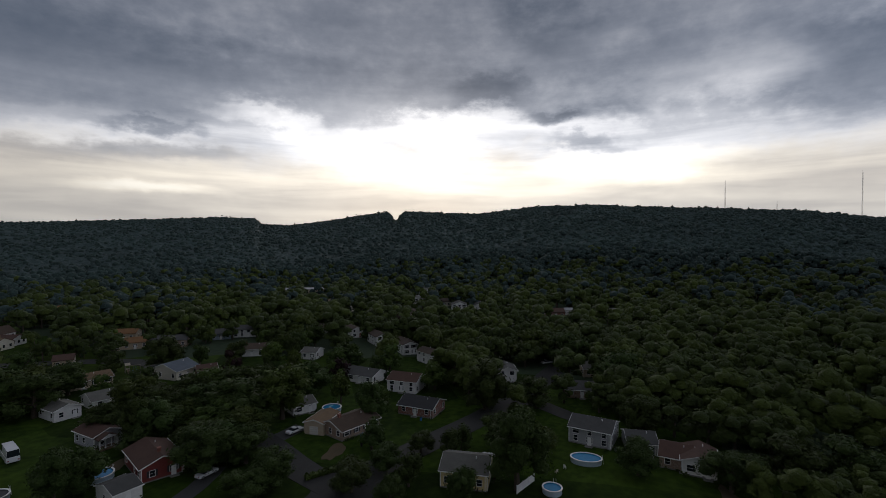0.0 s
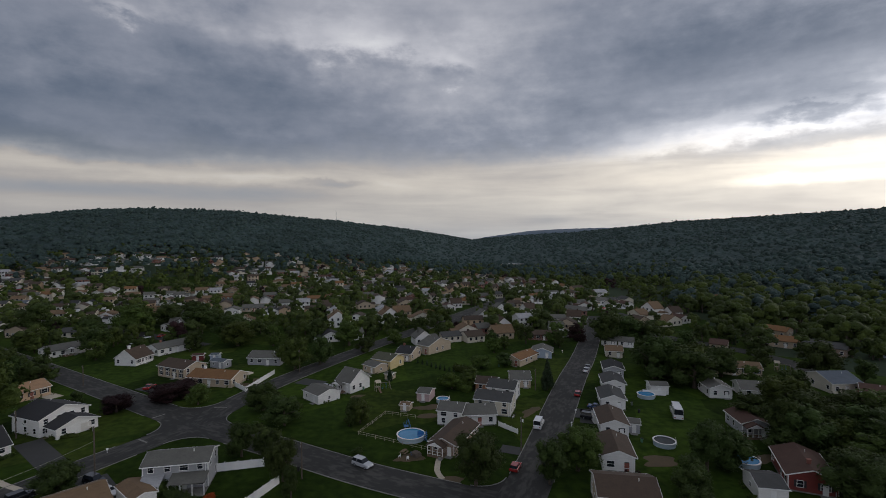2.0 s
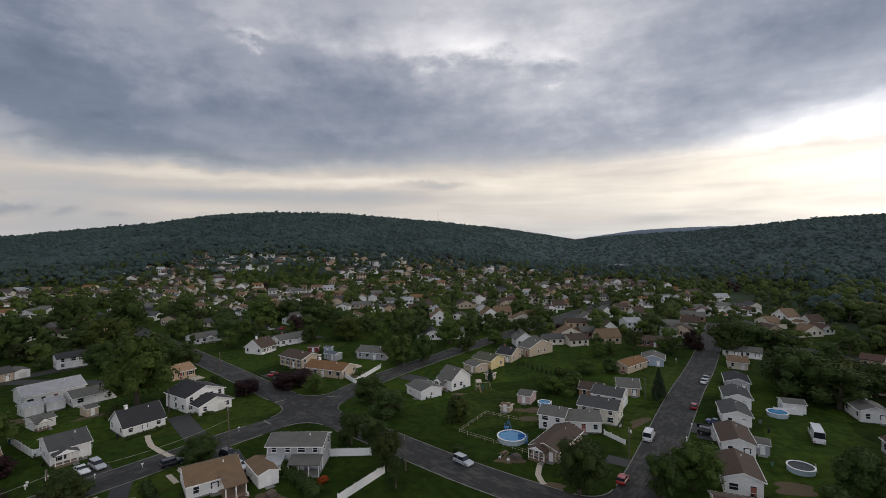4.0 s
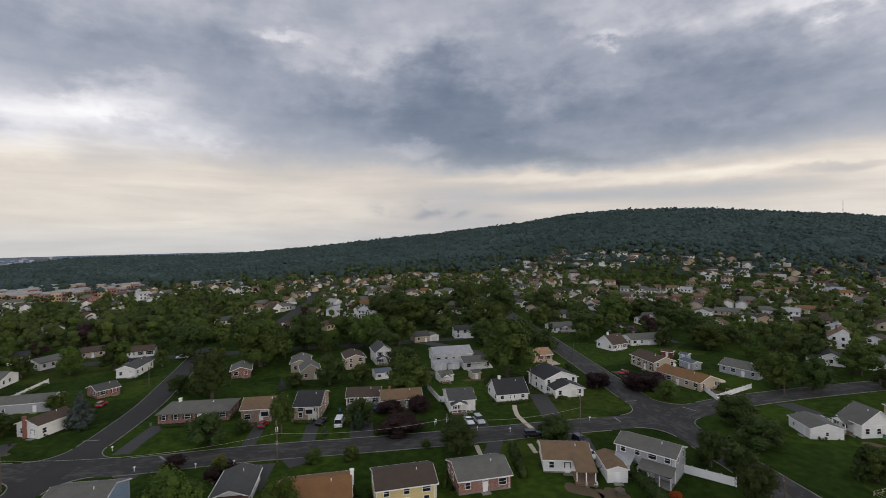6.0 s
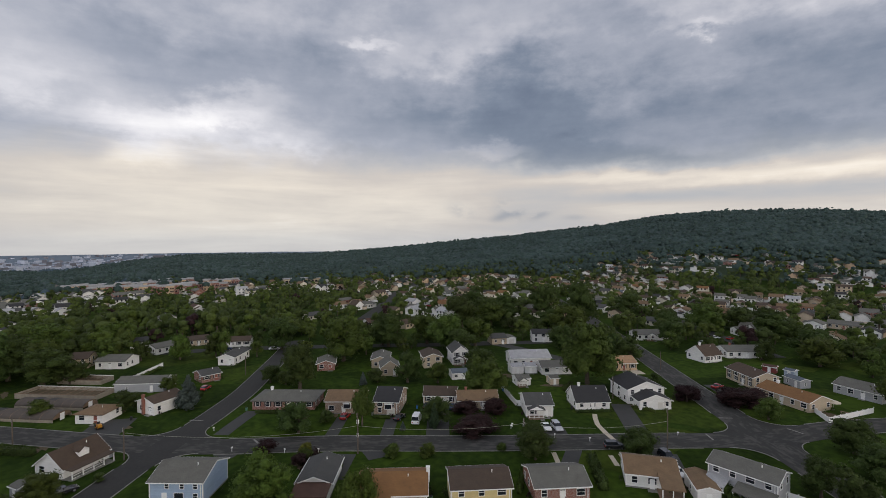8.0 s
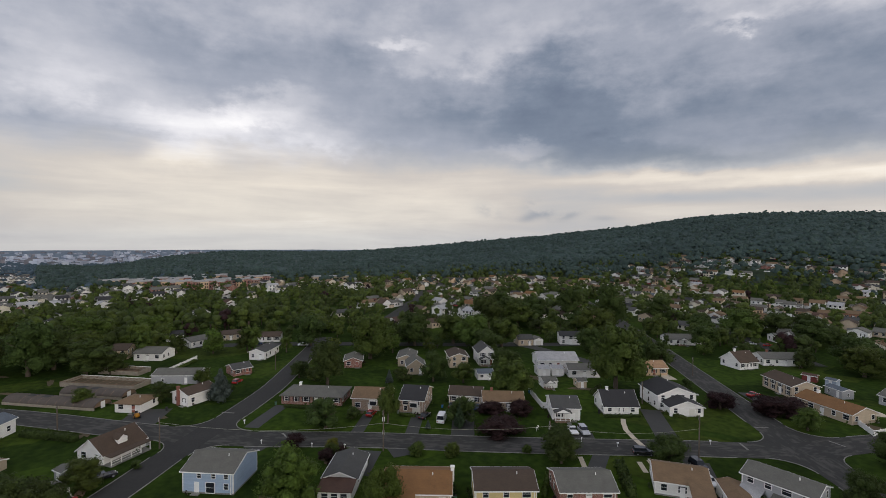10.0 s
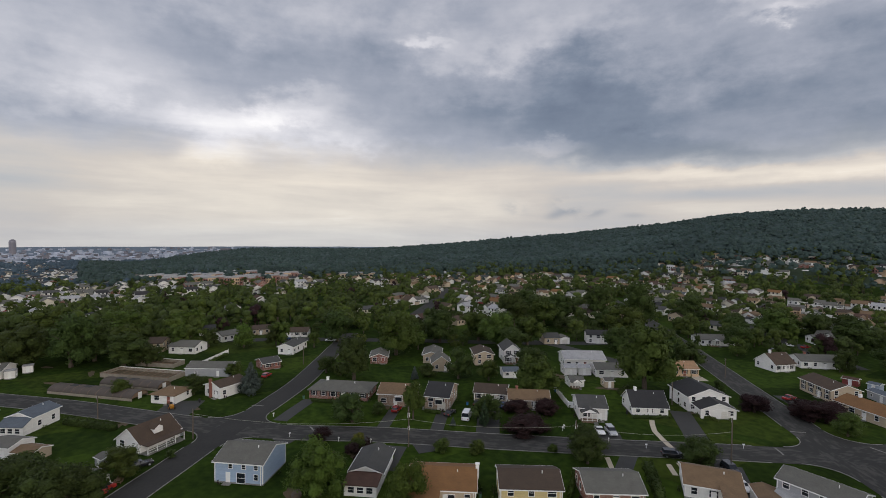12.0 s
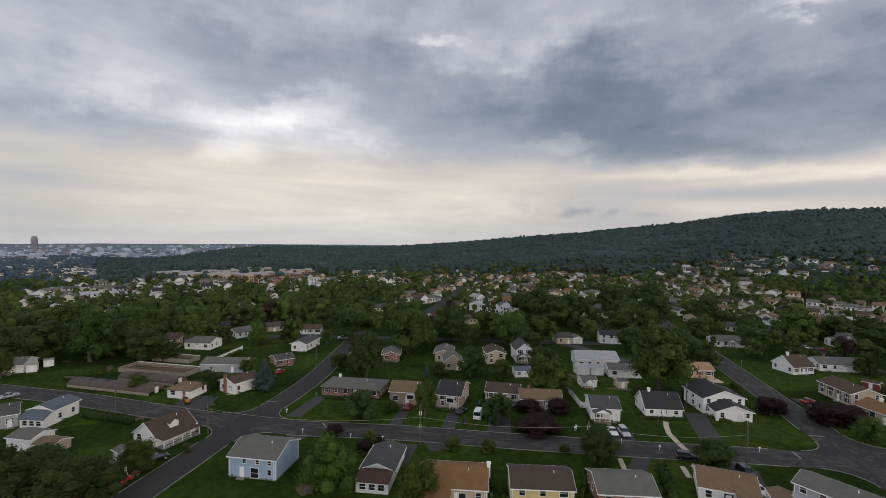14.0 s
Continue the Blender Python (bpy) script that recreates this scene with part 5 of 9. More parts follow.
def hedge(pts, h, w, leafm="dark", label="clipped green hedge along a garden edge"):
    """A hedge of leaf sprays over a dense core."""
    rng = np.random.default_rng(int(abs(pts[0][0] * 7 + pts[0][1])))
    vs, fs, off = [], [], 0
    for p, q in zip(pts, pts[1:]):
        p, q = np.array(p), np.array(q)
        ln = np.linalg.norm(q - p)
        n = int(ln * h * 26)
        t, a = rng.uniform(0, 1, n), rng.uniform(0, math.pi, n)
        u = (q - p) / ln
        s = np.array([-u[1], u[0]])
        bump = 1 + 0.18 * np.sin(t * ln * 1.9) + 0.12 * np.sin(t * ln * 4.3)
        c = p[None] + np.outer(t * ln, u) + np.outer(np.cos(a) * w / 2 * bump, s)
        z = 0.15 + np.sin(a) ** 0.6 * (h - 0.15) * bump * rng.uniform(0.55, 1.0, n)
        pos = np.column_stack([c, z])
        d1 = rng.normal(size=(n, 3))
        d1 /= np.linalg.norm(d1, axis=1)[:, None]
        d2 = np.cross(d1, rng.normal(size=(n, 3)))
        d2 /= np.linalg.norm(d2, axis=1)[:, None]
        k = 0.24
        vs.append(np.stack([pos - d1 * k, pos - d2 * k * 0.6, pos + d1 * k, pos + d2 * k * 0.6], 1).reshape(-1, 3))
        fs.append(np.arange(4 * n).reshape(n, 4) + off)
        off += 4 * n
        core = []
        for e, cc in ((0, p), (1, q)):
            for sx, zz in ((-1, -0.1), (1, -0.1), (0.8, h * 0.72), (-0.8, h * 0.72)):
                core.append((*(cc + s * sx * w * 0.36), zz))
        vs.append(np.array(core))
        fs.append(np.array([(0, 1, 5, 4), (1, 2, 6, 5), (2, 3, 7, 6), (3, 0, 4, 7), (0, 3, 2, 1), (4, 5, 6, 7)]) + off)
        off += 8
    return tagged(new("hedge", mesh_np("hedge", np.concatenate(vs), np.concatenate(fs), "leaf_" + leafm)), label, "hedge")


def hoop_house(x, y, rot, length, width, h):
    """A low barrel-roofed growing tunnel with base boards and ribs."""
    base = empty("hoop_house", x, y, 0, rot)
    tagged(base, "long brown barrel-roofed growing tunnel on the grass", "greenhouse", "growing tunnels")
    n = 14
    outer = [(-math.cos(math.pi * i / n) * width / 2, 0.7 + math.sin(math.pi * i / n) * (h - 0.7)) for i in range(n + 1)]
    inner = [(p * 0.985, 0.68 + (q - 0.7) * 0.98) for p, q in outer[::-1]]
    bm = bmesh.new()
    extrude_x(bm, outer + inner, -length / 2, length / 2)
    part("cover", bm, "hoop_cover", base)
    for e in (-1, 1):
        part("base_board", boxes((-length / 2, length / 2, e * width / 2 - 0.06, e * width / 2 + 0.06, -0.2, 0.75)), "weathered_board", base)
        bm = bmesh.new()
        extrude_x(bm, [(p * 0.97, q) for p, q in outer], e * (length / 2 - 0.12) - 0.03, e * (length / 2 - 0.12) + 0.03)
        part("end_wall", bm, "wood", base)
        part("door", boxes((e * (length / 2 - 0.05) - 0.03, e * (length / 2 - 0.05) + 0.03, -0.7, 0.7, 0, 1.9)), "trim", base)
    for k in range(2, int(length / 3)):
        bm = bmesh.new()
        xx = -length / 2 + k * 3.0
        extrude_x(bm, [(p * 1.01, 0.7 + (q - 0.7) * 1.012) for p, q in outer] + inner, xx - 0.05, xx + 0.05)
        part("rib", bm, "wood", base)
    for k in range(2):
        part("vent", boxes((-length * 0.3 + k * 5, -length * 0.3 + k * 5 + 2.4, -0.9, 0.9, h - 0.12, h + 0.03)), "driveway", base)
    return base


def cold_frame(x, y, rot, length, width):
    base = empty("cold_frame", x, y, 0, rot)
    tagged(base, "open walled growing bed with white top rail", "greenhouse")
    for e in (-1, 1):
        part("wall", boxes((-length / 2, length / 2, e * width / 2 - 0.12, e * width / 2 + 0.12, -0.2, 1.5)), "weathered_board", base)
        part("end_wall", boxes((e * length / 2 - 0.12, e * length / 2 + 0.12, -width / 2 + 0.12, width / 2 - 0.12, -0.2, 1.5)), "weathered_board", base)
        part("top_rail", boxes((-length / 2, length / 2, e * width / 2 - 0.14, e * width / 2 + 0.14, 1.503, 1.62)), "trim" if e > 0 else "wood", base)
    part("bed", boxes((-length / 2 + 0.13, length / 2 - 0.13, -width / 2 + 0.13, width / 2 - 0.13, -0.2, 0.4)), "dirt", base)
    for k in range(int(length / 3)):
        part("beam", boxes((-length / 2 + 1.5 + 3 * k, -length / 2 + 1.6 + 3 * k, -width / 2, width / 2, 1.35, 1.48)), "wood", base)
    return base


def patio_umbrella(x, y, mat="canvas"):
    base = empty("patio_umbrella", x, y, 0, 0)
    tagged(base, "open cream garden parasol on a patio", "umbrella")
    bm = bmesh.new()
    tube(bm, (0, 0, 0), (0, 0, 2.7), 0.04, 0.03, 7)
    part("pole", bm, "trim", base)
    bm = bmesh.new()
    ring = [[bm.verts.new((r * math.cos(k * 0.7854), r * math.sin(k * 0.7854), z)) for k in range(8)] for r, z in ((1.8, 2.05), (1.8, 2.2), (0.9, 2.55))]
    tip = bm.verts.new((0, 0, 2.75))
    for a, b in zip(ring, ring[1:]):
        for k in range(8):
            bm.faces.new((a[k], a[(k + 1) % 8], b[(k + 1) % 8], b[k]))
    for k in range(8):
        bm.faces.new((ring[2][k], ring[2][(k + 1) % 8], tip))
    part("canopy", bm, mat, base)
    bm = bmesh.new()
    tube(bm, (0, 0, 0), (0, 0, 0.1), 0.35, 0.3, 10)
    part("foot", bm, "concrete", base)


def garden_chair(x, y, rot, mat="trim"):
    base = empty("garden_chair", x, y, 0.03, rot)
    tagged(base, "plastic garden chair on the grass", "chair", "garden chairs")
    part("seat", boxes((-0.25, 0.25, -0.25, 0.25, 0.38, 0.43)), mat, base)
    part("backrest", boxes((-0.25, 0.25, 0.21, 0.26, 0.45, 0.95)), mat, base)
    for sx in (-0.22, 0.22):
        for sy in (-0.22, 0.22):
            part("leg", shared(("chair_leg", mat), lambda: boxes((-0.025, 0.025, -0.025, 0.025, 0, 0.39)), mat), "", base).location = (sx, sy, 0)


def picnic_table(x, y, rot):
    base = empty("picnic_table", x, y, 0.03, rot)
    tagged(base, "brown wooden picnic table with two benches", "table")
    part("tabletop", boxes(*[(-0.9, 0.9, -0.38 + 0.19 * k, -0.21 + 0.19 * k, 0.70, 0.75) for k in range(4)]), "wood", base)
    for s in (-1, 1):
        part("bench", boxes((-0.9, 0.9, s * 0.7 - 0.13, s * 0.7 + 0.13, 0.41, 0.46)), "wood", base)
        part("trestle", boxes((s * 0.7 - 0.05, s * 0.7 + 0.05, -0.8, 0.8, 0.33, 0.41), (s * 0.7 - 0.05, s * 0.7 + 0.05, -0.5, -0.4, 0, 0.7), (s * 0.7 - 0.05, s * 0.7 + 0.05, 0.4, 0.5, 0, 0.7)), "wood", base)


def play_set(x, y, rot):
    base = empty("play_set", x, y, 0, rot)
    tagged(base, "wooden climbing frame with swings and a slide on a lawn", "play set")
    for sx in (-0.7, 0.7):
        for sy in (-0.7, 0.7):
            part("post", boxes((-0.07, 0.07, -0.07, 0.07, -0.2, 2.9)), "weathered_board", base).location = (sx, sy, 0)
    part("platform", boxes((-0.78, 0.78, -0.78, 0.78, 1.3, 1.4)), "weathered_board", base)
    bm = bmesh.new()
    extrude_x(bm, [(-1.0, 2.85), (0, 3.6), (1.0, 2.85), (0, 3.5)], -0.9, 0.9)
    part("canopy", bm, "canvas", base)
    bm = bmesh.new()
    extrude_x(bm, [(-0.75, 1.4), (-2.9, 0.25), (-2.9, 0.15), (-0.75, 1.28)], -0.3, 0.3)
    part("slide", bm, "wood", base)
    part("swing_beam", boxes((0.7, 4.2, -0.06, 0.06, 2.3, 2.44)), "weathered_board", base)
    for s in (-1, 1):
        bm = bmesh.new()
        tube(bm, (4.1, 0, 2.4), (4.3, s * 1.0, -0.1), 0.07, 0.07, 5)
        part("post", bm, "weathered_board", base)
    for k in range(2):
        xx = 1.7 + 1.2 * k
        part("swing", boxes((xx - 0.22, xx + 0.22, -0.1, 0.1, 0.5, 0.55), (xx - 0.22, xx - 0.19, -0.015, 0.015, 0.55, 2.3), (xx + 0.19, xx + 0.22, -0.015, 0.015, 0.55, 2.3)), "toy_blue", base)


def dustbin(x, y, mat="plastic_green", z=0.0):
    base = empty("dustbin", x, y, z, (x * 40) % 90)
    tagged(base, "wheeled plastic refuse bin beside a house", "bin", "refuse bins")
    bm = bmesh.new()
    tube(bm, (0, 0, 0.02), (0, 0, 1.0), 0.27, 0.34, 8)
    part("body", bm, mat, base)
    bm = bmesh.new()
    tube(bm, (0, 0, 1.0), (0, 0, 1.08), 0.36, 0.3, 8)
    part("lid", bm, "tyre", base)


def mailbox(x, y, rot):
    base = empty("mailbox", x, y, 0, rot)
    base.scale = (0.75, 0.75, 0.8)
    tagged(base, "white roadside mailbox on a post", "mailbox", "mailboxes")
    part("post", boxes((-0.06, 0.06, -0.06, 0.06, -0.2, 1.05)), "trim", base)
    bm = bmesh.new()
    extrude_x(bm, [(-0.16, 1.05), (0.16, 1.05), (0.16, 1.28), (0.08, 1.4), (-0.08, 1.4), (-0.16, 1.28)], -0.3, 0.3)
    part("box", bm, "trim", base)


def storage_tank(x, y, rot, length=6.0, r=1.2):
    base = empty("storage_tank", x, y, 0, rot)
    tagged(base, "long white rounded storage tank on saddles", "tank")
    bm = bmesh.new()
    h = length / 2
    tube(bm, (-h, 0, r + 0.4), (h, 0, r + 0.4), r, r, 16)
    for e in (-1, 1):
        tube(bm, (e * h, 0, r + 0.4), (e * (h + r * 0.45), 0, r + 0.4), r, r * 0.55, 16)
    part("shell", bm, "trim", base)
    for e in (-1, 1):
        part("saddle", boxes((e * h * 0.6 - 0.15, e * h * 0.6 + 0.15, -r * 0.8, r * 0.8, -0.1, 0.75)), "concrete", base)


def arbor(x, y, rot):
    base = empty("garden_arbor", x, y, 0, rot)
    tagged(base, "white wooden garden arch beside a porch", "arch")
    for s in (-1, 1):
        part("side_frame", boxes((s * 0.7 - 0.05, s * 0.7 + 0.05, -0.4, -0.3, -0.1, 2.1), (s * 0.7 - 0.05, s * 0.7 + 0.05, 0.3, 0.4, -0.1, 2.1), (s * 0.7 - 0.03, s * 0.7 + 0.03, -0.3, 0.3, 1.0, 1.08), (s * 0.7 - 0.03, s * 0.7 + 0.03, -0.3, 0.3, 1.6, 1.68)), "trim", base)
    part("top_frame", boxes((-0.95, 0.95, -0.4, -0.3, 2.1, 2.25), (-0.95, 0.95, 0.3, 0.4, 2.1, 2.25), *[(a, a + 0.08, -0.45, 0.45, 2.25, 2.3) for a in (-0.8, -0.4, 0.0, 0.4, 0.75)]), "trim", base)


def lawn_tractor(x, y, rot, paint="toy_red", size=1.0, label="small red lawn tractor on the grass"):
    base = empty("lawn_tractor", x, y, 0.03, rot)
    base.scale = (size, size, size)
    tagged(base, label, "tractor")
    bm = boxes((0.1, 1.0, -0.35, 0.35, 0.4, 0.95), (-0.9, 0.15, -0.45, 0.45, 0.35, 0.6))
    bmesh.ops.bevel(bm, geom=bm.edges[:], offset=0.06, segments=1, affect="EDGES")
    part("body", bm, paint, base)
    part("seat", boxes((-0.65, -0.2, -0.25, 0.25, 0.62, 0.75), (-0.75, -0.62, -0.25, 0.25, 0.62, 1.1)), "tyre", base)
    part("mower_deck", boxes((-0.4, 0.4, -0.65, 0.65, 0.12, 0.32)), paint, base)
    for ex, r in ((-0.6, 0.36), (0.65, 0.26)):
        for s in (-1, 1):
            bm = bmesh.new()
            tube(bm, (ex, s * 0.5 - 0.1, r), (ex, s * 0.5 + 0.1, r), r, r, 12)
            part("wheel", bm, "tyre", base)


def logs(x, y, rot, n=5):
    base = empty("woodpile", x, y, 0, rot)
    tagged(base, "dark pile of cut logs and boards in a garden", "woodpile")
    for k in range(n * 3):
        row = k // n
        bm = bmesh.new()
        tube(bm, (-0.9 + 0.1 * (k % 3), (k % n) * 0.36 + row * 0.18, 0.17 + row * 0.3), (0.9 + 0.13 * (k % 2), (k % n) * 0.36 + row * 0.18, 0.17 + row * 0.3), 0.17, 0.15, 7)
        part("log", bm, "pole_wood", base)


def pool_slide(x, y, rot):
    base = empty("pool_slide", x, y, 0, rot)
    tagged(base, "blue pool ladder frame and slide beside the pool", "pool slide")
    for s in (-0.35, 0.35):
        bm = bmesh.new()
        tube(bm, (-0.9, s, -0.1), (-0.1, s, 2.3), 0.05, 0.05, 6)
        tube(bm, (0.7, s, -0.1), (0.1, s, 2.3), 0.05, 0.05, 6)
        part("rail", bm, "toy_blue", base)
    part("step", boxes(*[(-0.85 + 0.13 * k, -0.6 + 0.13 * k, -0.35, 0.35, 0.35 + 0.38 * k, 0.42 + 0.38 * k) for k in range(5)]), "toy_blue", base)
    part("deck", boxes((-0.2, 1.0, 0.5, 1.9, 1.0, 1.1), (0.9, 1.0, 0.5, 1.9, 1.1, 1.9)), "toy_blue", base)

# ---- the things ----
# houses along the street in front
house(-106.4, -10.4, 66, 10.3, 9.8, 5.2, "blue", "gray", "x", patio=1, back=((-0.17, 3.05, 0.75, 0.85), (0.11, 3.05, 0.75, 0.85), (0.36, 3.05, 0.75, 0.85), (0.05, 0.2, 1.7, 2.0), (0.36, 1.0, 0.8, 1.1)), label='pale blue vinyl two-storey house with grey shingle roof')
house(-99.7, 14.0, 68, 5.6, 10.7, 3.0, "white", "dgray", "y", sunroom=4.2, label='white bungalow with dark grey roof and brown-roofed sunroom')
house(-88.6, 26.3, 70, 12.6, 10.0, 3.4, "tan", "orange", "x", chimney=2, patio=1, wing=1, label='tan ranch house with long orange-brown shingle roof')
house(-81.8, 41.1, 72, 11.2, 8.5, 5.0, "yellow", "brown", "x", label='cream-yellow two-storey house with dark brown roof')
house(-78.9, 56.8, 72, 10.7, 9.0, 3.2, "brickred", "gray", "x", label='red brick house with flat-looking grey shingle roof')
house(-74.8, 77.1, 53, 9.9, 9.0, 3.2, "white", "tanr", "x", deck=1, label='white ranch house with tan-brown roof and back porch')
house(-66.2, 82.0, 57, 4.1, 8.0, 2.7, "white", "tanr", "y", label='white detached garage with tan-brown gable roof', kind='garage')
house(-62.8, 90.3, 17, 11.9, 7.0, 6.3, "gray", "gray", "x", leanto=1, label='grey two-storey house with lean-to porch roofs')
# across the street
house(-151.4, 12.1, 66, 18.3, 10.0, 2.8, "brickred", "gray", "x", chimney=1, label='long red brick ranch house with grey hipped roof', hip=1)
house(-141.0, 27.6, 67, 10.5, 9.5, 4.4, "brickbrown", "tanr", "x", label='tan brick split-level house with pale brown roof', bay=1)
house(-136.5, 39.7, 61, 7.1, 12.6, 4.6, "brickbrown", "black", "x", bay=1, garage=1, label='brown brick raised ranch with dark roof and white bay window')
house(-136.9, 55.9, 63, 9.8, 8.5, 3.0, "tan", "brown", "x", garage=2, label='tan garage house with brown roof and two garage doors')
house(-128.9, 64.3, 69, 11.8, 9.0, 3.0, "tan", "tanr", "x", chimney=1, label='low house with weathered tan roof behind a dark red tree')
house(-117.2, 77.6, 68, 7.5, 10.0, 4.2, "white", "dgray", "x", porch=1, label='white house with grey roof and gabled front porch')
house(-115.4, 94.6, 70, 9.8, 9.0, 2.9, "white", "black", "x", steep=1, chimney=1, label='white cape house with steep black roof')
house(-108.7, 111.7, 70, 9.4, 9.0, 2.9, "white", "black", "y", garage=1, label='white split-level house front wing with black roof')
house(-115.2, 113.5, 75, 11.7, 11.0, 5.2, "white", "black", "y", label='white split-level house upper block with black roof')
# second row
house(-164.1, 104.7, 72, 15.4, 11.0, 4.0, "white", "white", "x", label='white barn-like workshop with pale metal roof')
house(-149.7, 107.0, 71, 11.3, 8.0, 3.0, "white", "gray", "x", label='low white building with grey roof')
house(-154.6, 93.4, 78, 4.5, 5.0, 2.6, "white", "white", "x", kind='shed', label='small white wooden garden shed')
house(-153.1, 98.5, 68, 4.1, 5.0, 2.6, "white", "white", "x", kind='shed', label='small white wooden garden shed')
house(-141.6, 87.8, 78, 4.9, 5.0, 2.3, "white", "gray", "x", kind='shed', porch=1, label='little white playhouse shed')
house(-137.7, 97.9, 78, 3.0, 4.0, 2.2, "tan", "gray", "x", kind='shed', label='small tan garden shed')
house(-177.4, 68.2, 78, 7.2, 11.0, 5.0, "tan", "brown", "y", label='tan gabled two-storey house with brown roof')
house(-177.4, 80.0, 78, 5.1, 11.0, 6.0, "white", "dgray", "y", steep=1, porch=1, label='narrow white victorian house with steep grey gable')
house(-157.1, 71.0, 78, 5.8, 6.0, 2.2, "white", "bluegray", "x", kind='shed', label='white shed with pale blue roof')
house(-172.5, 49.6, 78, 6.2, 9.0, 3.6, "tan", "gray", "y", steep=1, label='tan barn-shaped house with grey gambrel roof')
house(-185.4, 50.0, 71, 6.6, 12.0, 4.0, "tan", "gray", "y", label='house with long grey roof among trees')
house(-189.2, 29.2, 78, 3.3, 10.0, 3.0, "brickred", "gray", "y", label='red brick house with grey roof')
house(-202.0, 111.5, 79, 7.2, 8.0, 3.4, "tan", "dgray", "x", label='tan house with grey-green roof')
house(-199.8, 117.3, 79, 4.5, 6.0, 2.8, "white", "gray", "y", garage=1, kind='garage', label='white detached garage with grey roof')
house(-197.4, 134.0, 66, 10.3, 8.0, 5.0, "white", "black", "x", label='white two-storey house with black roof')
house(-145.0, 131.7, 72, 13.3, 9.0, 3.2, "peach", "peachr", "x", label='peach building with pale orange roof')
house(-179.9, 187.1, 69, 19.4, 9.0, 3.2, "white", "gray", "x", porch=1, label='white ranch house with grey roof and front porch')
house(-140.1, 174.1, 87, 9.1, 9.0, 3.2, "white", "dbrown", "x", steep=1, chimney=1, label='white cape house with dark brown roof')
house(-138.8, 194.2, 68, 17.1, 9.0, 3.2, "white", "gray", "x", chimney=1, label='long white ranch house with grey roof')
house(-110.9, 160.8, -18, 13.4, 9.0, 4.6, "tan", "dbrown", "x", label='tan split-level house with dark brown roof')
house(-93.0, 153.3, -5, 16.3, 9.0, 3.2, "tan", "orange", "x", label='tan house with orange-brown roof', chimney=1)
house(-87.7, 180.1, 0, 12.9, 9.0, 3.2, "gray", "gray", "x", label='grey house with grey shingle roof')
house(-169.0, 236.1, 68, 5.9, 7.0, 3.2, "white", "gray", "x", label='small white house with grey roof')
house(-166.7, 246.8, 64, 8.6, 8.0, 3.6, "white", "gray", "x", label='white house with dormers and grey roof')
# west side
house(-127.7, -35.2, 52, 7.8, 10.2, 2.7, "white", "dbrown", "y", steep=1, dormer=1, side_porch=1, label='white cape house with brown roof, dormer and side porch')
house(-146.8, -66.6, 72, 5.8, 8.2, 4.4, "white", "bluegray", "y", sunroom=2.6, label='white farmhouse with grey-blue roof')
house(-128.8, -63.1, 65, 6.5, 5.7, 2.9, "white", "gray", "x", label='white garage with grey roof and tan lean-to', kind='garage')
house(-125.6, -57.6, 65, 5.2, 4.6, 2.0, "tan", "tanr", "x", label='low tan lean-to shed beside the white garage', kind='shed')
house(-145.5, -77.4, -246, 5.7, 9.0, 4.0, "gray", "dgray", "x", label='grey house with dark grey roof')
house(-159.6, -37.9, 65, 7.6, 7.6, 2.8, "white", "tanr", "x", hip=1, label='white bungalow with weathered tan hipped roof')
house(-162.0, -23.3, 45, 7.0, 9.4, 3.8, "white", "dbrown", "y", brickchimney=1, label='white cape house with brown roof and red brick chimney')
house(-214.2, -4.3, 66, 5.8, 19.5, 3.6, "white", "dgray", "y", label='white gabled house with dark roof')
house(-189.6, -12.6, -245, 6.4, 7.0, 2.8, "brickred", "dgray", "x", label='small red house with black roof')
house(-223.5, -46.7, 69, 11.4, 9.0, 3.4, "white", "gray", "x", label='white house with grey roof')
house(-229.1, -59.0, 79, 5.6, 9.0, 4.6, "tan", "brown", "x", label="tan two-storey house at the wood's edge")
house(-260.5, -45.9, -258, 7.1, 8.0, 3.2, "white", "black", "x", label='white cape house with black roof')
house(-244.9, -33.4, -229, 12.6, 8.0, 3.2, "white", "gray", "x", label='white house with grey roof')
house(-255.7, -20.7, -263, 8.8, 8.0, 3.0, "tan", "brown", "x", label='tan house with brown roof')
house(-246.1, -5.3, 79, 16.5, 8.0, 3.0, "white", "dbrown", "x", label='long white house with brown roof')
house(-200.1, -101.1, 90, 6.5, 9.0, 3.2, "white", "gray", "x", porch=1, label='white house with grey roof in the field')
house(-197.2, -96.0, -255, 3.0, 3.0, 2.6, "white", "white", "x", kind='trailer', label='white camping trailer parked on the grass')
house(-204.0, -94.1, -251, 2.9, 3.0, 2.4, "white", "white", "x", kind='trailer', label='white box trailer parked on the grass')
house(-186.6, -31.0, 73, 15.3, 9.0, 2.8, "gray", "gray", "x", label='low grey shed with long roof', kind='shed')
house(-254.9, -124.3, 82, 20.3, 14.0, 3.5, "gray", "gray", "x", label='long low grey-roofed warehouse')
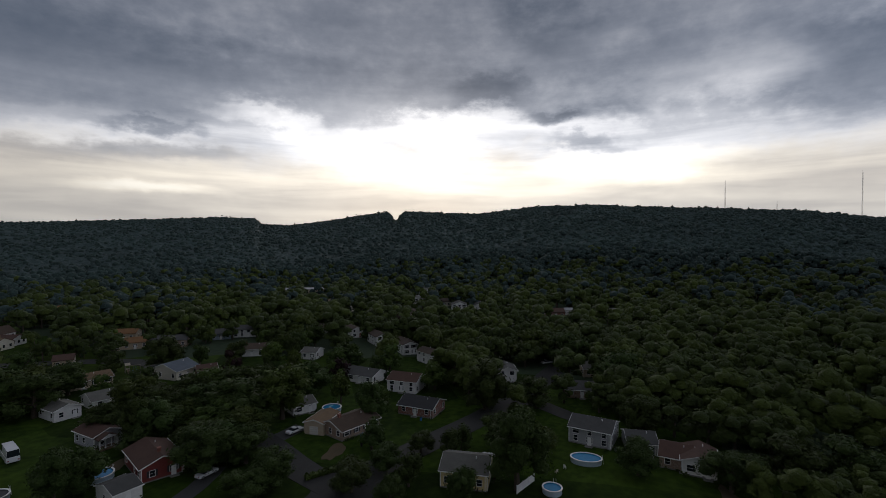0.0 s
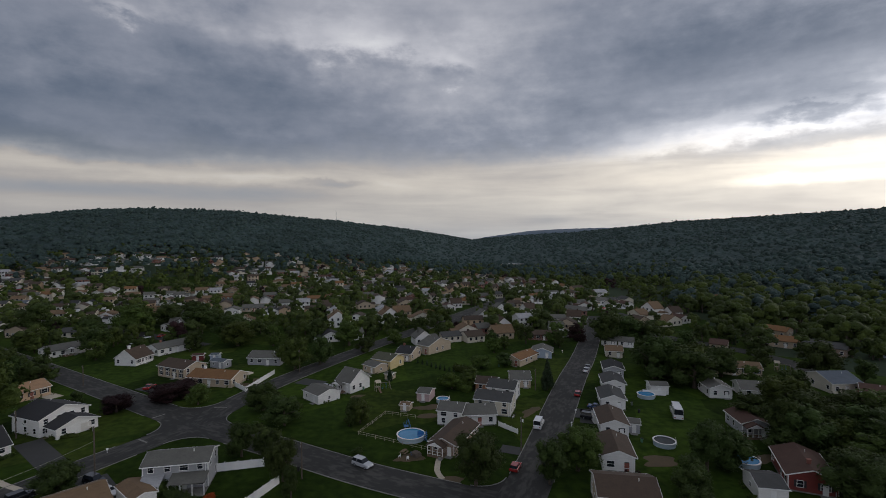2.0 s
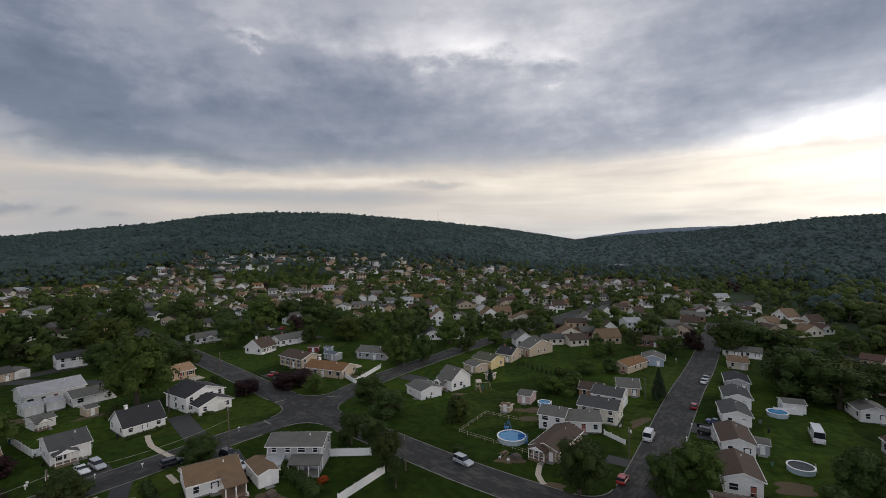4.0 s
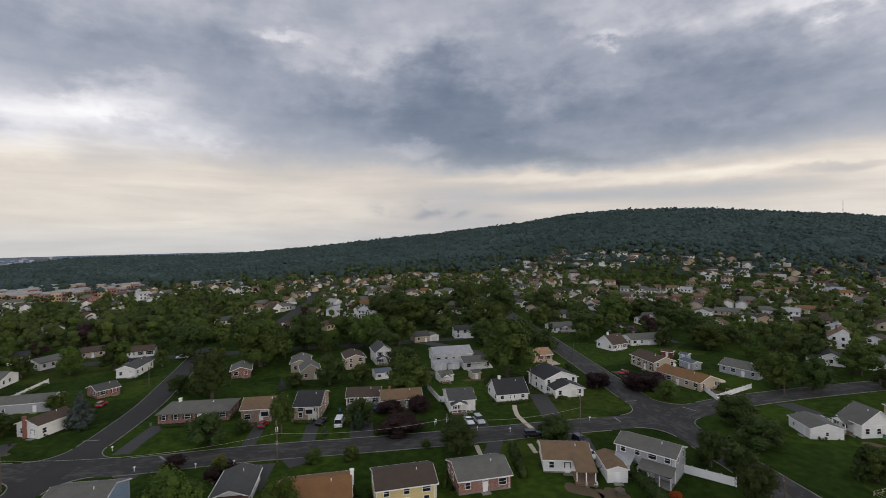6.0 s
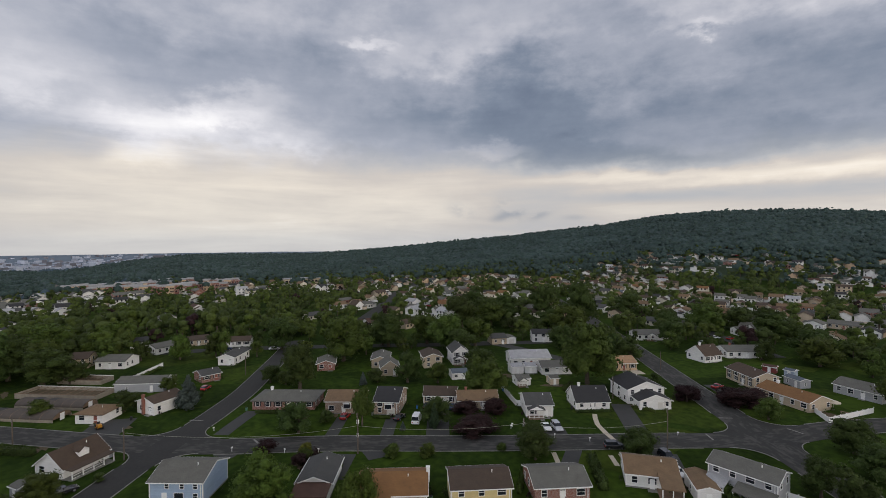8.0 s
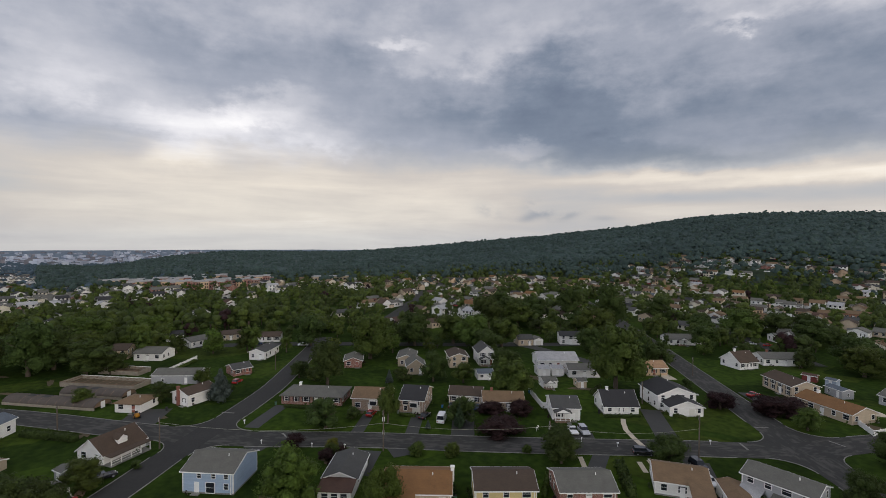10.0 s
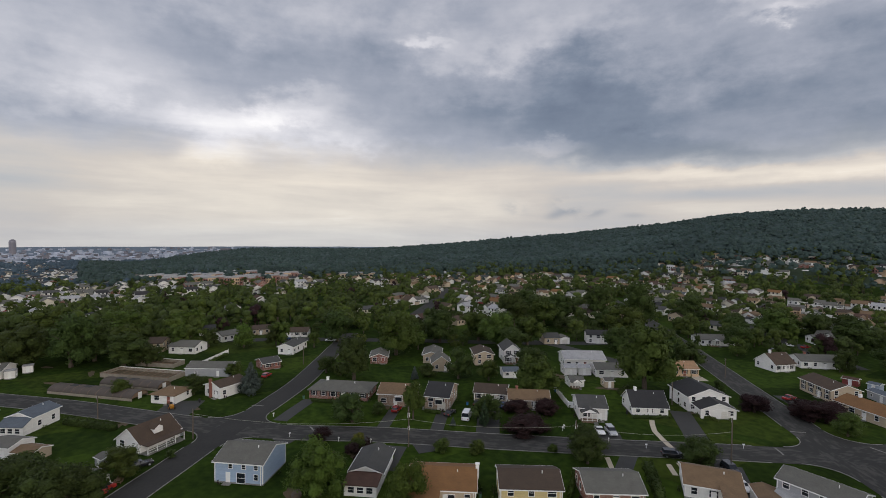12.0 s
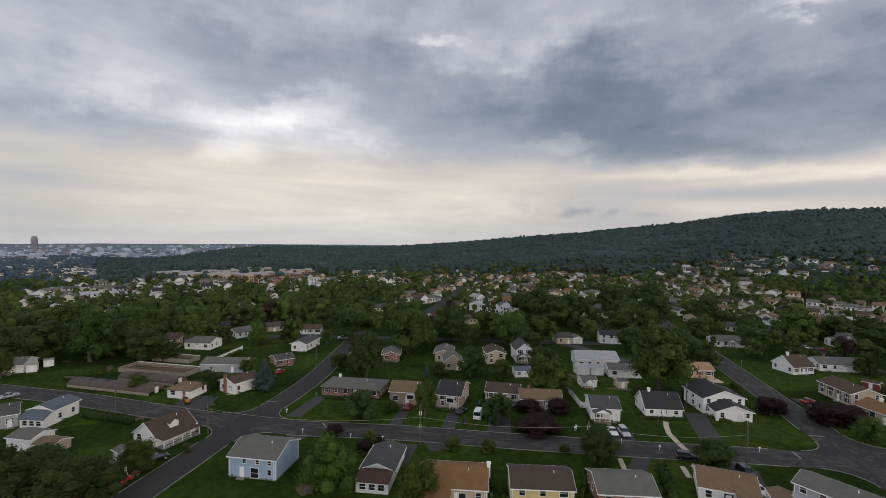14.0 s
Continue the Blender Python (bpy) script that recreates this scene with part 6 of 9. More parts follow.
# between the two long streets
house(-45.2, 151.6, -29, 5.6, 8.7, 4.2, "white", "gray", "x", steep=1, porch=1, label='white gabled house with grey roof and porch')
house(-52.1, 141.3, -38, 8.6, 7.6, 2.6, "white", "gray", "x", kind='garage', label='detached garage with grey roof and white gable')
house(-39.7, 179.4, -24, 8.5, 8.6, 3.8, "yellow", "olive", "x", label='pale yellow house with grey-olive roof')
house(-43.0, 172.2, -37, 6.9, 6.0, 2.5, "tan", "gray", "x", kind='garage', label='low tan garage with grey roof')
house(-34.0, 192.1, -14, 4.3, 10.3, 3.4, "tan", "black", "x", label='tan house with black roof and chimney', chimney=1)
house(-24.9, 204.8, -36, 6.2, 15.3, 4.4, "tan", "gray", "x", label='tan gabled house with grey roof')
house(-8.9, 113.8, -19, 5.5, 17.3, 3.0, "brickbrown", "dbrown", "y", porch=1, label='brick house with brown roof and white gable')
house(-10.5, 127.2, -10, 5.0, 6.3, 4.8, "white", "gray", "x", label='white two-storey house with grey roof')
house(-4.0, 128.7, 11, 8.8, 8.0, 3.4, "white", "gray", "x", label='white house with grey shingle roof')
house(0.9, 136.5, -13, 10.2, 8.0, 5.0, "cream", "dgray", "x", label='cream two-storey house with dark grey roof')
house(3.5, 147.3, -15, 8.3, 8.0, 5.0, "white", "dgray", "x", label='white two-storey house with dark roof')
house(-1.6, 155.7, -8, 3.9, 7.0, 3.0, "orange", "brown", "x", label='low house with orange-brown side wall')
house(9.1, 162.2, 3, 6.0, 9.0, 3.0, "tan", "gray", "x", label='house with grey roof beside the street')
house(11.5, 190.0, -33, 4.9, 15.3, 3.0, "tan", "orange", "y", label='tan house with orange-brown roof')
house(20.7, 201.1, -7, 7.7, 9.0, 3.0, "bluegray", "gray", "y", label='grey-blue house with white gable trim')
house(24.4, 234.1, 1, 14.7, 8.0, 3.0, "brickred", "dbrown", "x", label='long brick house with brown roof')
house(33.2, 256.4, 2, 7.4, 8.0, 3.4, "white", "gray", "x", label='white house with grey roof')
house(36.6, 275.1, 1, 8.2, 8.0, 4.4, "white", "gray", "x", label='white two-storey house with grey roof')
house(51.5, 314.6, -23, 7.7, 8.0, 3.4, "cream", "gray", "x", label='cream house with grey roof')
house(-20.2, 144.5, -11, 4.0, 5.5, 2.4, "pink", "gray", "x", kind='shed', label='pink and white garden shed with double doors')
# row along the far side of the long street
house(24.1, 89.6, -3, 10.4, 9.0, 5.0, "tan", "dbrown", "x", label='tan two-storey house with brown roof and black shutters')
house(27.0, 108.4, -5, 6.1, 11.0, 3.8, "white", "dbrown", "y", label='white gabled house with brown roof')
house(30.6, 126.6, -4, 6.5, 11.0, 3.4, "white", "dbrown", "y", label='white gabled house with brown roof')
house(34.9, 144.9, -5, 6.4, 10.0, 3.4, "white", "dgray", "y", label='white gabled house with dark grey roof')
house(38.9, 159.9, -6, 5.9, 10.0, 3.4, "white", "dgray", "y", label='white gabled house with grey-blue roof')
house(43.2, 177.2, -8, 6.0, 10.0, 3.2, "gray", "black", "y", label='grey house with black roof')
house(50.1, 204.2, -10, 6.0, 8.0, 3.0, "cream", "tanr", "x", label='cream house with pale roof')
house(53.0, 223.7, -15, 4.8, 7.0, 3.0, "white", "gray", "x", label='small white house with grey roof')
house(60.0, 222.4, -15, 4.8, 7.0, 3.0, "white", "gray", "x", label='small white house with grey roof')
house(63.3, 103.9, -17, 8.1, 13.0, 3.6, "red", "rust", "y", chimney=1, label='dark red house with rust-brown gable roof')
house(52.7, 97.7, -5, 5.1, 7.0, 2.5, "white", "dgray", "x", kind='garage', label='white garage with dark roof')
house(65.1, 129.1, -1, 4.7, 9.0, 3.6, "gray", "rust", "y", porch=1, label='house with red-brown roof and white porch')
house(69.6, 157.6, -1, 3.8, 9.0, 3.4, "white", "gray", "y", label='small white gabled house')
house(80.5, 157.9, -9, 7.7, 9.0, 3.0, "white", "gray", "x", label='white house with grey roof')
house(86.6, 183.2, -11, 17.2, 8.0, 3.0, "tan", "tanr", "x", label='long low tan building with tan roof')
house(98.3, 218.9, -30, 4.7, 8.0, 3.4, "tan", "rust", "x", label='house with red-brown roof')
house(110.0, 167.3, 8, 9.8, 12.0, 4.0, "cream", "bluegray", "x", label='cream workshop with blue-grey roof', kind='workshop')
house(147.2, 169.2, -52, 11.0, 9.0, 3.4, "white", "dbrown", "x", label='white ranch house with brown roof', chimney=1)
house(115.3, 157.3, -28, 5.0, 8.0, 3.2, "brickred", "rust", "x", label='house with red-brown roof')
# east side
house(90.7, 41.2, -75, 9.6, 9.0, 4.2, "yellow", "gray", "x", label='pale yellow house with grey roof behind a tree')
house(123.5, 21.3, -93, 10.1, 9.0, 4.8, "gray", "dgray", "x", label='grey two-storey house with dark roof and white windows')
house(119.5, 2.5, -91, 5.3, 9.0, 3.0, "brickbrown", "rust", "x", label='house with red-brown roof')
house(118.3, -1.9, -89, 4.3, 9.0, 3.6, "white", "rust", "y", label='white gabled wing with red-brown roof')
house(100.2, 79.4, -12, 12.7, 9.0, 2.8, "brickbrown", "dbrown", "x", label='low house with long dark brown roof', chimney=1)
house(97.4, 86.4, -77, 5.5, 9.0, 3.0, "tan", "tanr", "y", garage=1, kind='garage', label='tan garage with brown roof')
house(104.4, 101.1, -22, 6.9, 7.0, 3.0, "white", "gray", "x", label='white house with grey roof')
house(138.8, 104.2, -90, 14.3, 9.0, 3.0, "white", "dgray", "x", label='white ranch house with dark grey roof')
house(136.8, 84.5, -82, 10.3, 9.0, 4.6, "white", "rust", "x", label='white two-storey house with red-brown roof')
house(120.7, 69.4, -86, 10.8, 9.0, 3.0, "brickred", "black", "x", label='red brick house with black roof and white ridge trim')
house(193.3, 168.5, -22, 6.7, 13.0, 5.2, "white", "brown", "y", label='white gable-ended house with brown roof')
house(199.1, 156.7, -26, 4.8, 13.0, 5.2, "white", "brown", "y", label='white gable-ended house with brown roof')
house(190.9, 134.2, -35, 5.4, 13.0, 5.2, "white", "brown", "y", label='white gable-ended house with brown roof')
house(182.0, 113.3, -38, 5.0, 13.0, 5.2, "white", "brown", "y", label='white gable-ended house with brown roof')
house(170.7, 93.1, -25, 5.6, 13.0, 5.2, "white", "brown", "y", label='white gable-ended house with brown roof')
house(173.8, 205.2, -48, 11.9, 9.0, 4.6, "white", "dgray", "x", label='white two-storey house with dark roof below the woods')
house(163.1, 211.4, -36, 9.2, 9.0, 3.4, "bluegray", "dgray", "x", label='pale grey house with dark roof below the woods')
house(326.7, 192.5, -62, 9.3, 10.0, 4.6, "white", "gray", "y", label='white gabled house among the woods')
house(325.6, 167.6, -62, 9.8, 10.0, 4.2, "cream", "brown", "x", label='cream house among the woods')
house(312.5, 148.9, -62, 10.5, 10.0, 4.6, "white", "gray", "y", label='white gabled house among the woods')
house(319.8, 135.2, -62, 9.3, 10.0, 4.2, "white", "dgray", "y", label='white gabled house among the woods')
house(312.8, 79.6, -62, 11.4, 10.0, 3.8, "brickred", "rust", "x", label='red brick house among the woods')
house(328.2, 73.7, -62, 6.5, 8.0, 2.8, "white", "white", "x", kind='garage', label='white garage beside the brick house')
house(339.4, 43.7, -62, 10.9, 9.0, 3.0, "white", "gray", "x", label='white house among the woods')
house(154.7, 142.6, -72, 5.3, 8.0, 3.2, "white", "gray", "x", label='small white house with grey roof')
house(163.8, 59.3, -62, 4.0, 9.0, 4.6, "white", "dgray", "y", label='white gable-ended house with dark roof')
house(183.6, 33.6, -62, 5.4, 9.0, 3.4, "tan", "gray", "x", label='tan house standing among trees')
house(158.2, 31.6, -72, 9.5, 9.0, 3.0, "brickbrown", "dgray", "x", label='low brick house with dark roof')
house(123.2, 10.7, -73, 3.1, 8.0, 3.2, "gray", "dgray", "x", label='grey house hidden among trees')
house(129.4, 228.8, -32, 13.3, 9.0, 3.4, "tan", "orange", "x", label='tan house with orange roof')
house(140.1, 216.6, -44, 15.0, 9.0, 4.0, "brickbrown", "dgray", "x", label='brick row house with dark roof')
house(139.9, 251.5, -48, 11.0, 9.0, 4.0, "tan", "orange", "x", label='tan row house with orange roof')
house(68.7, 188.1, -31, 3.9, 6.0, 2.4, "white", "gray", "x", kind='shed', label='white shed on a lawn')
# trees in the gardens
tree("light", -93.4, 2.8, 11.3, 12.5)
tree("light", -84.0, 17.8, 9.6, 8.3)
tree("leafy", -126.2, 28.7, 10.9, 7.4)
tree("dark", -128.2, 12.5, 8.0, 11.5)
tree("dark", -132.5, 20.0, 3.5, 7.3)
tree("round", -105.6, 30.9, 3.1, 4.9)
tree("round", -102.4, 38.3, 3.3, 4.3)
tree("conifer", -116.8, 45.8, 7.1, 4.0)
tree("red", -110.4, 54.7, 4.2, 13.7)
tree("dark", -91.2, 60.2, 7.2, 8.4)
tree("leafy", -132.2, 108.2, 23.4, 23.7)
tree("leafy", -135.0, 70.1, 13.5, 15.4)
tree("dark", -165.7, 16.7, 15.7, 16.1)
tree("leafy", -196.0, 37.0, 20.2, 21.7)
tree("dark", -83.3, 83.0, 5.6, 7.3)
tree("red", -106.0, 124.5, 5.6, 10.1)
tree("red", -98.4, 134.2, 5.6, 12.4)
tree("red", -95.6, 139.5, 5.5, 11.7)
tree("leafy", -111.1, -36.1, 6.2, 9.5)
tree("dark", -100.2, -50.6, 10.2, 15.3)
tree("dark", -97.5, -42.9, 10.6, 13.2)
tree("dark", -110.6, -52.0, 6.8, 10.6)
tree("dark", -110.6, -61.3, 7.7, 14.1)
tree("dark", -99.5, -39.8, 5.8, 8.0)
tree("dark", -104.8, -47.5, 8.7, 15.7)
tree("dark", -96.7, -39.6, 9.1, 12.9)
tree("leafy", -111.6, -54.4, 6.6, 12.3)
tree("red", -118.1, 4.1, 3.5, 6.4)
tree("dark", -158.1, 52.0, 11.1, 11.5)
tree("spruce", -159.2, -15.8, 10.1, 9.5)
tree("leafy", -196.8, 83.7, 16.9, 18.5)
tree("leafy", -199.3, 98.7, 14.0, 16.5)
tree("yellow", -219.8, 25.1, 5.0, 7.1)
tree("leafy", -153.4, 61.5, 7.1, 9.4)
tree("leafy", -201.0, 151.0, 16.6, 22.4)
tree("spruce", -161.3, 37.1, 4.6, 3.7)
tree("dark", -219.0, 59.8, 14.9, 14.0)
tree("leafy", -241.9, 129.9, 14.3, 20.4)
tree("dark", -162.2, 42.4, 5.0, 8.3)
tree("round", -172.1, 12.7, 4.9, 8.5)
tree("dark", -176.7, 8.0, 6.2, 8.8)
tree("leafy", -179.7, -23.1, 5.6, 6.7)
tree("dark", -162.9, -32.6, 6.3, 12.3)
tree("leafy", -167.5, -53.7, 5.0, 7.4)
tree("dark", -161.0, -24.1, 4.0, 6.0)
tree("dark", -117.8, -28.3, 2.0, 3.9)
tree("dark", -210.7, -98.6, 17.1, 34.5)
tree("dark", -207.3, -82.5, 20.3, 35.9)
tree("dark", -203.6, -64.3, 12.9, 21.1)
tree("leafy", -252.2, -109.2, 18.0, 30.6)
tree("light", -261.2, -54.8, 12.8, 23.1)
tree("leafy", -246.0, -77.6, 16.9, 28.7)
tree("dark", -214.9, -77.8, 15.7, 33.9)
tree("dark", -201.9, -56.1, 8.7, 15.5)
tree("dark", -211.5, -102.5, 10.7, 32.0)
tree("dark", -189.7, 208.7, 11.2, 24.4)
tree("leafy", -185.7, 228.9, 15.5, 29.2)
tree("dark", -181.7, 249.3, 12.8, 30.5)
tree("dark", -177.6, 270.0, 11.4, 28.0)
tree("leafy", -212.6, 79.7, 14.5, 19.7)
tree("dark", -213.8, 61.1, 15.6, 17.6)
tree("dark", -221.2, 131.8, 8.2, 19.1)
tree("dark", -227.7, 15.4, 14.7, 16.9)
tree("leafy", -203.9, 191.5, 9.3, 17.3)
tree("dark", -220.8, 156.7, 12.0, 20.1)
tree("dark", -187.5, 86.1, 11.3, 20.4)
tree("dark", -289.8, 141.0, 15.9, 35.9)
tree("leafy", -260.9, 143.3, 14.2, 25.8)
tree("dark", -258.1, 152.7, 15.0, 29.7)
tree("dark", -177.1, 131.7, 12.0, 13.6)
tree("dark", -231.2, 221.8, 16.1, 23.8)
tree("dark", -167.9, 185.9, 11.3, 15.5)
tree("dark", -242.2, 111.6, 18.8, 26.4)
tree("dark", -252.1, 129.1, 16.8, 28.0)
tree("dark", -256.9, 146.2, 15.4, 25.6)
tree("dark", -119.1, 47.3, 7.6, 9.0)
tree("dark", -94.4, 62.2, 7.2, 11.2)
tree("dark", -158.1, 80.4, 9.8, 24.1)
tree("dark", -85.3, 84.3, 6.0, 8.9)
tree("red", -119.9, 65.6, 4.4, 8.6)
tree("red", -123.5, 58.0, 4.2, 8.8)
tree("dark", -125.8, 219.2, 12.8, 18.8)
tree("dark", -156.8, 240.0, 13.4, 21.3)
tree("leafy", -188.8, 238.9, 14.0, 22.6)
tree("dark", -65.0, 89.4, 4.2, 2.2)
tree("round", -86.7, 132.7, 6.5, 7.8)
tree("dark", -36.9, 126.1, 6.3, 5.5)
tree("dark", -37.2, 120.8, 4.5, 3.8)
tree("dark", -29.8, 103.0, 3.1, 2.9)
tree("round", -63.0, 84.5, 3.1, 3.9)
tree("leafy", -31.0, 266.8, 10.7, 16.6)
tree("dark", -258.4, 175.9, 20.3, 23.2)
tree("dark", -214.2, 168.9, 27.0, 40.5)
tree("leafy", -7.7, 163.5, 5.1, 8.9)
tree("dark", -64.9, 129.6, 9.0, 11.1)
tree("dark", -54.5, 120.0, 7.9, 12.1)
tree("dark", -56.4, 101.9, 8.4, 7.8)
tree("dark", -42.3, 92.3, 9.5, 7.3)
tree("dark", -38.1, 86.5, 6.8, 4.2)
tree("dark", -3.2, 94.6, 12.2, 11.5)
tree("leafy", 18.1, 102.8, 9.9, 11.6)
tree("round", -34.9, 123.4, 6.6, 6.7)
tree("conifer", 17.7, 156.0, 10.4, 6.2)
tree("leafy", -73.2, 171.3, 12.2, 13.8)
tree("dark", -66.4, 178.4, 11.8, 11.8)
tree("leafy", -64.7, 211.1, 11.5, 16.4)
tree("dark", 51.6, 223.3, 14.5, 18.7)
tree("dark", 61.0, 230.5, 12.5, 20.6)
tree("dark", 69.7, 230.2, 10.9, 23.8)
tree("dark", 56.1, 172.1, 16.2, 20.1)
tree("conifer", -35.0, 160.5, 5.0, 2.8)
tree("light", -13.0, 154.4, 5.3, 11.5)
tree("round", -8.2, 157.4, 3.9, 7.8)
tree("dark", 5.2, 183.0, 5.6, 7.7)
tree("round", -4.2, 179.4, 5.6, 8.9)
tree("leafy", 0.8, 204.0, 6.7, 7.6)
tree("dark", -23.9, 226.2, 7.8, 8.4)
tree("dark", 11.5, 96.5, 10.3, 7.7)
tree("dark", 58.0, 187.9, 10.8, 14.6)
tree("dark", 63.4, 178.1, 12.1, 16.4)
tree("leafy", 71.9, 183.5, 10.3, 14.6)
tree("dark", 49.6, 107.5, 9.1, 11.7)
tree("dark", 38.4, 96.3, 7.0, 9.0)
tree("dark", 67.1, 118.1, 12.5, 10.1)
tree("dark", 80.1, 128.2, 10.8, 16.8)
tree("dark", 91.1, 131.0, 10.5, 17.8)
tree("leafy", 98.9, 128.8, 11.6, 20.1)
tree("dark", 98.9, 119.5, 11.9, 17.3)
tree("dark", 72.3, 100.2, 8.4, 13.8)
tree("dark", 73.0, 93.4, 9.0, 14.7)
tree("leafy", 80.7, 95.9, 9.2, 14.0)
tree("dark", 36.2, 88.1, 5.5, 7.1)
tree("dark", 45.2, 105.2, 11.5, 10.5)
tree("leafy", 66.4, 172.2, 14.0, 18.3)
tree("dark", 71.0, 118.1, 11.3, 15.3)
tree("dark", 61.3, 187.8, 11.2, 14.7)
tree("dark", 71.6, 96.0, 9.3, 13.3)
tree("leafy", 76.1, 137.7, 9.9, 11.7)
tree("dark", 89.9, 108.5, 13.0, 20.9)
tree("dark", 88.8, 121.3, 10.2, 20.5)
tree("dark", 91.1, 30.5, 17.7, 15.7)
tree("dark", 130.5, 53.7, 15.9, 16.1)
tree("leafy", 97.2, 100.6, 15.3, 19.0)
tree("dark", 67.1, 92.8, 10.2, 15.6)
tree("dark", 80.2, 37.4, 8.3, 6.8)
tree("dark", 62.6, 75.1, 6.5, 10.9)
tree("dark", 107.9, 77.6, 11.8, 9.9)
tree("leafy", 140.1, 75.5, 9.5, 11.8)
tree("dark", 163.0, 19.6, 14.6, 20.3)
tree("dark", 131.7, 11.6, 10.2, 11.5)
tree("dark", 189.0, 43.8, 14.5, 21.6)
tree("leafy", 191.3, 58.2, 14.0, 19.8)
tree("leafy", 78.7, 137.6, 12.7, 15.7)
tree("dark", 74.1, 87.9, 8.9, 12.8)
tree("dark", 69.6, 74.4, 8.3, 11.3)
tree("leafy", 80.8, 107.1, 9.7, 14.9)
tree("dark", 87.3, 102.5, 10.4, 15.0)
tree("dark", 115.9, 108.8, 10.9, 15.7)
tree("leafy", 104.6, 127.9, 8.5, 14.3)
tree("dark", 112.9, 124.4, 8.8, 16.6)
tree("dark", 75.1, 59.2, 6.8, 10.6)
tree("dark", 86.1, 58.3, 5.8, 9.0)
tree("dark", 96.7, 55.9, 5.3, 8.3)
tree("dark", 108.0, 40.9, 9.2, 11.4)
tree("leafy", 109.5, 31.5, 7.6, 9.9)
tree("dark", 108.8, 9.5, 8.1, 10.8)
tree("dark", 110.1, -7.6, 8.7, 15.0)
tree("dark", 118.2, -18.4, 10.0, 17.8)
tree("dark", 123.6, -28.6, 10.0, 18.8)
tree("dark", 139.0, 40.5, 9.6, 14.3)
tree("leafy", 78.4, 119.4, 8.5, 14.1)
tree("dark", 66.3, 113.8, 6.9, 11.4)
tree("dark", 67.4, 132.5, 8.2, 14.7)
tree("dark", 65.6, 162.6, 12.7, 21.7)
tree("dark", 80.2, 176.6, 10.9, 19.2)
tree("dark", 115.5, 182.7, 13.3, 16.0)
tree("dark", 73.9, 49.4, 6.4, 6.6)
tree("conifer", 204.4, 33.5, 11.7, 3.6)
# vehicles
car("suv", -27.9, 100.1, -28, "silver", "silver sport utility car driving along the street")
car("van", 12.1, 125.8, 75, "white", "white van parked at the kerb")
car("hatch", 26.6, 151.7, 72, "red", "red hatchback parked at the kerb")
car("sedan", 34.2, 178.6, 72, "white", "pale saloon car parked at the kerb")
car("sedan", 35.6, 182.8, 72, "silver", "silver saloon car parked at the kerb")
car("hatch", 5.0, 102.0, 72, "red", "red car parked at the kerb")
car("sedan", 29.7, 140.2, -26, "blue", "dark blue car parked on a driveway")
car("suv", 26.4, 132.4, -20, "black", "black car parked on a driveway")
car("sedan", -104.9, 72.6, -17, "white", "white saloon car on a short driveway")
car("suv", -103.7, 75.1, -15, "silver", "silver grey car on a short driveway")
car("suv", -88.8, 80.8, 65, "black", "black car parked along the street")
car("sedan", -73.7, 84.0, -24, "white", "white car on a driveway beside the house")
car("suv", -79.7, 87.7, -12, "black", "dark car on a driveway beside the house")
car("pickup", -53.9, 149.9, 59, "silver", "silver pickup truck beside the garage")
car("van", -122.8, 43.0, 151, "white", "white van on a driveway")
car("sedan", -132.0, 49.5, 149, "black", "dark green saloon car on a driveway")
car("sedan", -128.6, 55.8, 146, "blue", "blue saloon car on a driveway")
car("hatch", -133.0, 25.5, 145, "red", "dark red car on a driveway")
car("sedan", -126.6, 39.3, 136, "black", "dark car on a driveway")
car("hatch", -176.7, -12.3, 152, "red", "bright red car behind the hedge")
car("sedan", -167.5, -87.4, 134, "silver", "silver car parked at the roadside")
car("sedan", -114.8, -33.3, 122, "black", "black car beside the cape house")
car("sedan", 66.3, 90.6, 1, "white", "white car on a driveway")
car("sedan", 91.8, 90.7, -7, "white", "white car beside the garage")
car("sedan", 100.6, 41.0, -23, "white", "white car parked by the house")
car("motorhome", 50.7, 137.2, 78, "white", "white motorhome on the grass")
car("sedan", -161.8, 199.5, 105, "white", "white saloon car parked beside a house")
car("sedan", -162.7, 220.3, 95, "red", "red saloon car parked beside a house")
car("sedan", -111.5, 144.9, 95, "red", "red car parked under a dark tree")
car("sedan", -237.3, -7.9, 79, "blue", "blue-grey car on the far street")
car("sedan", -228.4, 12.1, 79, "white", "white car on the far street")
house(-110.8, 181.5, 10, 3.2, 3.0, 2.3, "bluegray", "bluegray", "x", kind='shed', label='blue-grey garden shed behind the tan house')
house(-117.5, 180.5, 20, 4.2, 3.0, 2.2, "red", "rust", "x", kind='shed', label='dark red wooden shed behind the tan house')
house(-103.0, 172.0, -15, 6.5, 4.0, 2.5, "gray", "bluegray", "x", kind='shed', label='low grey outbuilding with blue-green roof')
house(28.2, 130.5, 3, 1.7, 3.0, 2.3, "white", "white", "x", kind='trailer', label='small white utility trailer on a driveway')
car("sedan", 23.9, 113.5, -43, "white", "white saloon car parked beside the house")
car("sedan", 40.9, 252.2, 1, "white", "white saloon car parked on a driveway")
car("sedan", 35.9, 237.6, -0, "silver", "silver saloon car parked on a driveway")
car("suv", 74.3, 309.0, -5, "white", "white car parked by a far house")
car("sedan", -167.6, 215.7, 61, "white", "white car parked by a house")
car("suv", -151.0, 207.0, 149, "black", "black car parked by a house")
car("sedan", 190.7, 51.6, -37, "white", "white car parked by a far house")
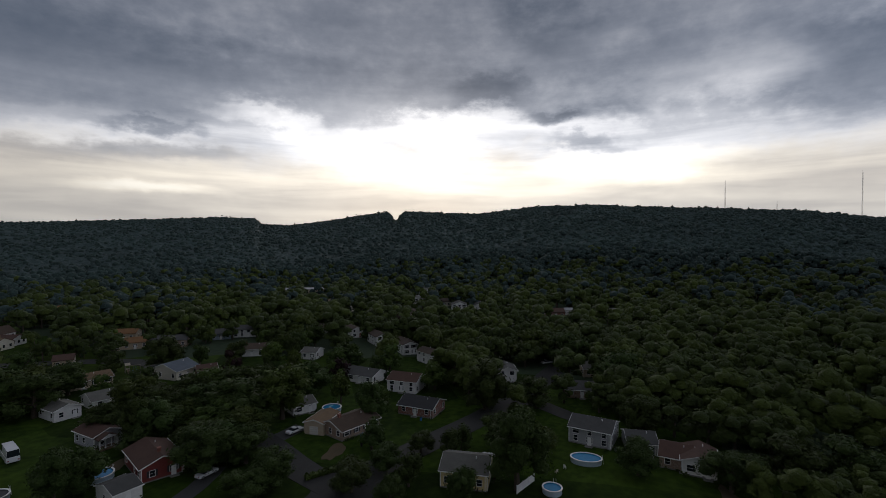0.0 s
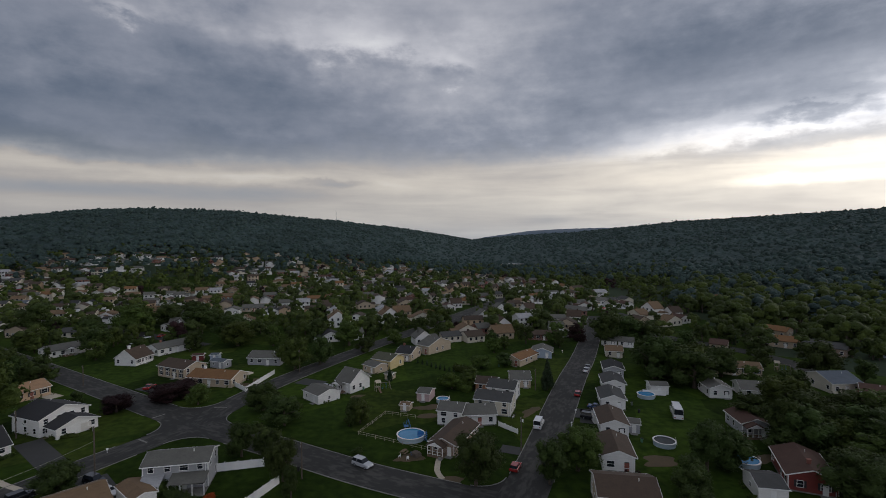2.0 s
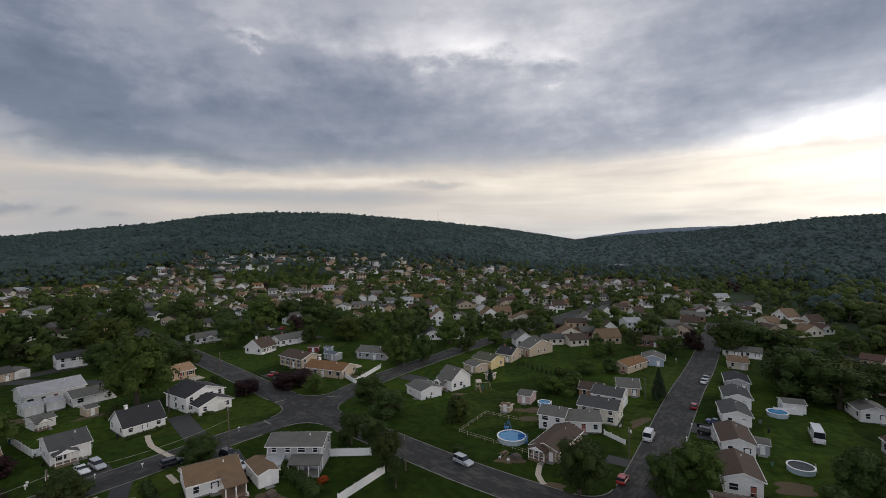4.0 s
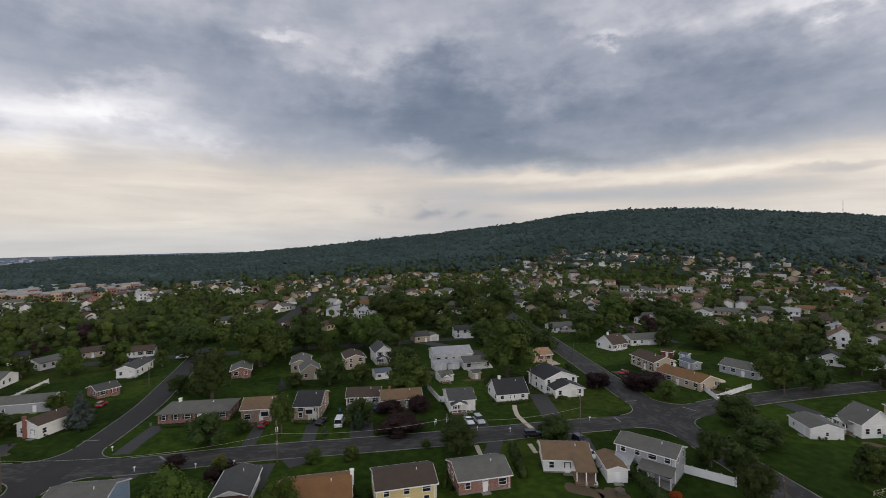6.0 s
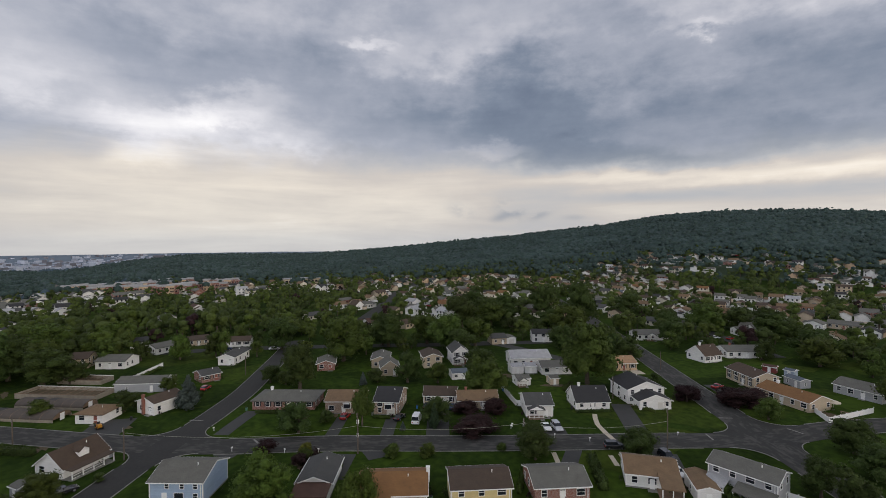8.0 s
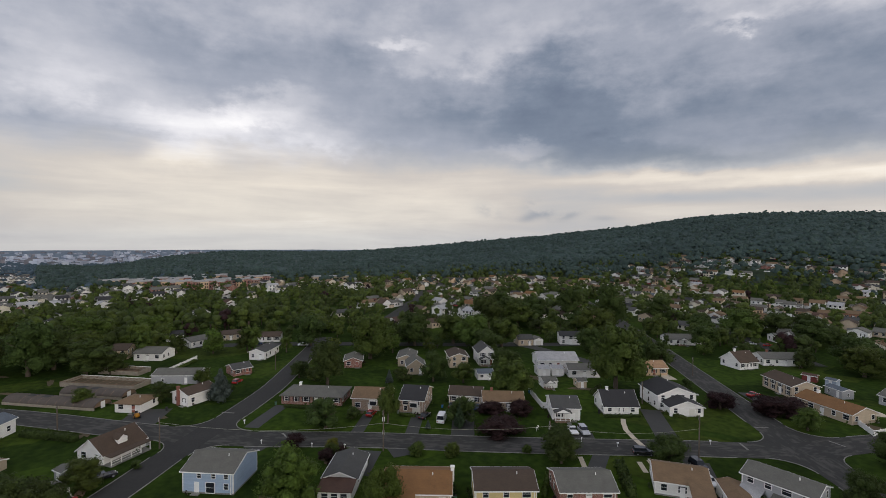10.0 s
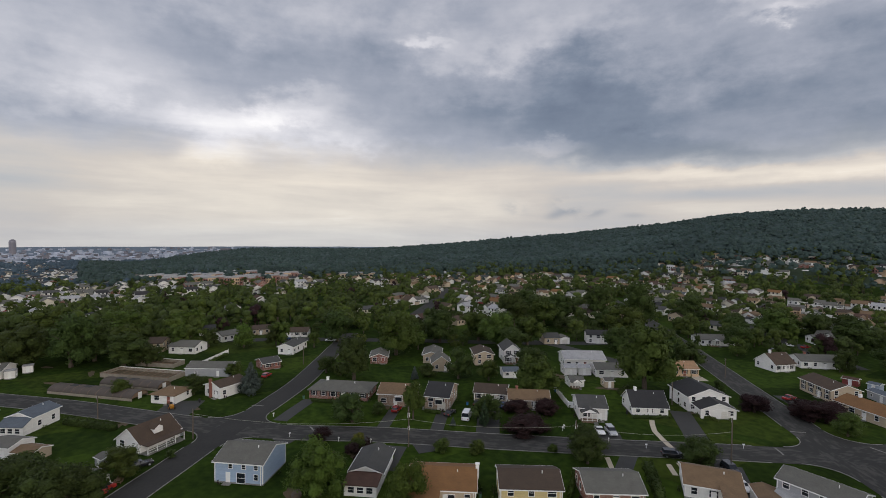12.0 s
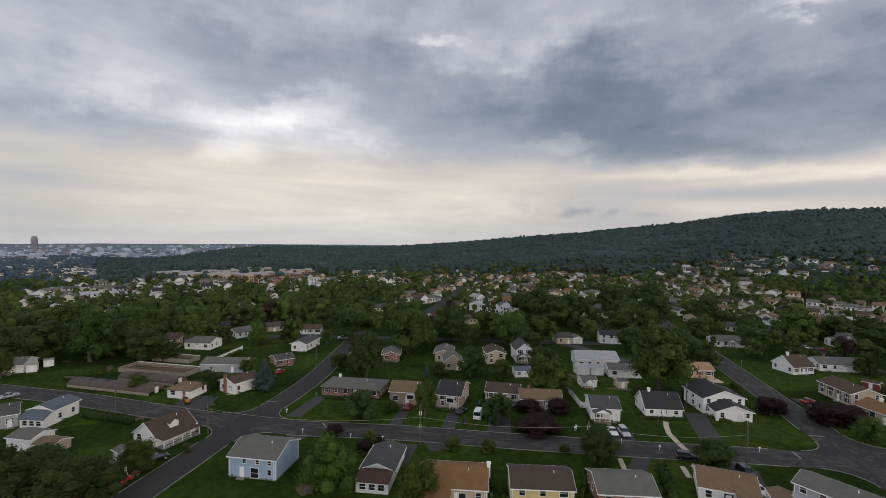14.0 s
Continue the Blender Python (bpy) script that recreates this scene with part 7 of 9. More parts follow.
house(36.0, 125.7, -12, 1.8, 4.0, 2.4, "gray", "gray", "x", kind='shed', label='small grey garden shed behind the brown-roofed house')
house(52.3, 157.7, -2, 5.4, 5.0, 2.6, "white", "gray", "x", kind='shed', label='long white garden shed beside the pool')
house(-24.6, 134.9, -10, 1.6, 2.8, 1.6, "tan", "tanr", "x", kind='shed', label='tiny wooden hutch on the lawn')
house(-35.5, 163.6, -15, 2.1, 2.8, 1.9, "tan", "gray", "x", kind='shed', label='little wooden playhouse on the lawn')
house(-117.8, -40.7, 44, 2.9, 3.0, 2.0, "gray", "gray", "x", kind='shed', label='small grey metal garden shed under a tree')
house(-152.8, 99.3, 78, 2.1, 4.0, 2.6, "white", "rust", "x", kind='shed', label='small white shed with dark red roof')
# lower edge of the town
house(-118.8, 111.0, 65, 4.2, 5.0, 2.5, "white", "dgray", "x", kind='shed', label='white glazed garden annexe with grey roof')
house(-297.9, 252.8, 19, 12.8, 9.0, 4.2, "white", "gray", "x", label='white two-storey house with grey roof below the town')
house(-261.5, 224.6, 19, 11.2, 9.0, 4.0, "white", "dgray", "x", label='white house with dark roof below the town')
house(-232.4, 215.6, 1, 11.7, 9.0, 4.4, "tan", "brown", "y", label='tan gabled house below the town')
house(-330.8, 301.9, 18, 15.0, 9.0, 3.6, "white", "bluegray", "x", label='white house with blue-grey roof')
house(-270.4, 253.8, 19, 14.0, 9.0, 3.4, "tan", "dbrown", "x", label='tan house with dark brown roof')
house(-272.4, 179.9, 12, 12.3, 9.0, 4.4, "brickred", "gray", "x", label='red brick house with grey roof among trees')
house(-282.1, 196.1, 20, 7.1, 9.0, 4.4, "tan", "brown", "x", label='tan house with brown roof among trees')
house(-328.6, 194.2, 19, 11.8, 9.0, 3.2, "white", "gray", "x", label='low white house with grey roof among trees')
house(-172.1, 247.5, 20, 7.7, 9.0, 4.0, "cream", "gray", "x", label='cream house with grey roof')
house(-172.3, 262.9, 19, 9.2, 9.0, 4.0, "white", "gray", "y", label='white gabled house with grey roof')
house(-164.9, 290.2, 19, 8.6, 9.0, 3.4, "white", "gray", "y", label='small white gabled house')
house(-157.5, 303.7, 19, 14.5, 9.0, 3.0, "tan", "gray", "x", label='low tan house with grey roof')
house(-146.2, 322.2, 19, 14.1, 9.0, 3.8, "white", "gray", "x", label='white house with grey roof')
house(-133.6, 350.5, 30, 16.0, 9.0, 3.2, "tan", "orange", "x", label='tan house with orange roof')
house(-126.2, 370.8, 31, 15.8, 9.0, 3.4, "cream", "tanr", "x", label='cream house with tan roof')
house(-204.4, 355.0, 18, 15.5, 9.0, 4.0, "orange", "tanr", "x", label='orange-brown house with tan roof')
house(-79.0, 276.7, 2, 6.1, 8.0, 3.2, "white", "brown", "y", label='small white gabled house')
house(-328.9, 269.6, 19, 7.9, 8.0, 3.0, "peach", "tanr", "x", label='small peach house beside trees')
house(-241.2, 231.9, 49, 4.3, 8.0, 4.2, "white", "black", "y", steep=1, label='small steep white house with dark roof')
car("sedan", -106.6, 18.5, 151, "black", "black saloon car on a driveway beside the bungalow")
car("sedan", -108.9, 16.0, 144, "white", "white saloon car parked beside the bungalow")
tree("round", -111.4, 12.3, 3.0, 4.2)
tree("red", -108.8, 10.7, 3.1, 4.6)
tree("round", -98.4, 55.7, 2.0, 2.8)
tree("yellow", -115.2, 12.7, 2.5, 3.7)
tree("spruce", -118.7, 37.7, 2.5, 2.2)
tree("conifer", -113.7, 77.0, 4.7, 1.4)
tree("conifer", -116.9, 74.3, 4.4, 1.0)
tree("dark", -122.1, 128.4, 4.3, 4.8)
tree("round", -106.8, 163.1, 5.0, 7.2)
tree("dark", -35.2, 234.9, 9.6, 11.8)
tree("dark", -54.4, 197.8, 7.3, 9.1)
tree("leafy", -44.9, 216.0, 7.2, 9.8)
tree("leafy", -114.8, 205.5, 12.5, 17.5)

# ---- garden things ----
pool(-19.9, 115.4, 3.4)
pool(-14.7, 141.7, 1.9)
pool(47.1, 152.0, 2.5)
pool(40.8, 117.6, 2.5, label="round above-ground pool under a dark cover", water="pool_cover")
pool(-54.9, 72.3, 2.1, label="round garden paddling pool with blue and pink rim")
pool(54.9, 109.3, 2.8)
pool(108.8, 92.9, 2.7)
pool(110.0, 20.6, 3.4, 2.4, -75, label="long oval above-ground pool with bright blue water")
pool(93.5, 24.0, 1.9)
fence([(-58.9, 94.3), (-49.1, 97.9)], 1.8, label="white vinyl panel fence beside the grey house")
fence([(-46.2, 78.1), (-42.7, 91.3)], 1.8, label="white vinyl panel fence along a back lawn")
fence([(-138.7, 78.6), (-131.4, 76.5), (-123.0, 74.4)], 1.8, label="white vinyl panel fence beside a lawn")
fence([(-123.0, 74.4), (-121.6, 76.8)], 1.8, label="white vinyl gate fence beside the porch house")
fence([(-197.8, -36.6), (-214.6, -29.9)], 1.8, label="white vinyl panel fence along the field")
fence([(-87.4, 151.8), (-78.6, 145.0), (-78.3, 165.0)], 1.5, label="white low fence round a patio")
fence([(46.9, 154.3), (53.6, 153.8)], 1.6, label="white panel fence behind a pool")
fence([(1.7, 125.1), (6.4, 120.5)], 1.2, label="white low fence in a front yard")
fence([(89.7, 30.0), (96.2, 28.5)], 1.6, label="white panel fence among trees")
# wire fence round the pool lawn
rail_fence([(-13.9, 108.5), (-33.4, 116.1), (-29.7, 130.3), (-20.8, 128.2)], 0.9, "thin pale wire fence round the pool lawn")
utility_pole(-109.7, 23.9, 9.6, 168, True)
utility_pole(-96.4, 60.5, 7.6, 148, True)
utility_pole(-83.8, 92.2, 9.7, 132, False)
utility_pole(-127.3, -25.7, 7.5, -169, False)
utility_pole(-38.9, 93.7, 7.7, 113, False)
utility_pole(6.7, 111.0, 7.9, 87, False)
utility_pole(-135.4, 145.2, 7.0, 133, False)
utility_pole(-145.6, -52.1, 7.0, -160, False)
utility_pole(-70.2, 168.1, 8.3, 113, False)
utility_pole(13.8, 155.4, 7.0, 85, False)
utility_pole(-117.0, 105.7, 7.0, 138, False)
utility_pole(-190.2, -0.0, 7.0, -180, False)
wire((-109.7, 23.9, 6.6), (-96.4, 60.5, 6.4), 1.2)
wire((-96.4, 60.5, 6.4), (-83.8, 92.2, 6.6), 1.4)
wire((-109.7, 23.9, 6.6), (-127.3, -25.7, 6.2), 1.8)
hedge([(-17.7, 159.5), (-12.3, 155.8), (-7.1, 151.3)], 2.4, 3.0, "light", "thick light green hedge between two gardens")
hedge([(-13.8, 175.7), (-7.2, 171.3)], 2.6, 3.0, "leafy", "thick green hedge between two gardens")
hedge([(-190.6, -40.0), (-197.8, -36.6), (-212.6, -30.0)], 1.2, 1.4, "leafy", "low hedge along the field fence")
hedge([(-159.7, -18.1), (-170.7, -13.0)], 1.6, 1.6, "dark", "dark hedge beside the street lawn")
hedge([(-63.8, 85.2), (-58.7, 83.0), (-51.4, 78.8)], 2.4, 3.0, "dark", "dark hedge behind the grey house")
hedge([(-129.2, 96.4), (-133.4, 102.7)], 1.6, 1.4, "dark", "low dark hedge beside a white house")
hedge([(-108.1, 105.8), (-102.7, 108.3)], 1.0, 1.2, "leafy", "low shrubs along a house front")
hedge([(-111.4, 87.4), (-108.5, 96.8)], 0.9, 1.0, "dark", "low foundation shrubs along a house front")
hedge([(-130.5, 32.9), (-127.8, 36.9)], 0.9, 1.0, "leafy", "low foundation shrubs along a house front")
hedge([(-147.2, 2.5), (-143.6, 9.8)], 0.9, 1.0, "dark", "low foundation shrubs along the brick ranch house")
hedge([(74.5, 70.8), (81.3, 67.5)], 1.2, 1.6, "leafy", "green hedge beside the street")
tree("flame", -53.0, 83.8, 1.7, 2.8)
hoop_house(-170.5, -61.0, 62, 31.0, 6.0, 2.3)
hoop_house(-176.5, -52.5, 62, 22.0, 5.5, 2.3)
cold_frame(-188.0, -53.5, 63, 27.0, 8.0)
cold_frame(-203.0, -52.0, 63, 16.0, 6.0)
# garden furniture and yard things
patio_umbrella(-84.4, 157.7)
patio_umbrella(101.6, 76.8)
picnic_table(-80.7, 156.0, 20)
picnic_table(-64.7, 74.3, 40)
picnic_table(-20.1, 106.9, 70)
picnic_table(-108.6, -35.4, 10)
picnic_table(-85.3, 28.4, 10)
play_set(-36.6, 149.8, 35)
play_set(104.3, 187.1, -20)
garden_chair(-64.2, 75.0, 0, "trim")
garden_chair(-64.9, 73.3, 67, "canvas")
garden_chair(-18.0, 106.0, 134, "toy_blue")
garden_chair(-18.7, 104.0, 201, "trim")
garden_chair(-20.7, 104.9, 268, "trim")
garden_chair(-84.3, 153.0, 335, "canvas")
garden_chair(-78.6, 158.3, 42, "toy_blue")
garden_chair(-110.6, -37.9, 109, "trim")
garden_chair(-107.9, -36.4, 176, "trim")
garden_chair(-112.4, -39.6, 243, "canvas")
garden_chair(-85.7, 30.4, 310, "toy_blue")
garden_chair(-84.9, 26.7, 17, "trim")
garden_chair(104.6, 24.1, 84, "trim")
garden_chair(101.7, 25.2, 151, "canvas")
garden_chair(98.1, 74.1, 218, "toy_blue")
garden_chair(5.7, 131.0, 285, "trim")
garden_chair(8.0, 127.6, 352, "trim")
garden_chair(-22.1, 141.3, 59, "canvas")
dustbin(2.5, 182.0, "plastic_green")
dustbin(12.5, 191.8, "tyre")
dustbin(14.9, 200.7, "toy_blue")
dustbin(7.0, 152.8, "metal")
dustbin(5.2, 134.5, "plastic_green")
dustbin(33.6, 151.9, "tyre")
dustbin(38.0, 170.0, "toy_blue")
dustbin(40.8, 144.3, "metal")
dustbin(-41.4, 150.3, "plastic_green")
dustbin(-40.9, 96.7, "tyre")
dustbin(-136.6, 77.8, "toy_blue")
dustbin(-133.2, 77.9, "metal")
dustbin(-115.1, 82.0, "plastic_green")
dustbin(-114.2, 87.9, "tyre")
dustbin(-132.5, 46.5, "toy_blue")
dustbin(-132.2, 33.0, "metal")
dustbin(-150.3, 0.1, "plastic_green")
dustbin(-154.7, -29.4, "tyre")
dustbin(-126.8, -34.1, "toy_blue")
dustbin(-99.4, 16.4, "metal")
dustbin(-84.4, 32.4, "plastic_green")
dustbin(93.2, 70.4, "tyre")
dustbin(114.1, 65.9, "toy_blue")
dustbin(118.6, 15.4, "metal")
dustbin(35.9, 118.5, "plastic_green")
dustbin(41.0, 138.2, "tyre")
mailbox(-122.5, -3.2, 152)
mailbox(-116.8, 8.2, 27)
mailbox(-113.8, 15.5, 59)
mailbox(-106.8, 32.3, 270)
mailbox(-108.6, 64.2, 286)
mailbox(-99.4, 71.4, 140)
mailbox(-94.2, 78.0, 256)
mailbox(-88.1, 100.5, 55)
mailbox(-137.4, -7.8, 316)
mailbox(-159.9, -18.9, 270)
mailbox(29.6, 206.3, 128)
mailbox(23.3, 136.2, 345)
mailbox(20.6, 126.8, 275)
mailbox(-109.5, 65.1, 194)
storage_tank(-140.6, 198.8, 20, 7.0, 1.3)
arbor(-59.1, 92.4, 60)
arbor(-63.5, 89.4, 0)
lawn_tractor(-104.8, -36.6, 30)
lawn_tractor(-106.6, -36.0, 60)
logs(-16.5, 105.4, 50)
logs(-94.1, -2.0, 10, 4)
logs(-59.2, 76.5, 80, 4)
pool_slide(-16.2, 114.6, 100)
pool_slide(-21.8, 121.5, 190)
tree("conifer", -28.9, 183.9, 2.1, 1.3, 1)
tree("conifer", -26.8, 182.2, 2.4, 1.3, 1)
tree("conifer", -24.8, 180.6, 2.7, 1.3, 1)
tree("conifer", -22.9, 178.9, 2.1, 1.3, 1)
tree("conifer", -21.0, 177.4, 2.4, 1.3, 1)
tree("conifer", -19.2, 175.8, 2.7, 1.3, 1)
tree("conifer", -17.4, 174.3, 2.1, 1.3, 1)
tree("conifer", -15.6, 172.9, 2.4, 1.3, 1)
tree("conifer", -13.9, 171.4, 2.7, 1.3, 1)
lawn_tractor(-151.3, -36.0, 20, "paint_yellow", 1.4, "yellow compact tractor parked beside the bungalow")
hedge([(-146.1, -59.6), (-142.0, -52.2), (-138.3, -45.7)], 2.0, 2.4, "dark", "dark overgrown hedge between two gardens")
hedge([(-86.0, 71.6), (-80.5, 68.5), (-74.6, 65.2)], 2.2, 2.2, "dark", "tall dark hedge between two front gardens")
hedge([(-87.9, 55.1), (-80.0, 49.1)], 1.2, 1.2, "leafy", "low green hedge beside the brick house")
hedge([(-113.4, 14.8), (-108.3, 13.1), (-104.5, 11.2)], 1.6, 1.8, "red", "dark red shrubs along a driveway")
hedge([(-91.9, 159.8), (-87.6, 156.5)], 1.2, 1.0, "dark", "dark shrubs inside a patio fence")
hedge([(-60.6, 136.9), (-54.9, 132.5)], 1.4, 1.6, "leafy", "green shrubs behind the garage")
hedge([(-79.6, 52.5), (-77.6, 56.0)], 1.0, 1.2, "dark", "dark foundation shrubs along the brick house")
ribbon("driveway", [(-99.9, 16.4), (-105.2, 18.8), (-110.6, 21.4)], 4.6, 0.035, "driveway", "dark asphalt driveway", "driveway", 0.2)
ribbon("driveway", [(-85.6, 65.0), (-92.4, 72.0)], 3.6, 0.035, "driveway", "dark asphalt driveway", "driveway", 0.2)
ribbon("driveway", [(-120.2, -5.2), (-123.4, -2.6)], 5, 0.035, "driveway", "dark asphalt driveway", "driveway", 0.2)
ribbon("driveway", [(-79.1, 82.5), (-84.3, 90.2)], 4.5, 0.035, "driveway", "dark asphalt driveway", "driveway", 0.2)
ribbon("driveway", [(23.6, 131.2), (28.5, 130.0)], 3.2, 0.035, "driveway", "dark asphalt driveway", "driveway", 0.2)
ribbon("driveway", [(24.9, 138.6), (30.6, 138.1)], 3.0, 0.035, "driveway", "dark asphalt driveway", "driveway", 0.2)
ribbon("driveway", [(-108.5, 25.2), (-108.9, 30.1)], 6, 0.035, "driveway", "dark asphalt driveway", "driveway", 0.2)
ribbon("footpath", [(-86.2, 77.3), (-81.7, 75.2)], 1.1, 0.05, "stone_path", "pale stone garden path to a front door", "path", 0.2)
ribbon("footpath", [(-92.6, 66.2), (-87.8, 64.0)], 1.1, 0.05, "stone_path", "pale stone garden path to a front door", "path", 0.2)
ribbon("footpath", [(-10.1, 96.5), (-11.7, 100.0), (-11.8, 105.2)], 1.2, 0.05, "stone_path", "pale stone garden path to a back door", "path", 0.2)
soil_patch(-17.4, 130.4, 5, 2.4, 20)
soil_patch(11.1, 136.9, 6, 2.2, 60)
soil_patch(-18.5, 105.2, 4.5, 2.6, 20)
soil_patch(-9.0, 96.0, 4, 2.2, 20)
soil_patch(-80.6, 152.2, 6, 3, 20)
soil_patch(-41.6, 144.3, 3, 1.5, 20)
soil_patch(10.6, 170.6, 5, 2, 70)
soil_patch(-60.2, 75.2, 4, 2.5, 20)
soil_patch(-64.8, 71.6, 5, 2.5, 20)
soil_patch(-186.2, -79.1, 5, 1.1, 62)
soil_patch(-209.0, -90.6, 3, 1.2, 62)
soil_patch(-151.7, -33.4, 6, 3, 60)
soil_patch(-94.9, -2.0, 3.5, 1.8, 20)
soil_patch(-108.5, 12.0, 4, 2, 60)
soil_patch(-110.6, 103.8, 4, 2, 60)
soil_patch(-150.2, 88.8, 6, 2, 20)
soil_patch(-134.4, 98.1, 7, 1.8, 60)
soil_patch(-144.2, -45.6, 6, 2, 10)
soil_patch(-137.9, 22.5, 4, 1.8, 20)
soil_patch(37.0, 109.1, 5, 3, 20)
soil_patch(59.2, 111.8, 5, 2.5, 20)
soil_patch(87.6, 74.4, 6, 3, 20)
soil_patch(107.9, -7.0, 6, 2, 20)


# ---- the town beyond: rows of houses climbing the slope ----
TAKEN = [(o.location.x, o.location.y, 11.0) for o in scene.objects if o.type == "EMPTY" and o.parent is None and o.get("category") in ("house", "garage", "shed", "workshop", "trailer")]
ROAD_PTS = []
for pts, wide in ROADS.values():
    ROAD_PTS += [(p.x, p.y, wide / 2) for p in strip_points(pts, 5.0)]
TAKEN_NP, ROAD_NP = np.array(TAKEN), np.array(ROAD_PTS)


def free(x, y, gap, houses=None):
    arr = TAKEN_NP if houses is None else houses
    if (np.hypot(arr[:, 0] - x, arr[:, 1] - y) < arr[:, 2] * 0.62 + gap).any():
        return False
    return not (np.hypot(ROAD_NP[:, 0] - x, ROAD_NP[:, 1] - y) < ROAD_NP[:, 2] + gap * 0.6).any()


def town_house(seed, wall, roof, w, d, eave, ridge, text):
    base = empty("house", 0, 0, 0, 0)
    tagged(base, text, "house", "houses of the town")
    L, W = (w, d) if ridge == "x" else (d, w)
    turn = Matrix.Identity(4) if ridge == "x" else pose(0, 0, 0, 0, 0, 90)
    rise = W / 2 * (0.75 if seed % 4 == 0 else 0.45)
    bm = bmesh.new()
    extrude_x(bm, [(-W / 2, -2.5), (W / 2, -2.5), (W / 2, eave), (0, eave + rise), (-W / 2, eave)], -L / 2, L / 2, turn)
    if seed % 3 == 0:
        box(bm, -w / 2 - 3.0, -w / 2, -d / 2, d * 0.2, -2.5, 2.6)
    part("wall", bm, "wall_" + wall, base)
    bm = bmesh.new()
    extrude_x(bm, [(p, q + eave + 0.16) for p, q in roof_profile(W, rise, 0.4, 0.18)], -L / 2 - 0.3, L / 2 + 0.3, turn)
    if seed % 3 == 0:
        extrude_x(bm, [(-d / 2 - 0.3, 2.62), (d * 0.2 + 0.3, 2.62), (d * 0.2 + 0.3, 2.75), (-d * 0.15, 3.7), (-d / 2 - 0.3, 2.75)], -w / 2 - 3.3, -w / 2 + 0.02)
    if seed % 2 == 0:
        box(bm, L * 0.2, L * 0.2 + 0.7, -0.4, 0.4, eave + rise * 0.5, eave + rise + 0.9)
    part("roof", bm, "roof_" + roof, base)
    for side in (0, 2):
        face = pose(0, 0, 0, 0, 0, 90 * side) @ Matrix.Translation((0, -d / 2, 0))
        for s in range(2 if eave > 4 else 1):
            for i in range(3):
                win = part("window", shared(("town_window",), lambda: boxes((-0.52, 0.52, -0.06, 0.03, 0.0, 1.3)), "glass_dark"), "", base)
                win.matrix_basis = face @ Matrix.Translation(((i - 1) * w / 3.2, 0, 1.0 + 2.6 * s))
    return base


rng = random.Random(4)
MIX = [("white", "gray"), ("cream", "dgray"), ("cream", "brown"), ("white", "black"), ("tan", "tanr"), ("white", "gray"), ("cream", "tanr"), ("brickred", "gray"), ("white", "dbrown"), ("tan", "brown"), ("white", "white"), ("peach", "brown"), ("white", "tanr"), ("tan", "dbrown"), ("cream", "orange"), ("white", "rust")]
WORDS = dict(peach="peach", gray="grey", dgray="dark grey", tanr="tan", bluegray="blue-grey", dbrown="dark brown", rust="red-brown", brickred="red brick", brickbrown="brown brick", tan="tan", orange="orange-brown", black="black", brown="brown", white="white", cream="cream", yellow="yellow")
PROTO = []
for i, (a, b) in enumerate(MIX):
    PROTO.append(town_house(i, a, b, rng.uniform(7.5, 11.5), rng.uniform(7, 8.6), rng.choice((2.8, 3.0, 3.0, 3.2, 5.0)), "x" if i % 3 else "y", f"{WORDS[a]} town house with {WORDS[b]} roof among trees"))
placed = 0
TOWN = []


SITES = []


def put_house(x, y, turn):
    TOWN.append((x, y, 11.0))
    SITES.append((x, y, turn))


def settle_house(x, y, turn):
    global placed
    z = float(land(x, y)) + 0.1
    m = pose(x, y, z, 0, 0, turn)
    k = rng.randrange(len(PROTO)) if placed >= len(PROTO) else placed
    if placed < len(PROTO):
        PROTO[k].matrix_basis = m
    else:
        copy_thing(PROTO[k], m)
    placed += 1


for (x0, y0), (x1, y1), n, turn in (((-11, 269), (25, 361), 8, 20), ((-41, 277), (-21.6, 345), 6, 18), ((40, 262), (62, 330), 4, -12)):
    for i in range(n):
        put_house(x0 + (x1 - x0) * i / (n - 1), y0 + (y1 - y0) * i / (n - 1), turn + rng.uniform(-4, 4))
# houses along the climbing street, on the slope and beyond the tree belt
for x, y, turn in ((-306.6, 38.7, -64), (-268, 66.3, 26), (-256.6, 83.9, 116), (-306.8, 92, 26), (-328.3, 112.4, 26), (-292, 101.1, 118), (-379.2, 93, 26), (-395, 128, 24), (-436, 152, 116),
                   (-448, 132, 26), (-500, 158, 30), (-505, 192, 28), (-548, 183, 30), (-552, 215, 26), (-310.4, 146, 116), (-355.2, 163.4, 26), (-358.9, 194.1, 30), (-435.2, 244.2, 26), (-261, 172.8, 26),
                   (-271.8, 188.9, 116), (-260, 223.7, 26), (-301.1, 257.2, 26), (-301.3, 275.1, 110), (-336.4, 309.3, 26), (-266.8, 250.5, 26), (-227.1, 209.6, 116), (-233.2, 229.2, 28), (-355.5, 353, 26), (-343.7, 368.6, 116),
                   (-253, -128.9, 20), (-354.5, -157.8, 30), (-343.9, -122.4, 28), (-315.3, -116, 100), (-396.8, -114.5, 26), (-393.7, -170.4, 30), (-384.3, -190.7, 20), (-373.7, -31.4, 26), (-332.1, -43.7, 20), (-441.7, -154.7, 26)):
    if free(x, y, 2.0):
        put_house(x, y, turn)
ROWS_NP = np.array(TOWN)
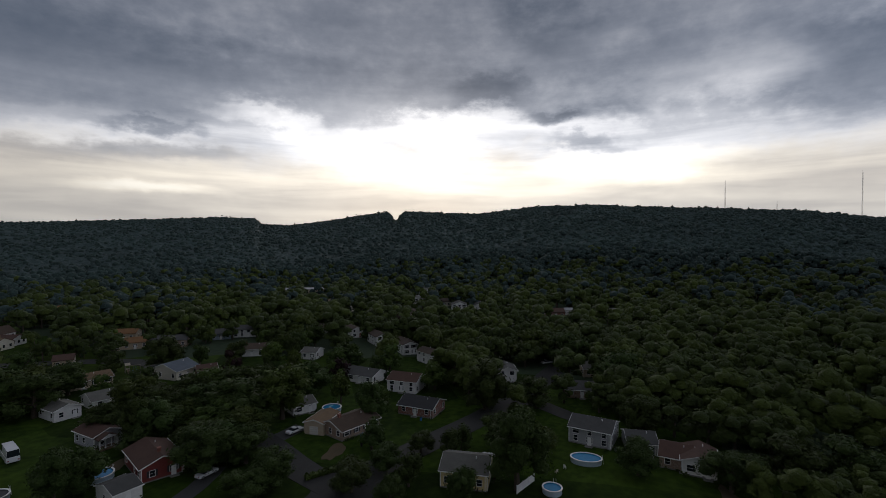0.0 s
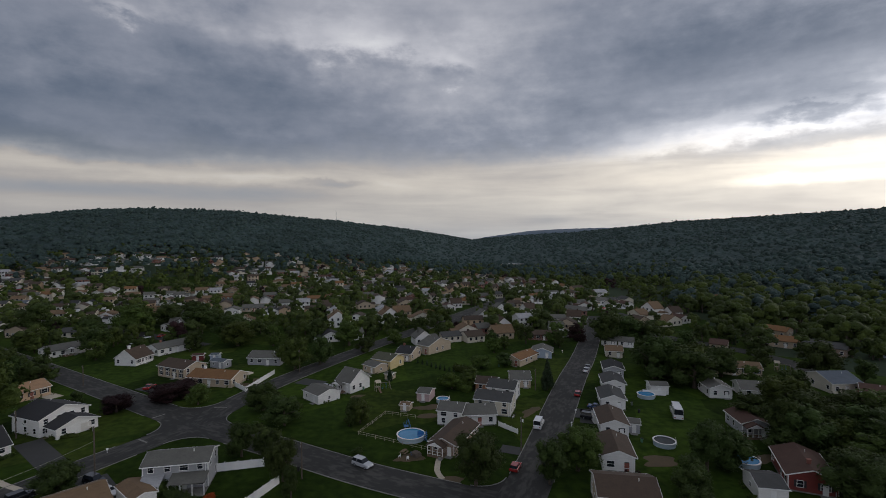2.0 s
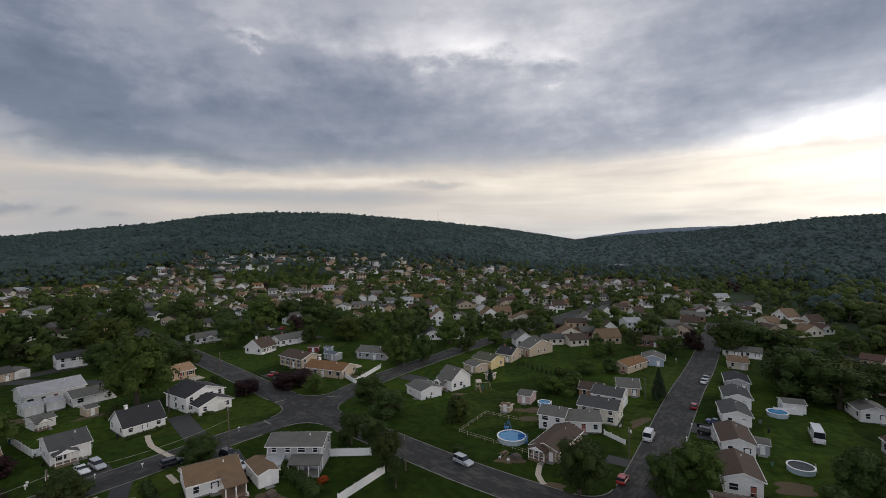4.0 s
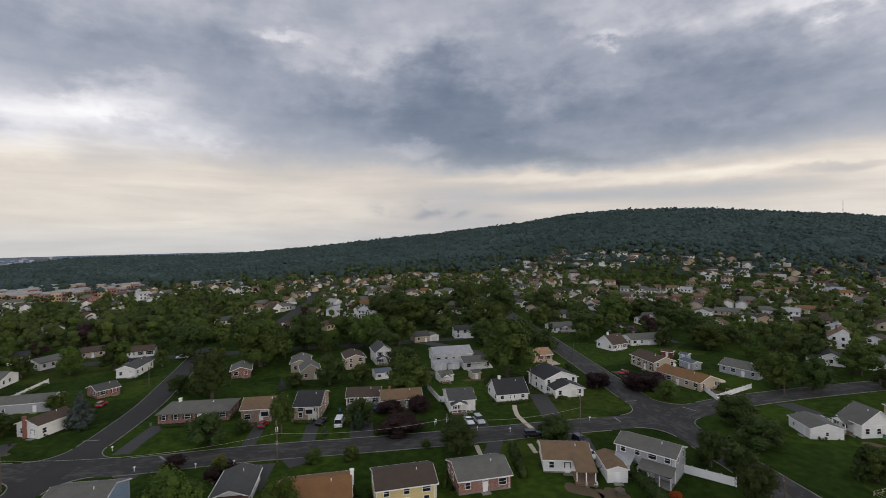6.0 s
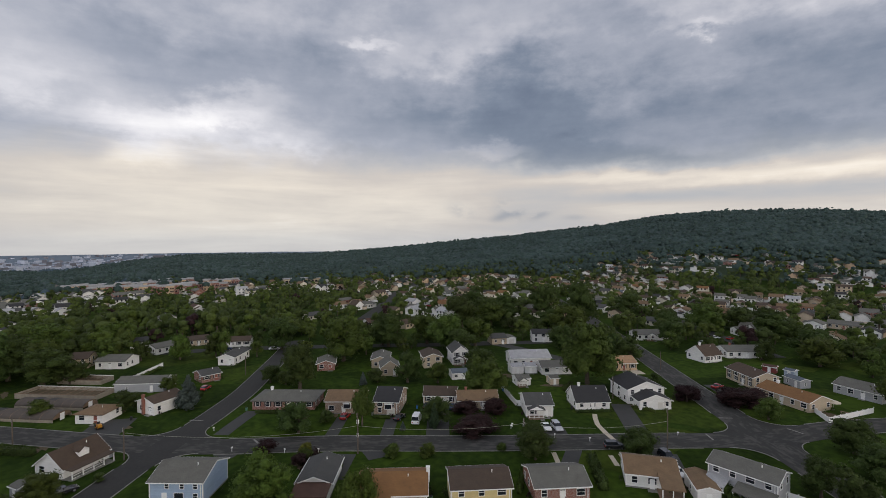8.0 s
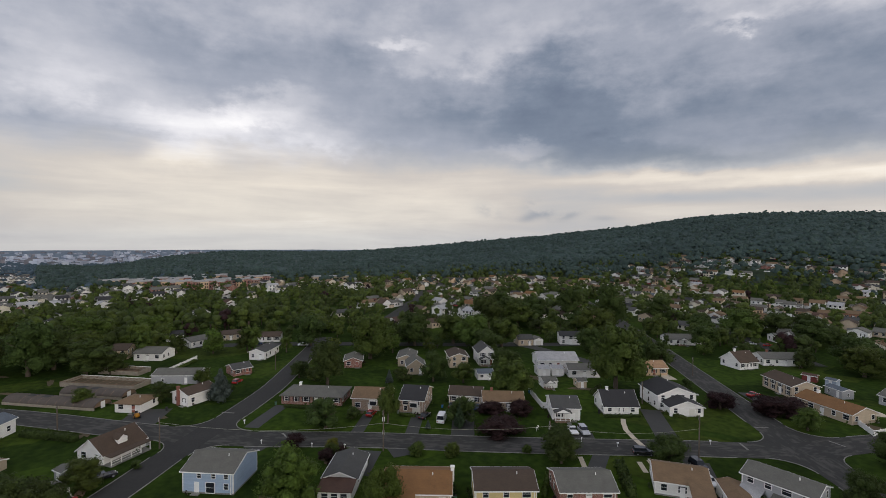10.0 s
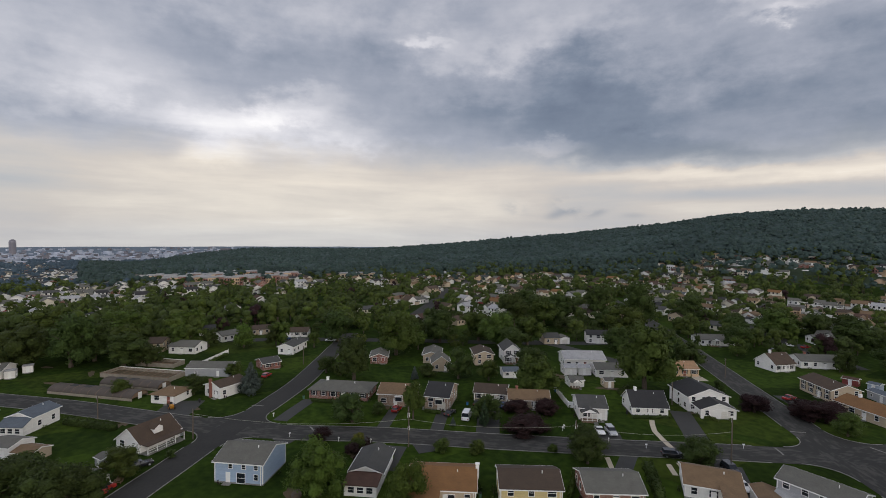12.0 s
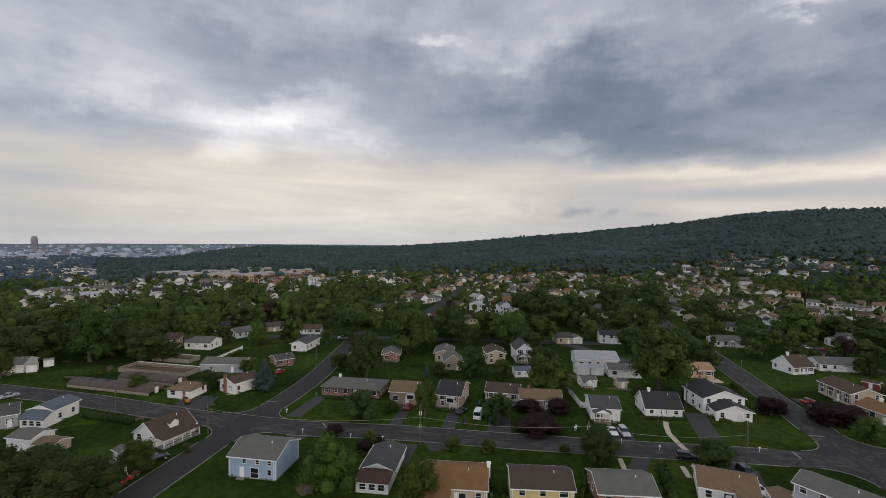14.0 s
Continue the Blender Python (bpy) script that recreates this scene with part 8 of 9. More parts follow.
for gi in range(-60, 61):
    for gj in range(-45, 46):
        a = radians(26)
        u, v = gi * 13.0 + rng.uniform(-3.5, 3.5), gj * 29.0 + rng.uniform(-6, 6) + (5.0 if gj % 2 else -5.0)
        x, y = u * math.cos(a) - v * math.sin(a), u * math.sin(a) + v * math.cos(a)
        r, az = math.hypot(x, y), math.degrees(math.atan2(-x, y))
        near = 288 if az > 20 else (212 if az > -12 else 265)
        far = np.interp(az, [-22, -12, -4, 5, 20, 40, 60, 75, 90, 120, 128], [300, 420, 540, 640, 690, 680, 640, 600, 560, 620, 600])
        if not (-22 < az < 128 and near < r < far) or not free(x, y, 7.0) or (np.hypot(ROWS_NP[:, 0] - x, ROWS_NP[:, 1] - y) < 13).any():
            continue
        dens = noise.noise((x / 95, y / 95, 3.0))
        if (80 < az and r < 420 and not (az < 90 and r < 260)) or dens < (-0.6 if az < 22 and r < 420 else -0.32 if az < 85 else -0.1 if az < 97 else 0.28) or rng.random() < 0.06 + 0.42 * max(0.0, (r - 400) / 380):
            continue
        put_house(x, y, 26 + rng.choice((0, 0, 90, 180)) + rng.uniform(-5, 5))
for i in range(46):
    az, r = radians(rng.uniform(-68, -22)), rng.uniform(260, 430)
    x, y = -math.sin(az) * r, math.cos(az) * r
    if free(x, y, 9) and noise.noise((x / 120, y / 120, 8.0)) > 0.12:
        put_house(x, y, rng.uniform(-40, 20))

for i in range(900):
    az, r = radians(rng.uniform(99, 129)), 1 / (1 / 430 - rng.random() * (1 / 430 - 1 / 2500))
    x, y = -math.sin(az) * r, math.cos(az) * r
    if (math.degrees(az) > 105 or r < 520) and (r > 620 or rng.random() < 0.4) and noise.noise((x / (0.16 * r + 30), y / (0.16 * r + 30), 6.0)) > 0.06 and free(x, y, 5.0):
        put_house(x, y, 26 + rng.choice((0, 90)) + rng.uniform(-12, 12))

SITES.sort(key=lambda q: math.hypot(q[0], q[1]))
for q in SITES[:76]:
    settle_house(*q)
# the rest of the town, too small to tell apart singly
SLOTS = sorted({"wall_" + a for a, b in MIX}) + sorted({"roof_" + b for a, b in MIX}) + ["glass_dark"]
hv, hf, hm, off = [], [], [], 0
for x, y, turn in SITES[76:]:
    a, b = rng.choice(MIX if math.atan2(-x, y) < 1.7 else (("white", "gray"), ("white", "dgray"), ("white", "white"), ("cream", "gray"), ("brickred", "gray"), ("white", "black")))
    w, d, e = rng.uniform(7.0, 11.0), rng.uniform(6.5, 8.2), rng.choice((2.8, 3.0, 3.2, 5.0))
    rise, z = d * 0.24, float(land(x, y))
    o = 0.4
    v = [(sx * w / 2, sy * d / 2, zz) for zz in (-3, e) for sx, sy in ((-1, -1), (1, -1), (1, 1), (-1, 1))] + [(-w / 2, 0, e + rise), (w / 2, 0, e + rise)]
    f = [(0, 1, 5), (0, 5, 4), (1, 2, 6), (1, 6, 5), (2, 3, 7), (2, 7, 6), (3, 0, 4), (3, 4, 7), (5, 6, 9), (7, 4, 8)]
    m = [SLOTS.index("wall_" + a)] * 10
    n = len(v)
    for sy in (-1, 1):
        v += [(-w / 2 - o, 0, e + rise + 0.15), (w / 2 + o, 0, e + rise + 0.15), (w / 2 + o, sy * (d / 2 + o), e - 0.05), (-w / 2 - o, sy * (d / 2 + o), e - 0.05)]
        f += [(n, n + 1, n + 2), (n, n + 2, n + 3)]
        m += [SLOTS.index("roof_" + b)] * 2
        n += 4
        for row in range(2 if e > 4 else 1):
            for i in (-1, 0, 1):
                cx, yy, z0 = i * w / 3.2, sy * (d / 2 + 0.05), 1.0 + 2.6 * row
                v += [(cx - 0.55, yy, z0), (cx + 0.55, yy, z0), (cx + 0.55, yy, z0 + 1.3), (cx - 0.55, yy, z0 + 1.3)]
                f += [(n, n + 1, n + 2), (n, n + 2, n + 3)]
                m += [len(SLOTS) - 1] * 2
                n += 4
    # a lower wing or garage at one end, a gabled bay in front
    if rng.random() < 0.6:
        q, g, dep, e2 = rng.choice((-1, 1)), rng.uniform(2.8, 4.4), d * rng.uniform(0.55, 0.8), 2.5
        x0, x1 = q * w / 2, q * (w / 2 + g)
        v += [(xx, yy, zz) for zz in (-3, e2) for xx, yy in ((x0, -dep / 2), (x1, -dep / 2), (x1, dep / 2), (x0, dep / 2))] + [(x1, 0, e2 + dep * 0.2), (x0, 0, e2 + dep * 0.2)]
        f += [(n, n + 1, n + 5), (n, n + 5, n + 4), (n + 1, n + 2, n + 6), (n + 1, n + 6, n + 5), (n + 2, n + 3, n + 7), (n + 2, n + 7, n + 6), (n + 5, n + 6, n + 8)]
        m += [SLOTS.index("wall_" + a)] * 7
        n += 10
        for sy in (-1, 1):
            v += [(x0, 0, e2 + dep * 0.2 + 0.12), (x1 + q * 0.3, 0, e2 + dep * 0.2 + 0.12), (x1 + q * 0.3, sy * (dep / 2 + 0.3), e2), (x0, sy * (dep / 2 + 0.3), e2)]
            f += [(n, n + 1, n + 2), (n, n + 2, n + 3)]
            m += [SLOTS.index("roof_" + b)] * 2
            n += 4
    if rng.random() < 0.5:
        sy, cx, g = rng.choice((-1, 1)), rng.uniform(-0.2, 0.2) * w, rng.uniform(1.6, 2.6)
        y1 = sy * (d / 2 + 1.3)
        v += [(cx - g, 0, e), (cx + g, 0, e), (cx + g, y1, -3), (cx - g, y1, -3), (cx + g, y1, e), (cx - g, y1, e), (cx, y1, e + g * 0.55), (cx, 0, e + g * 0.55), (cx - g, 0, -3), (cx + g, 0, -3)]
        f += [(n + 3, n + 2, n + 4), (n + 3, n + 4, n + 5), (n + 5, n + 4, n + 6), (n + 8, n + 3, n + 5), (n + 8, n + 5, n), (n + 2, n + 9, n + 1), (n + 2, n + 1, n + 4)]
        m += [SLOTS.index("wall_" + a)] * 7
        n += 10
        for q in (-1, 1):
            v += [(cx, y1 + sy * 0.3, e + g * 0.55 + 0.12), (cx, 0, e + g * 0.55 + 0.12), (cx + q * (g + 0.3), 0, e - 0.05), (cx + q * (g + 0.3), y1 + sy * 0.3, e - 0.05)]
            f += [(n, n + 1, n + 2), (n, n + 2, n + 3)]
            m += [SLOTS.index("roof_" + b)] * 2
            n += 4
    c, s_ = math.cos(radians(turn)), math.sin(radians(turn))
    hv += [(px * c - py * s_ + x, px * s_ + py * c + y, pz + z) for px, py, pz in v]
    hf += [(i + off, j + off, k + off) for i, j, k in f]
    hm += m
    off += len(v)
me = mesh_np("distant_houses", np.array(hv), np.array(hf), SLOTS[0])
for sl in SLOTS[1:]:
    me.materials.append(MATS[sl])
me.polygons.foreach_set("material_index", np.array(hm, np.int32))
tagged(new("distant_houses", me), "small pale houses of the town climbing towards the hill", "houses", kind="stuff")

# what stands about in the far gardens: drives with parked cars, sheds, white fences
CLUTTER = ["stone_path", "paint_white", "paint_black", "paint_red", "paint_silver", "glass_dark", "wall_white", "wall_tan", "roof_gray", "concrete"]
gv, gf, gm, off = [], [], [], 0


def far_box(x, y, turn, size, z0, z1, slot, taper=1.0):
    global off
    c, s_ = math.cos(radians(turn)), math.sin(radians(turn))
    for zz, k in ((z0, 1.0), (z1, taper)):
        for sx, sy in ((-1, -1), (1, -1), (1, 1), (-1, 1)):
            px, py = sx * size[0] / 2 * k, sy * size[1] / 2 * k
            gv.append((px * c - py * s_ + x, px * s_ + py * c + y, zz))
    gf.extend((i + off, j + off, k + off, l + off) for i, j, k, l in ((4, 5, 6, 7), (0, 1, 5, 4), (1, 2, 6, 5), (2, 3, 7, 6), (3, 0, 4, 7)))
    gm.extend([CLUTTER.index(slot)] * 5)
    off += 8


crng = random.Random(33)
for x, y, turn in SITES[76:]:
    r = math.hypot(x, y)
    for kind in crng.choice((("drive", "car"), ("drive", "shed"), ("drive", "car", "fence"), ("shed",), ("drive", "car", "car"), ("fence", "shed"), ("drive",))):
        # on the side of the house that looks down the valley
        away, side = crng.uniform(7.0, 10.5), crng.uniform(-6.5, 6.5)
        px, py = x - x / r * away - y / r * side, y - y / r * away + x / r * side
        z = float(land(px, py))
        if not free(px, py, 2.0):
            continue
        if kind == "drive":
            far_box(px, py, turn + 90, (9.0, 3.4), z - 2, z + 0.3, crng.choice(("stone_path", "concrete", "concrete")))
        elif kind == "car":
            t = turn + crng.choice((0, 90))
            far_box(px, py, t, (4.4, 1.8), z + 0.3, z + 1.1, crng.choice(("paint_white", "paint_white", "paint_black", "paint_red", "paint_silver")), 0.96)
            far_box(px, py, t, (2.5, 1.6), z + 1.1, z + 1.6, "glass_dark", 0.8)
        elif kind == "shed":
            far_box(px, py, turn, (3.0, 2.4), z - 1, z + 2.1, crng.choice(("wall_white", "wall_tan")))
            far_box(px, py, turn, (3.3, 2.7), z + 2.1, z + 2.8, "roof_gray", 0.35)
        else:
            far_box(px, py, turn + crng.choice((0, 90)), (12.0, 0.12), z - 1, z + 1.6, "wall_white")
me = mesh_np("garden_clutter", np.array(gv), np.array(gf), CLUTTER[0])
for sl in CLUTTER[1:]:
    me.materials.append(MATS[sl])
me.polygons.foreach_set("material_index", np.array(gm, np.int32))
tagged(new("garden_clutter", me), "parked cars, sheds, drives and fences round the far houses", "clutter", kind="stuff")

# terraces of brick town houses and a few long low roofs
for az, r, n, turn in ((97.5, 515, 7, 104), (94.0, 525, 7, 100), (99.5, 560, 8, 108), (92.0, 560, 7, 98), (101.5, 530, 6, 110), (96, 585, 8, 104), (104, 560, 5, 112)):
    x, y = -math.sin(radians(az)) * r, math.cos(radians(az)) * r
    base = empty("terrace", x, y, float(land(x, y)), turn - 15)
    tagged(base, "long terrace of brick town houses with pale roofs", "house", "terraces")
    for i in range(n):
        o = part("house_unit", shared(("unit", i % 3), lambda: boxes((-3.5, 3.5, -5, 5, -4, 6.3 + (i % 3) * 0.5)), ("wall_brickred", "wall_peach", "wall_brickred")[i % 3]), "", base)
        o.location = ((i - n / 2) * 7.05, (i % 2) * 0.5, 0)
        part("roof", shared(("unit_roof", i % 3), lambda: boxes((-3.5, 3.5, -5.3, 5.3, 6.35 + (i % 3) * 0.5, 6.7 + (i % 3) * 0.5), (-3.5, 3.5, -3.6, 3.6, 6.7 + (i % 3) * 0.5, 7.7 + (i % 3) * 0.5)), "roof_white"), "", o)
        tagged(part("glazing", shared(("unit_win",), lambda: boxes(*[(a, a + 1.1, -5.05, -4.95, b, b + 1.4) for a in (-2.6, 0.2, 1.9) for b in (1.0, 3.9)]), "glass_dark"), "", o), kind="stuff")
    TOWN.append((x, y, 26.0))
for az, r, w, d, turn, text in ((-2.3, 700, 46, 12, -3, "long low white-roofed school building"), (-47, 432, 42, 14, -52, "long pale flat-roofed commercial building"), (84, 560, 40, 14, 95, "long white-roofed hall among trees")):
    x, y = -math.sin(radians(az)) * r, math.cos(radians(az)) * r
    base = empty("hall", x, y, float(land(x, y)) + 1, turn)
    tagged(base, text, "building")
    part("wall", boxes((-w / 2, w / 2, -d / 2, d / 2, -5, 5)), "wall_tan", base)
    part("roof", boxes((-w / 2 - 0.5, w / 2 + 0.5, -d / 2 - 0.5, d / 2 + 0.5, 5.02, 5.6)), "roof_white", base)
    part("glazing", boxes(*[(-w / 2 + 2 + i * 4, -w / 2 + 4.6 + i * 4, -d / 2 - 0.06, -d / 2 + 0.02, 1.2, 3.2) for i in range(int(w / 4) - 1)]), "glass_dark", base)
    TOWN.append((x, y, 40.0))

# ---- trees of the valley between the houses ----
ALL_NP = np.array(TAKEN + TOWN)
ALL_NP[:, 2] *= 0.8
NEAR_TREES = np.array(TREE_AT)
# open gardens, kept clear of big trees on the sunken side of each house
OPEN = np.array([(p.x, p.y, p.length, 26.0) for p in strip_points(ROADS["road_13"][0], 6.0)] + [(x, y, math.hypot(x, y), math.hypot(x, y) * (0.17 if math.atan2(-x, y) < -0.2 else 0.085) + 6) for x, y, _ in TAKEN] + [(x, y, math.hypot(x, y), (0.045 if math.atan2(-x, y) < 1.4 else 0.07) * math.hypot(x, y) + (5 if q < 20 else 30)) for x, y, q in TOWN])


def open_ground(x, y):
    r = math.hypot(x, y)
    along = (x * OPEN[:, 0] + y * OPEN[:, 1]) / r
    across = np.abs(x * OPEN[:, 1] - y * OPEN[:, 0]) / r
    return bool(((along - r > 0) & (along - r < OPEN[:, 3]) & (across < (5.0 if r < 250 else 4.0))).any())


SPOTS = []
for i in range(60000):
    az = radians(rng.uniform(-114, 134))
    r = math.sqrt(rng.uniform(85 ** 2, 700 ** 2))
    x, y = -math.sin(az) * r, math.cos(az) * r
    deg = math.degrees(az)
    wooded = (0.52 if r < 230 else 0.72) + 0.9 * noise.noise((x / 70, y / 70, 5.0))
    if deg < -66 or deg < -20 and r > 300:
        continue
    if -66 <= deg < -24 and r > 110:
        wooded += 0.45
    if deg > 95 and 225 < r < 330:
        wooded += 0.55
    elif deg > 84 and 225 < r < 460:
        wooded += 0.2
    if -24 <= deg < 84 and r < 205:
        wooded -= 0.45
    if deg >= 84 and r < 215:
        wooded -= 0.9
    if r < 205 and -24 <= deg < 84 and rng.random() > 0.2 or r < 215 and rng.random() > 0.6:
        continue
    if wooded < rng.uniform(0.1, 0.8) or not free(x, y, 3.2 if r < 230 else 0.6, ALL_NP) or (r > 150 or deg < -12) and not (r > 330 and rng.random() < (0.6 if deg > 97 else 0.3)) and open_ground(x, y):
        continue
    if r < 260 and (np.hypot(NEAR_TREES[:, 0] - x, NEAR_TREES[:, 1] - y) < NEAR_TREES[:, 2] * 0.5 + 1.5).any():
        continue
    SPOTS.append((r, x, y, deg))
    if len(SPOTS) >= 6400:
        break
# unbroken woods on the eastern side
EAST = []
for i in range(12000):
    deg = rng.uniform(-114, -20)
    inner = np.interp(deg, [-114, -78, -66, -50, -20], [100, 112, 150, 215, 330])
    r = math.sqrt(rng.uniform(inner ** 2, 590 ** 2))
    x, y = -math.sin(radians(deg)) * r, math.cos(radians(deg)) * r
    if free(x, y, 3.0, ALL_NP) and not open_ground(x, y) and not (r < 260 and (np.hypot(NEAR_TREES[:, 0] - x, NEAR_TREES[:, 1] - y) < NEAR_TREES[:, 2] * 0.4).any()):
        EAST.append((x, y, r))
    if len(EAST) >= 3000:
        break
# close woods behind the houses at the foot of the eastern hill
for i in range(1500):
    deg, r = rng.uniform(-99, -80), rng.uniform(130, 230)
    x, y = -math.sin(radians(deg)) * r, math.cos(radians(deg)) * r
    if free(x, y, 2.5, ALL_NP) and all(math.hypot(x - a, y - b) > 5.0 for a, b, _ in EAST) and not (np.hypot(NEAR_TREES[:, 0] - x, NEAR_TREES[:, 1] - y) < NEAR_TREES[:, 2] * 0.4).any():
        EAST.append((x, y, r))
SPOTS.sort()
FAR = [far_crown(60 + i, 26, 0.55, 7, "broad", True) for i in range(5)] + [far_crown(70, 40, 0.6, 6, "cone", True)]
MID = len(FAR)
FAR += [far_crown(80 + i, 170, 0.42, 13, "broad", True) for i in range(5)]
FAR_SLOTS = ["leaf_dark", "leaf_leafy", "leaf_light", "leaf_red", "leaf_conifer", "leaf_forest", "bark"]
rows = []
for i, (r, x, y, deg) in enumerate(SPOTS):
    h = rng.uniform(7.0, 12.5) if deg > 92 and r < 320 else rng.uniform(4.5, 8.5) if deg > 82 and r > 300 else rng.uniform(5.0, 10.0) if r > 265 else rng.uniform(5.0, 11.0) if r > 180 else rng.uniform(5.0, 10.0)
    # light leaves are commoner past 240 m, standing in for haze
    kind = rng.choice(("dark", "dark", "leafy", "leafy", "dark", "light" if r < 180 or rng.random() < 0.7 else "dark", "light" if r > 240 and rng.random() < 0.4 else "conifer" if rng.random() < 0.3 else "leafy", "red" if rng.random() < 0.15 else "dark"))
    w = h * rng.uniform(0.8, 1.15) if kind != "conifer" else h * 0.45
    z = float(land(x, y))
    if i < 140:
        tree(kind, x, y, h, w, 1, z)
    else:
        slot = ("dark", "leafy", "light", "red", "conifer").index(kind)
        # farther trees switch to the blue-tinted forest leaves, in place of haze
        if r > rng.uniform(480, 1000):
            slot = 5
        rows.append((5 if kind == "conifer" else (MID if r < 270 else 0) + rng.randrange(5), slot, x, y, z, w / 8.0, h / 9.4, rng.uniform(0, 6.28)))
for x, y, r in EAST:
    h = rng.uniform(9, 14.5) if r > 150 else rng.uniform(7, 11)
    # past 320 to 600 m the haze-tinted forest leaves take over
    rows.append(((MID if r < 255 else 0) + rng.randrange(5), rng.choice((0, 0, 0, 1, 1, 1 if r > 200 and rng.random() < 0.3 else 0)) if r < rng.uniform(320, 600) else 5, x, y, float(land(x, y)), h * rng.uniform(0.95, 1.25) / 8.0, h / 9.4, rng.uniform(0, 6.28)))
# shrubs and flower beds against the house walls
srng = random.Random(21)
bushes = []
for ob in [o for o in scene.objects if o.type == "EMPTY" and o.parent is None and o.get("category") in ("house", "garage") and math.hypot(o.location.x, o.location.y) < 260]:
    wall = next((c for c in ob.children if c.name.split(".")[0] == "wall"), None)
    if wall is None:
        continue
    hx, hy = max(abs(v.co.x) for v in wall.data.vertices), max(abs(v.co.y) for v in wall.data.vertices)
    m = ob.matrix_basis
    for k in range(srng.randrange(3, 9)):
        side = srng.randrange(4)
        along = srng.uniform(-1, 1)
        p = (along * hx, (-hy - 0.8) if side == 0 else (hy + 0.8)) if side % 2 == 0 else ((hx + 0.8) * (1 if side == 1 else -1), along * hy)
        if side == 0 and abs(p[0]) < 1.3:
            continue
        q = m @ Vector((p[0], p[1], 0))
        if (np.hypot(ROAD_NP[:, 0] - q.x, ROAD_NP[:, 1] - q.y) < ROAD_NP[:, 2] + 1.0).any():
            continue
        h = srng.uniform(0.8, 1.7)
        bushes.append((srng.randrange(3), srng.choice((0, 0, 1, 1, 2, 3)), q.x, q.y, -0.25 * h, srng.uniform(1.0, 1.9) / 8.0, h / 8.4, srng.uniform(0, 6.28)))
SHRUB = [far_crown(40 + i, 60, 0.6, 4, "bush") for i in range(3)]
joined("garden_shrubs", bushes, SHRUB, FAR_SLOTS, "low green shrubs planted along the house walls", "shrubs")
joined("valley_trees", rows, FAR, FAR_SLOTS, "mixed green trees filling the gaps between the houses", "trees")

for key, protos in TREES.items():
    for k, proto in enumerate(protos):
        if (*key, k) not in USED:
            for o in (*proto.children, proto):
                bpy.data.objects.remove(o)

# ---- woods on the hills: crowns beyond counting ----
nrng = np.random.default_rng(9)

def woods(name, n, az0, az1, inner, outer, keep, size, label, leafm="leaf_forest", rise=TREE_TOP * 0.95):
    az = np.radians(nrng.uniform(az0, az1, n))
    deg = np.degrees(az)
    lo, hi = inner(deg), outer(deg)
    r = np.sqrt(nrng.uniform(0, 1, n) * (hi ** 2 - lo ** 2) + lo ** 2)
    x, y = -np.sin(az) * r, np.cos(az) * r
    ok = keep(x, y, r, deg)
    x, y = x[ok], y[ok]
    z = land(x, y)
    m = len(x)
    s = nrng.uniform(size[0], size[1], m) * np.where(nrng.uniform(0, 1, m) < 0.06, 1.3, 1.0)
    hh = s * nrng.uniform(0.6, 1.0, m)
    v = HV[None] * nrng.uniform(0.8, 1.1, (m, len(HV), 1)) * np.stack([s, s, hh], -1)[:, None, :]
    top = z + rise - hh * 0.8 + nrng.normal(0, 1.3, m) + np.where(nrng.uniform(0, 1, m) < 0.03, 2.5, 0.0)
    v = v + np.stack([x, y, top], -1)[:, None, :]
    f = (HT[None] + (np.arange(m) * len(HV))[:, None, None]).reshape(-1, 3)
    # ragged sprays of leaves over each crown
    k = 3
    d = nrng.normal(size=(m, k, 3))
    d[..., 2] = np.abs(d[..., 2]) * 0.9 + 0.1
    d /= np.linalg.norm(d, axis=2)[..., None]
    c = d * np.stack([s, s, hh], -1)[:, None, :] * nrng.uniform(0.8, 1.02, (m, k, 1)) + np.stack([x, y, top], -1)[:, None, :]
    tri = (nrng.normal(size=(m, k, 3, 3)) * (s * 0.2)[:, None, None, None] + c[:, :, None, :]).reshape(-1, 3)
    f = np.concatenate([f, np.arange(len(tri)).reshape(-1, 3) + m * len(HV)])
    me = mesh_np(name, np.concatenate([v.reshape(-1, 3), tri]), f, leafm)
    me.polygons.foreach_set("use_smooth", np.ones(len(f), dtype=bool))
    return tagged(new(name, me), label, "forest", kind="stuff")


def clear(x, y, gap):
    a = np.array(TOWN)
    out = np.ones(len(x), bool)
    for px, py, _ in a:
        out &= np.hypot(x - px, y - py) > gap
    return out


FOOT = lambda deg: np.interp(deg, [-112, -60, -30, -20, -8, 5, 20, 40, 60, 75, 90, 132], [560, 560, 560, 540, 480, 450, 450, 440, 430, 430, 450, 620])
HILL = lambda deg: np.interp(deg, [-112, -8, 5, 20, 40, 60, 75, 90, 132], [500, 540, 620, 640, 620, 590, 570, 550, 560])
CREST = lambda deg: np.interp(deg, RIDGE_AZ, RIDGE_R) * 1.03
NOTCH = lambda x, y, r, deg: (r > HILL(deg) - nrng.uniform(-30, 60, len(r))) & ~((np.abs(deg + 56.95) < 0.42) & (r > 900)) & clear(x, y, 8.0)
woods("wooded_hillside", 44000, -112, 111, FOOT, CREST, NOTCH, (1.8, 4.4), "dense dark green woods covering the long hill")
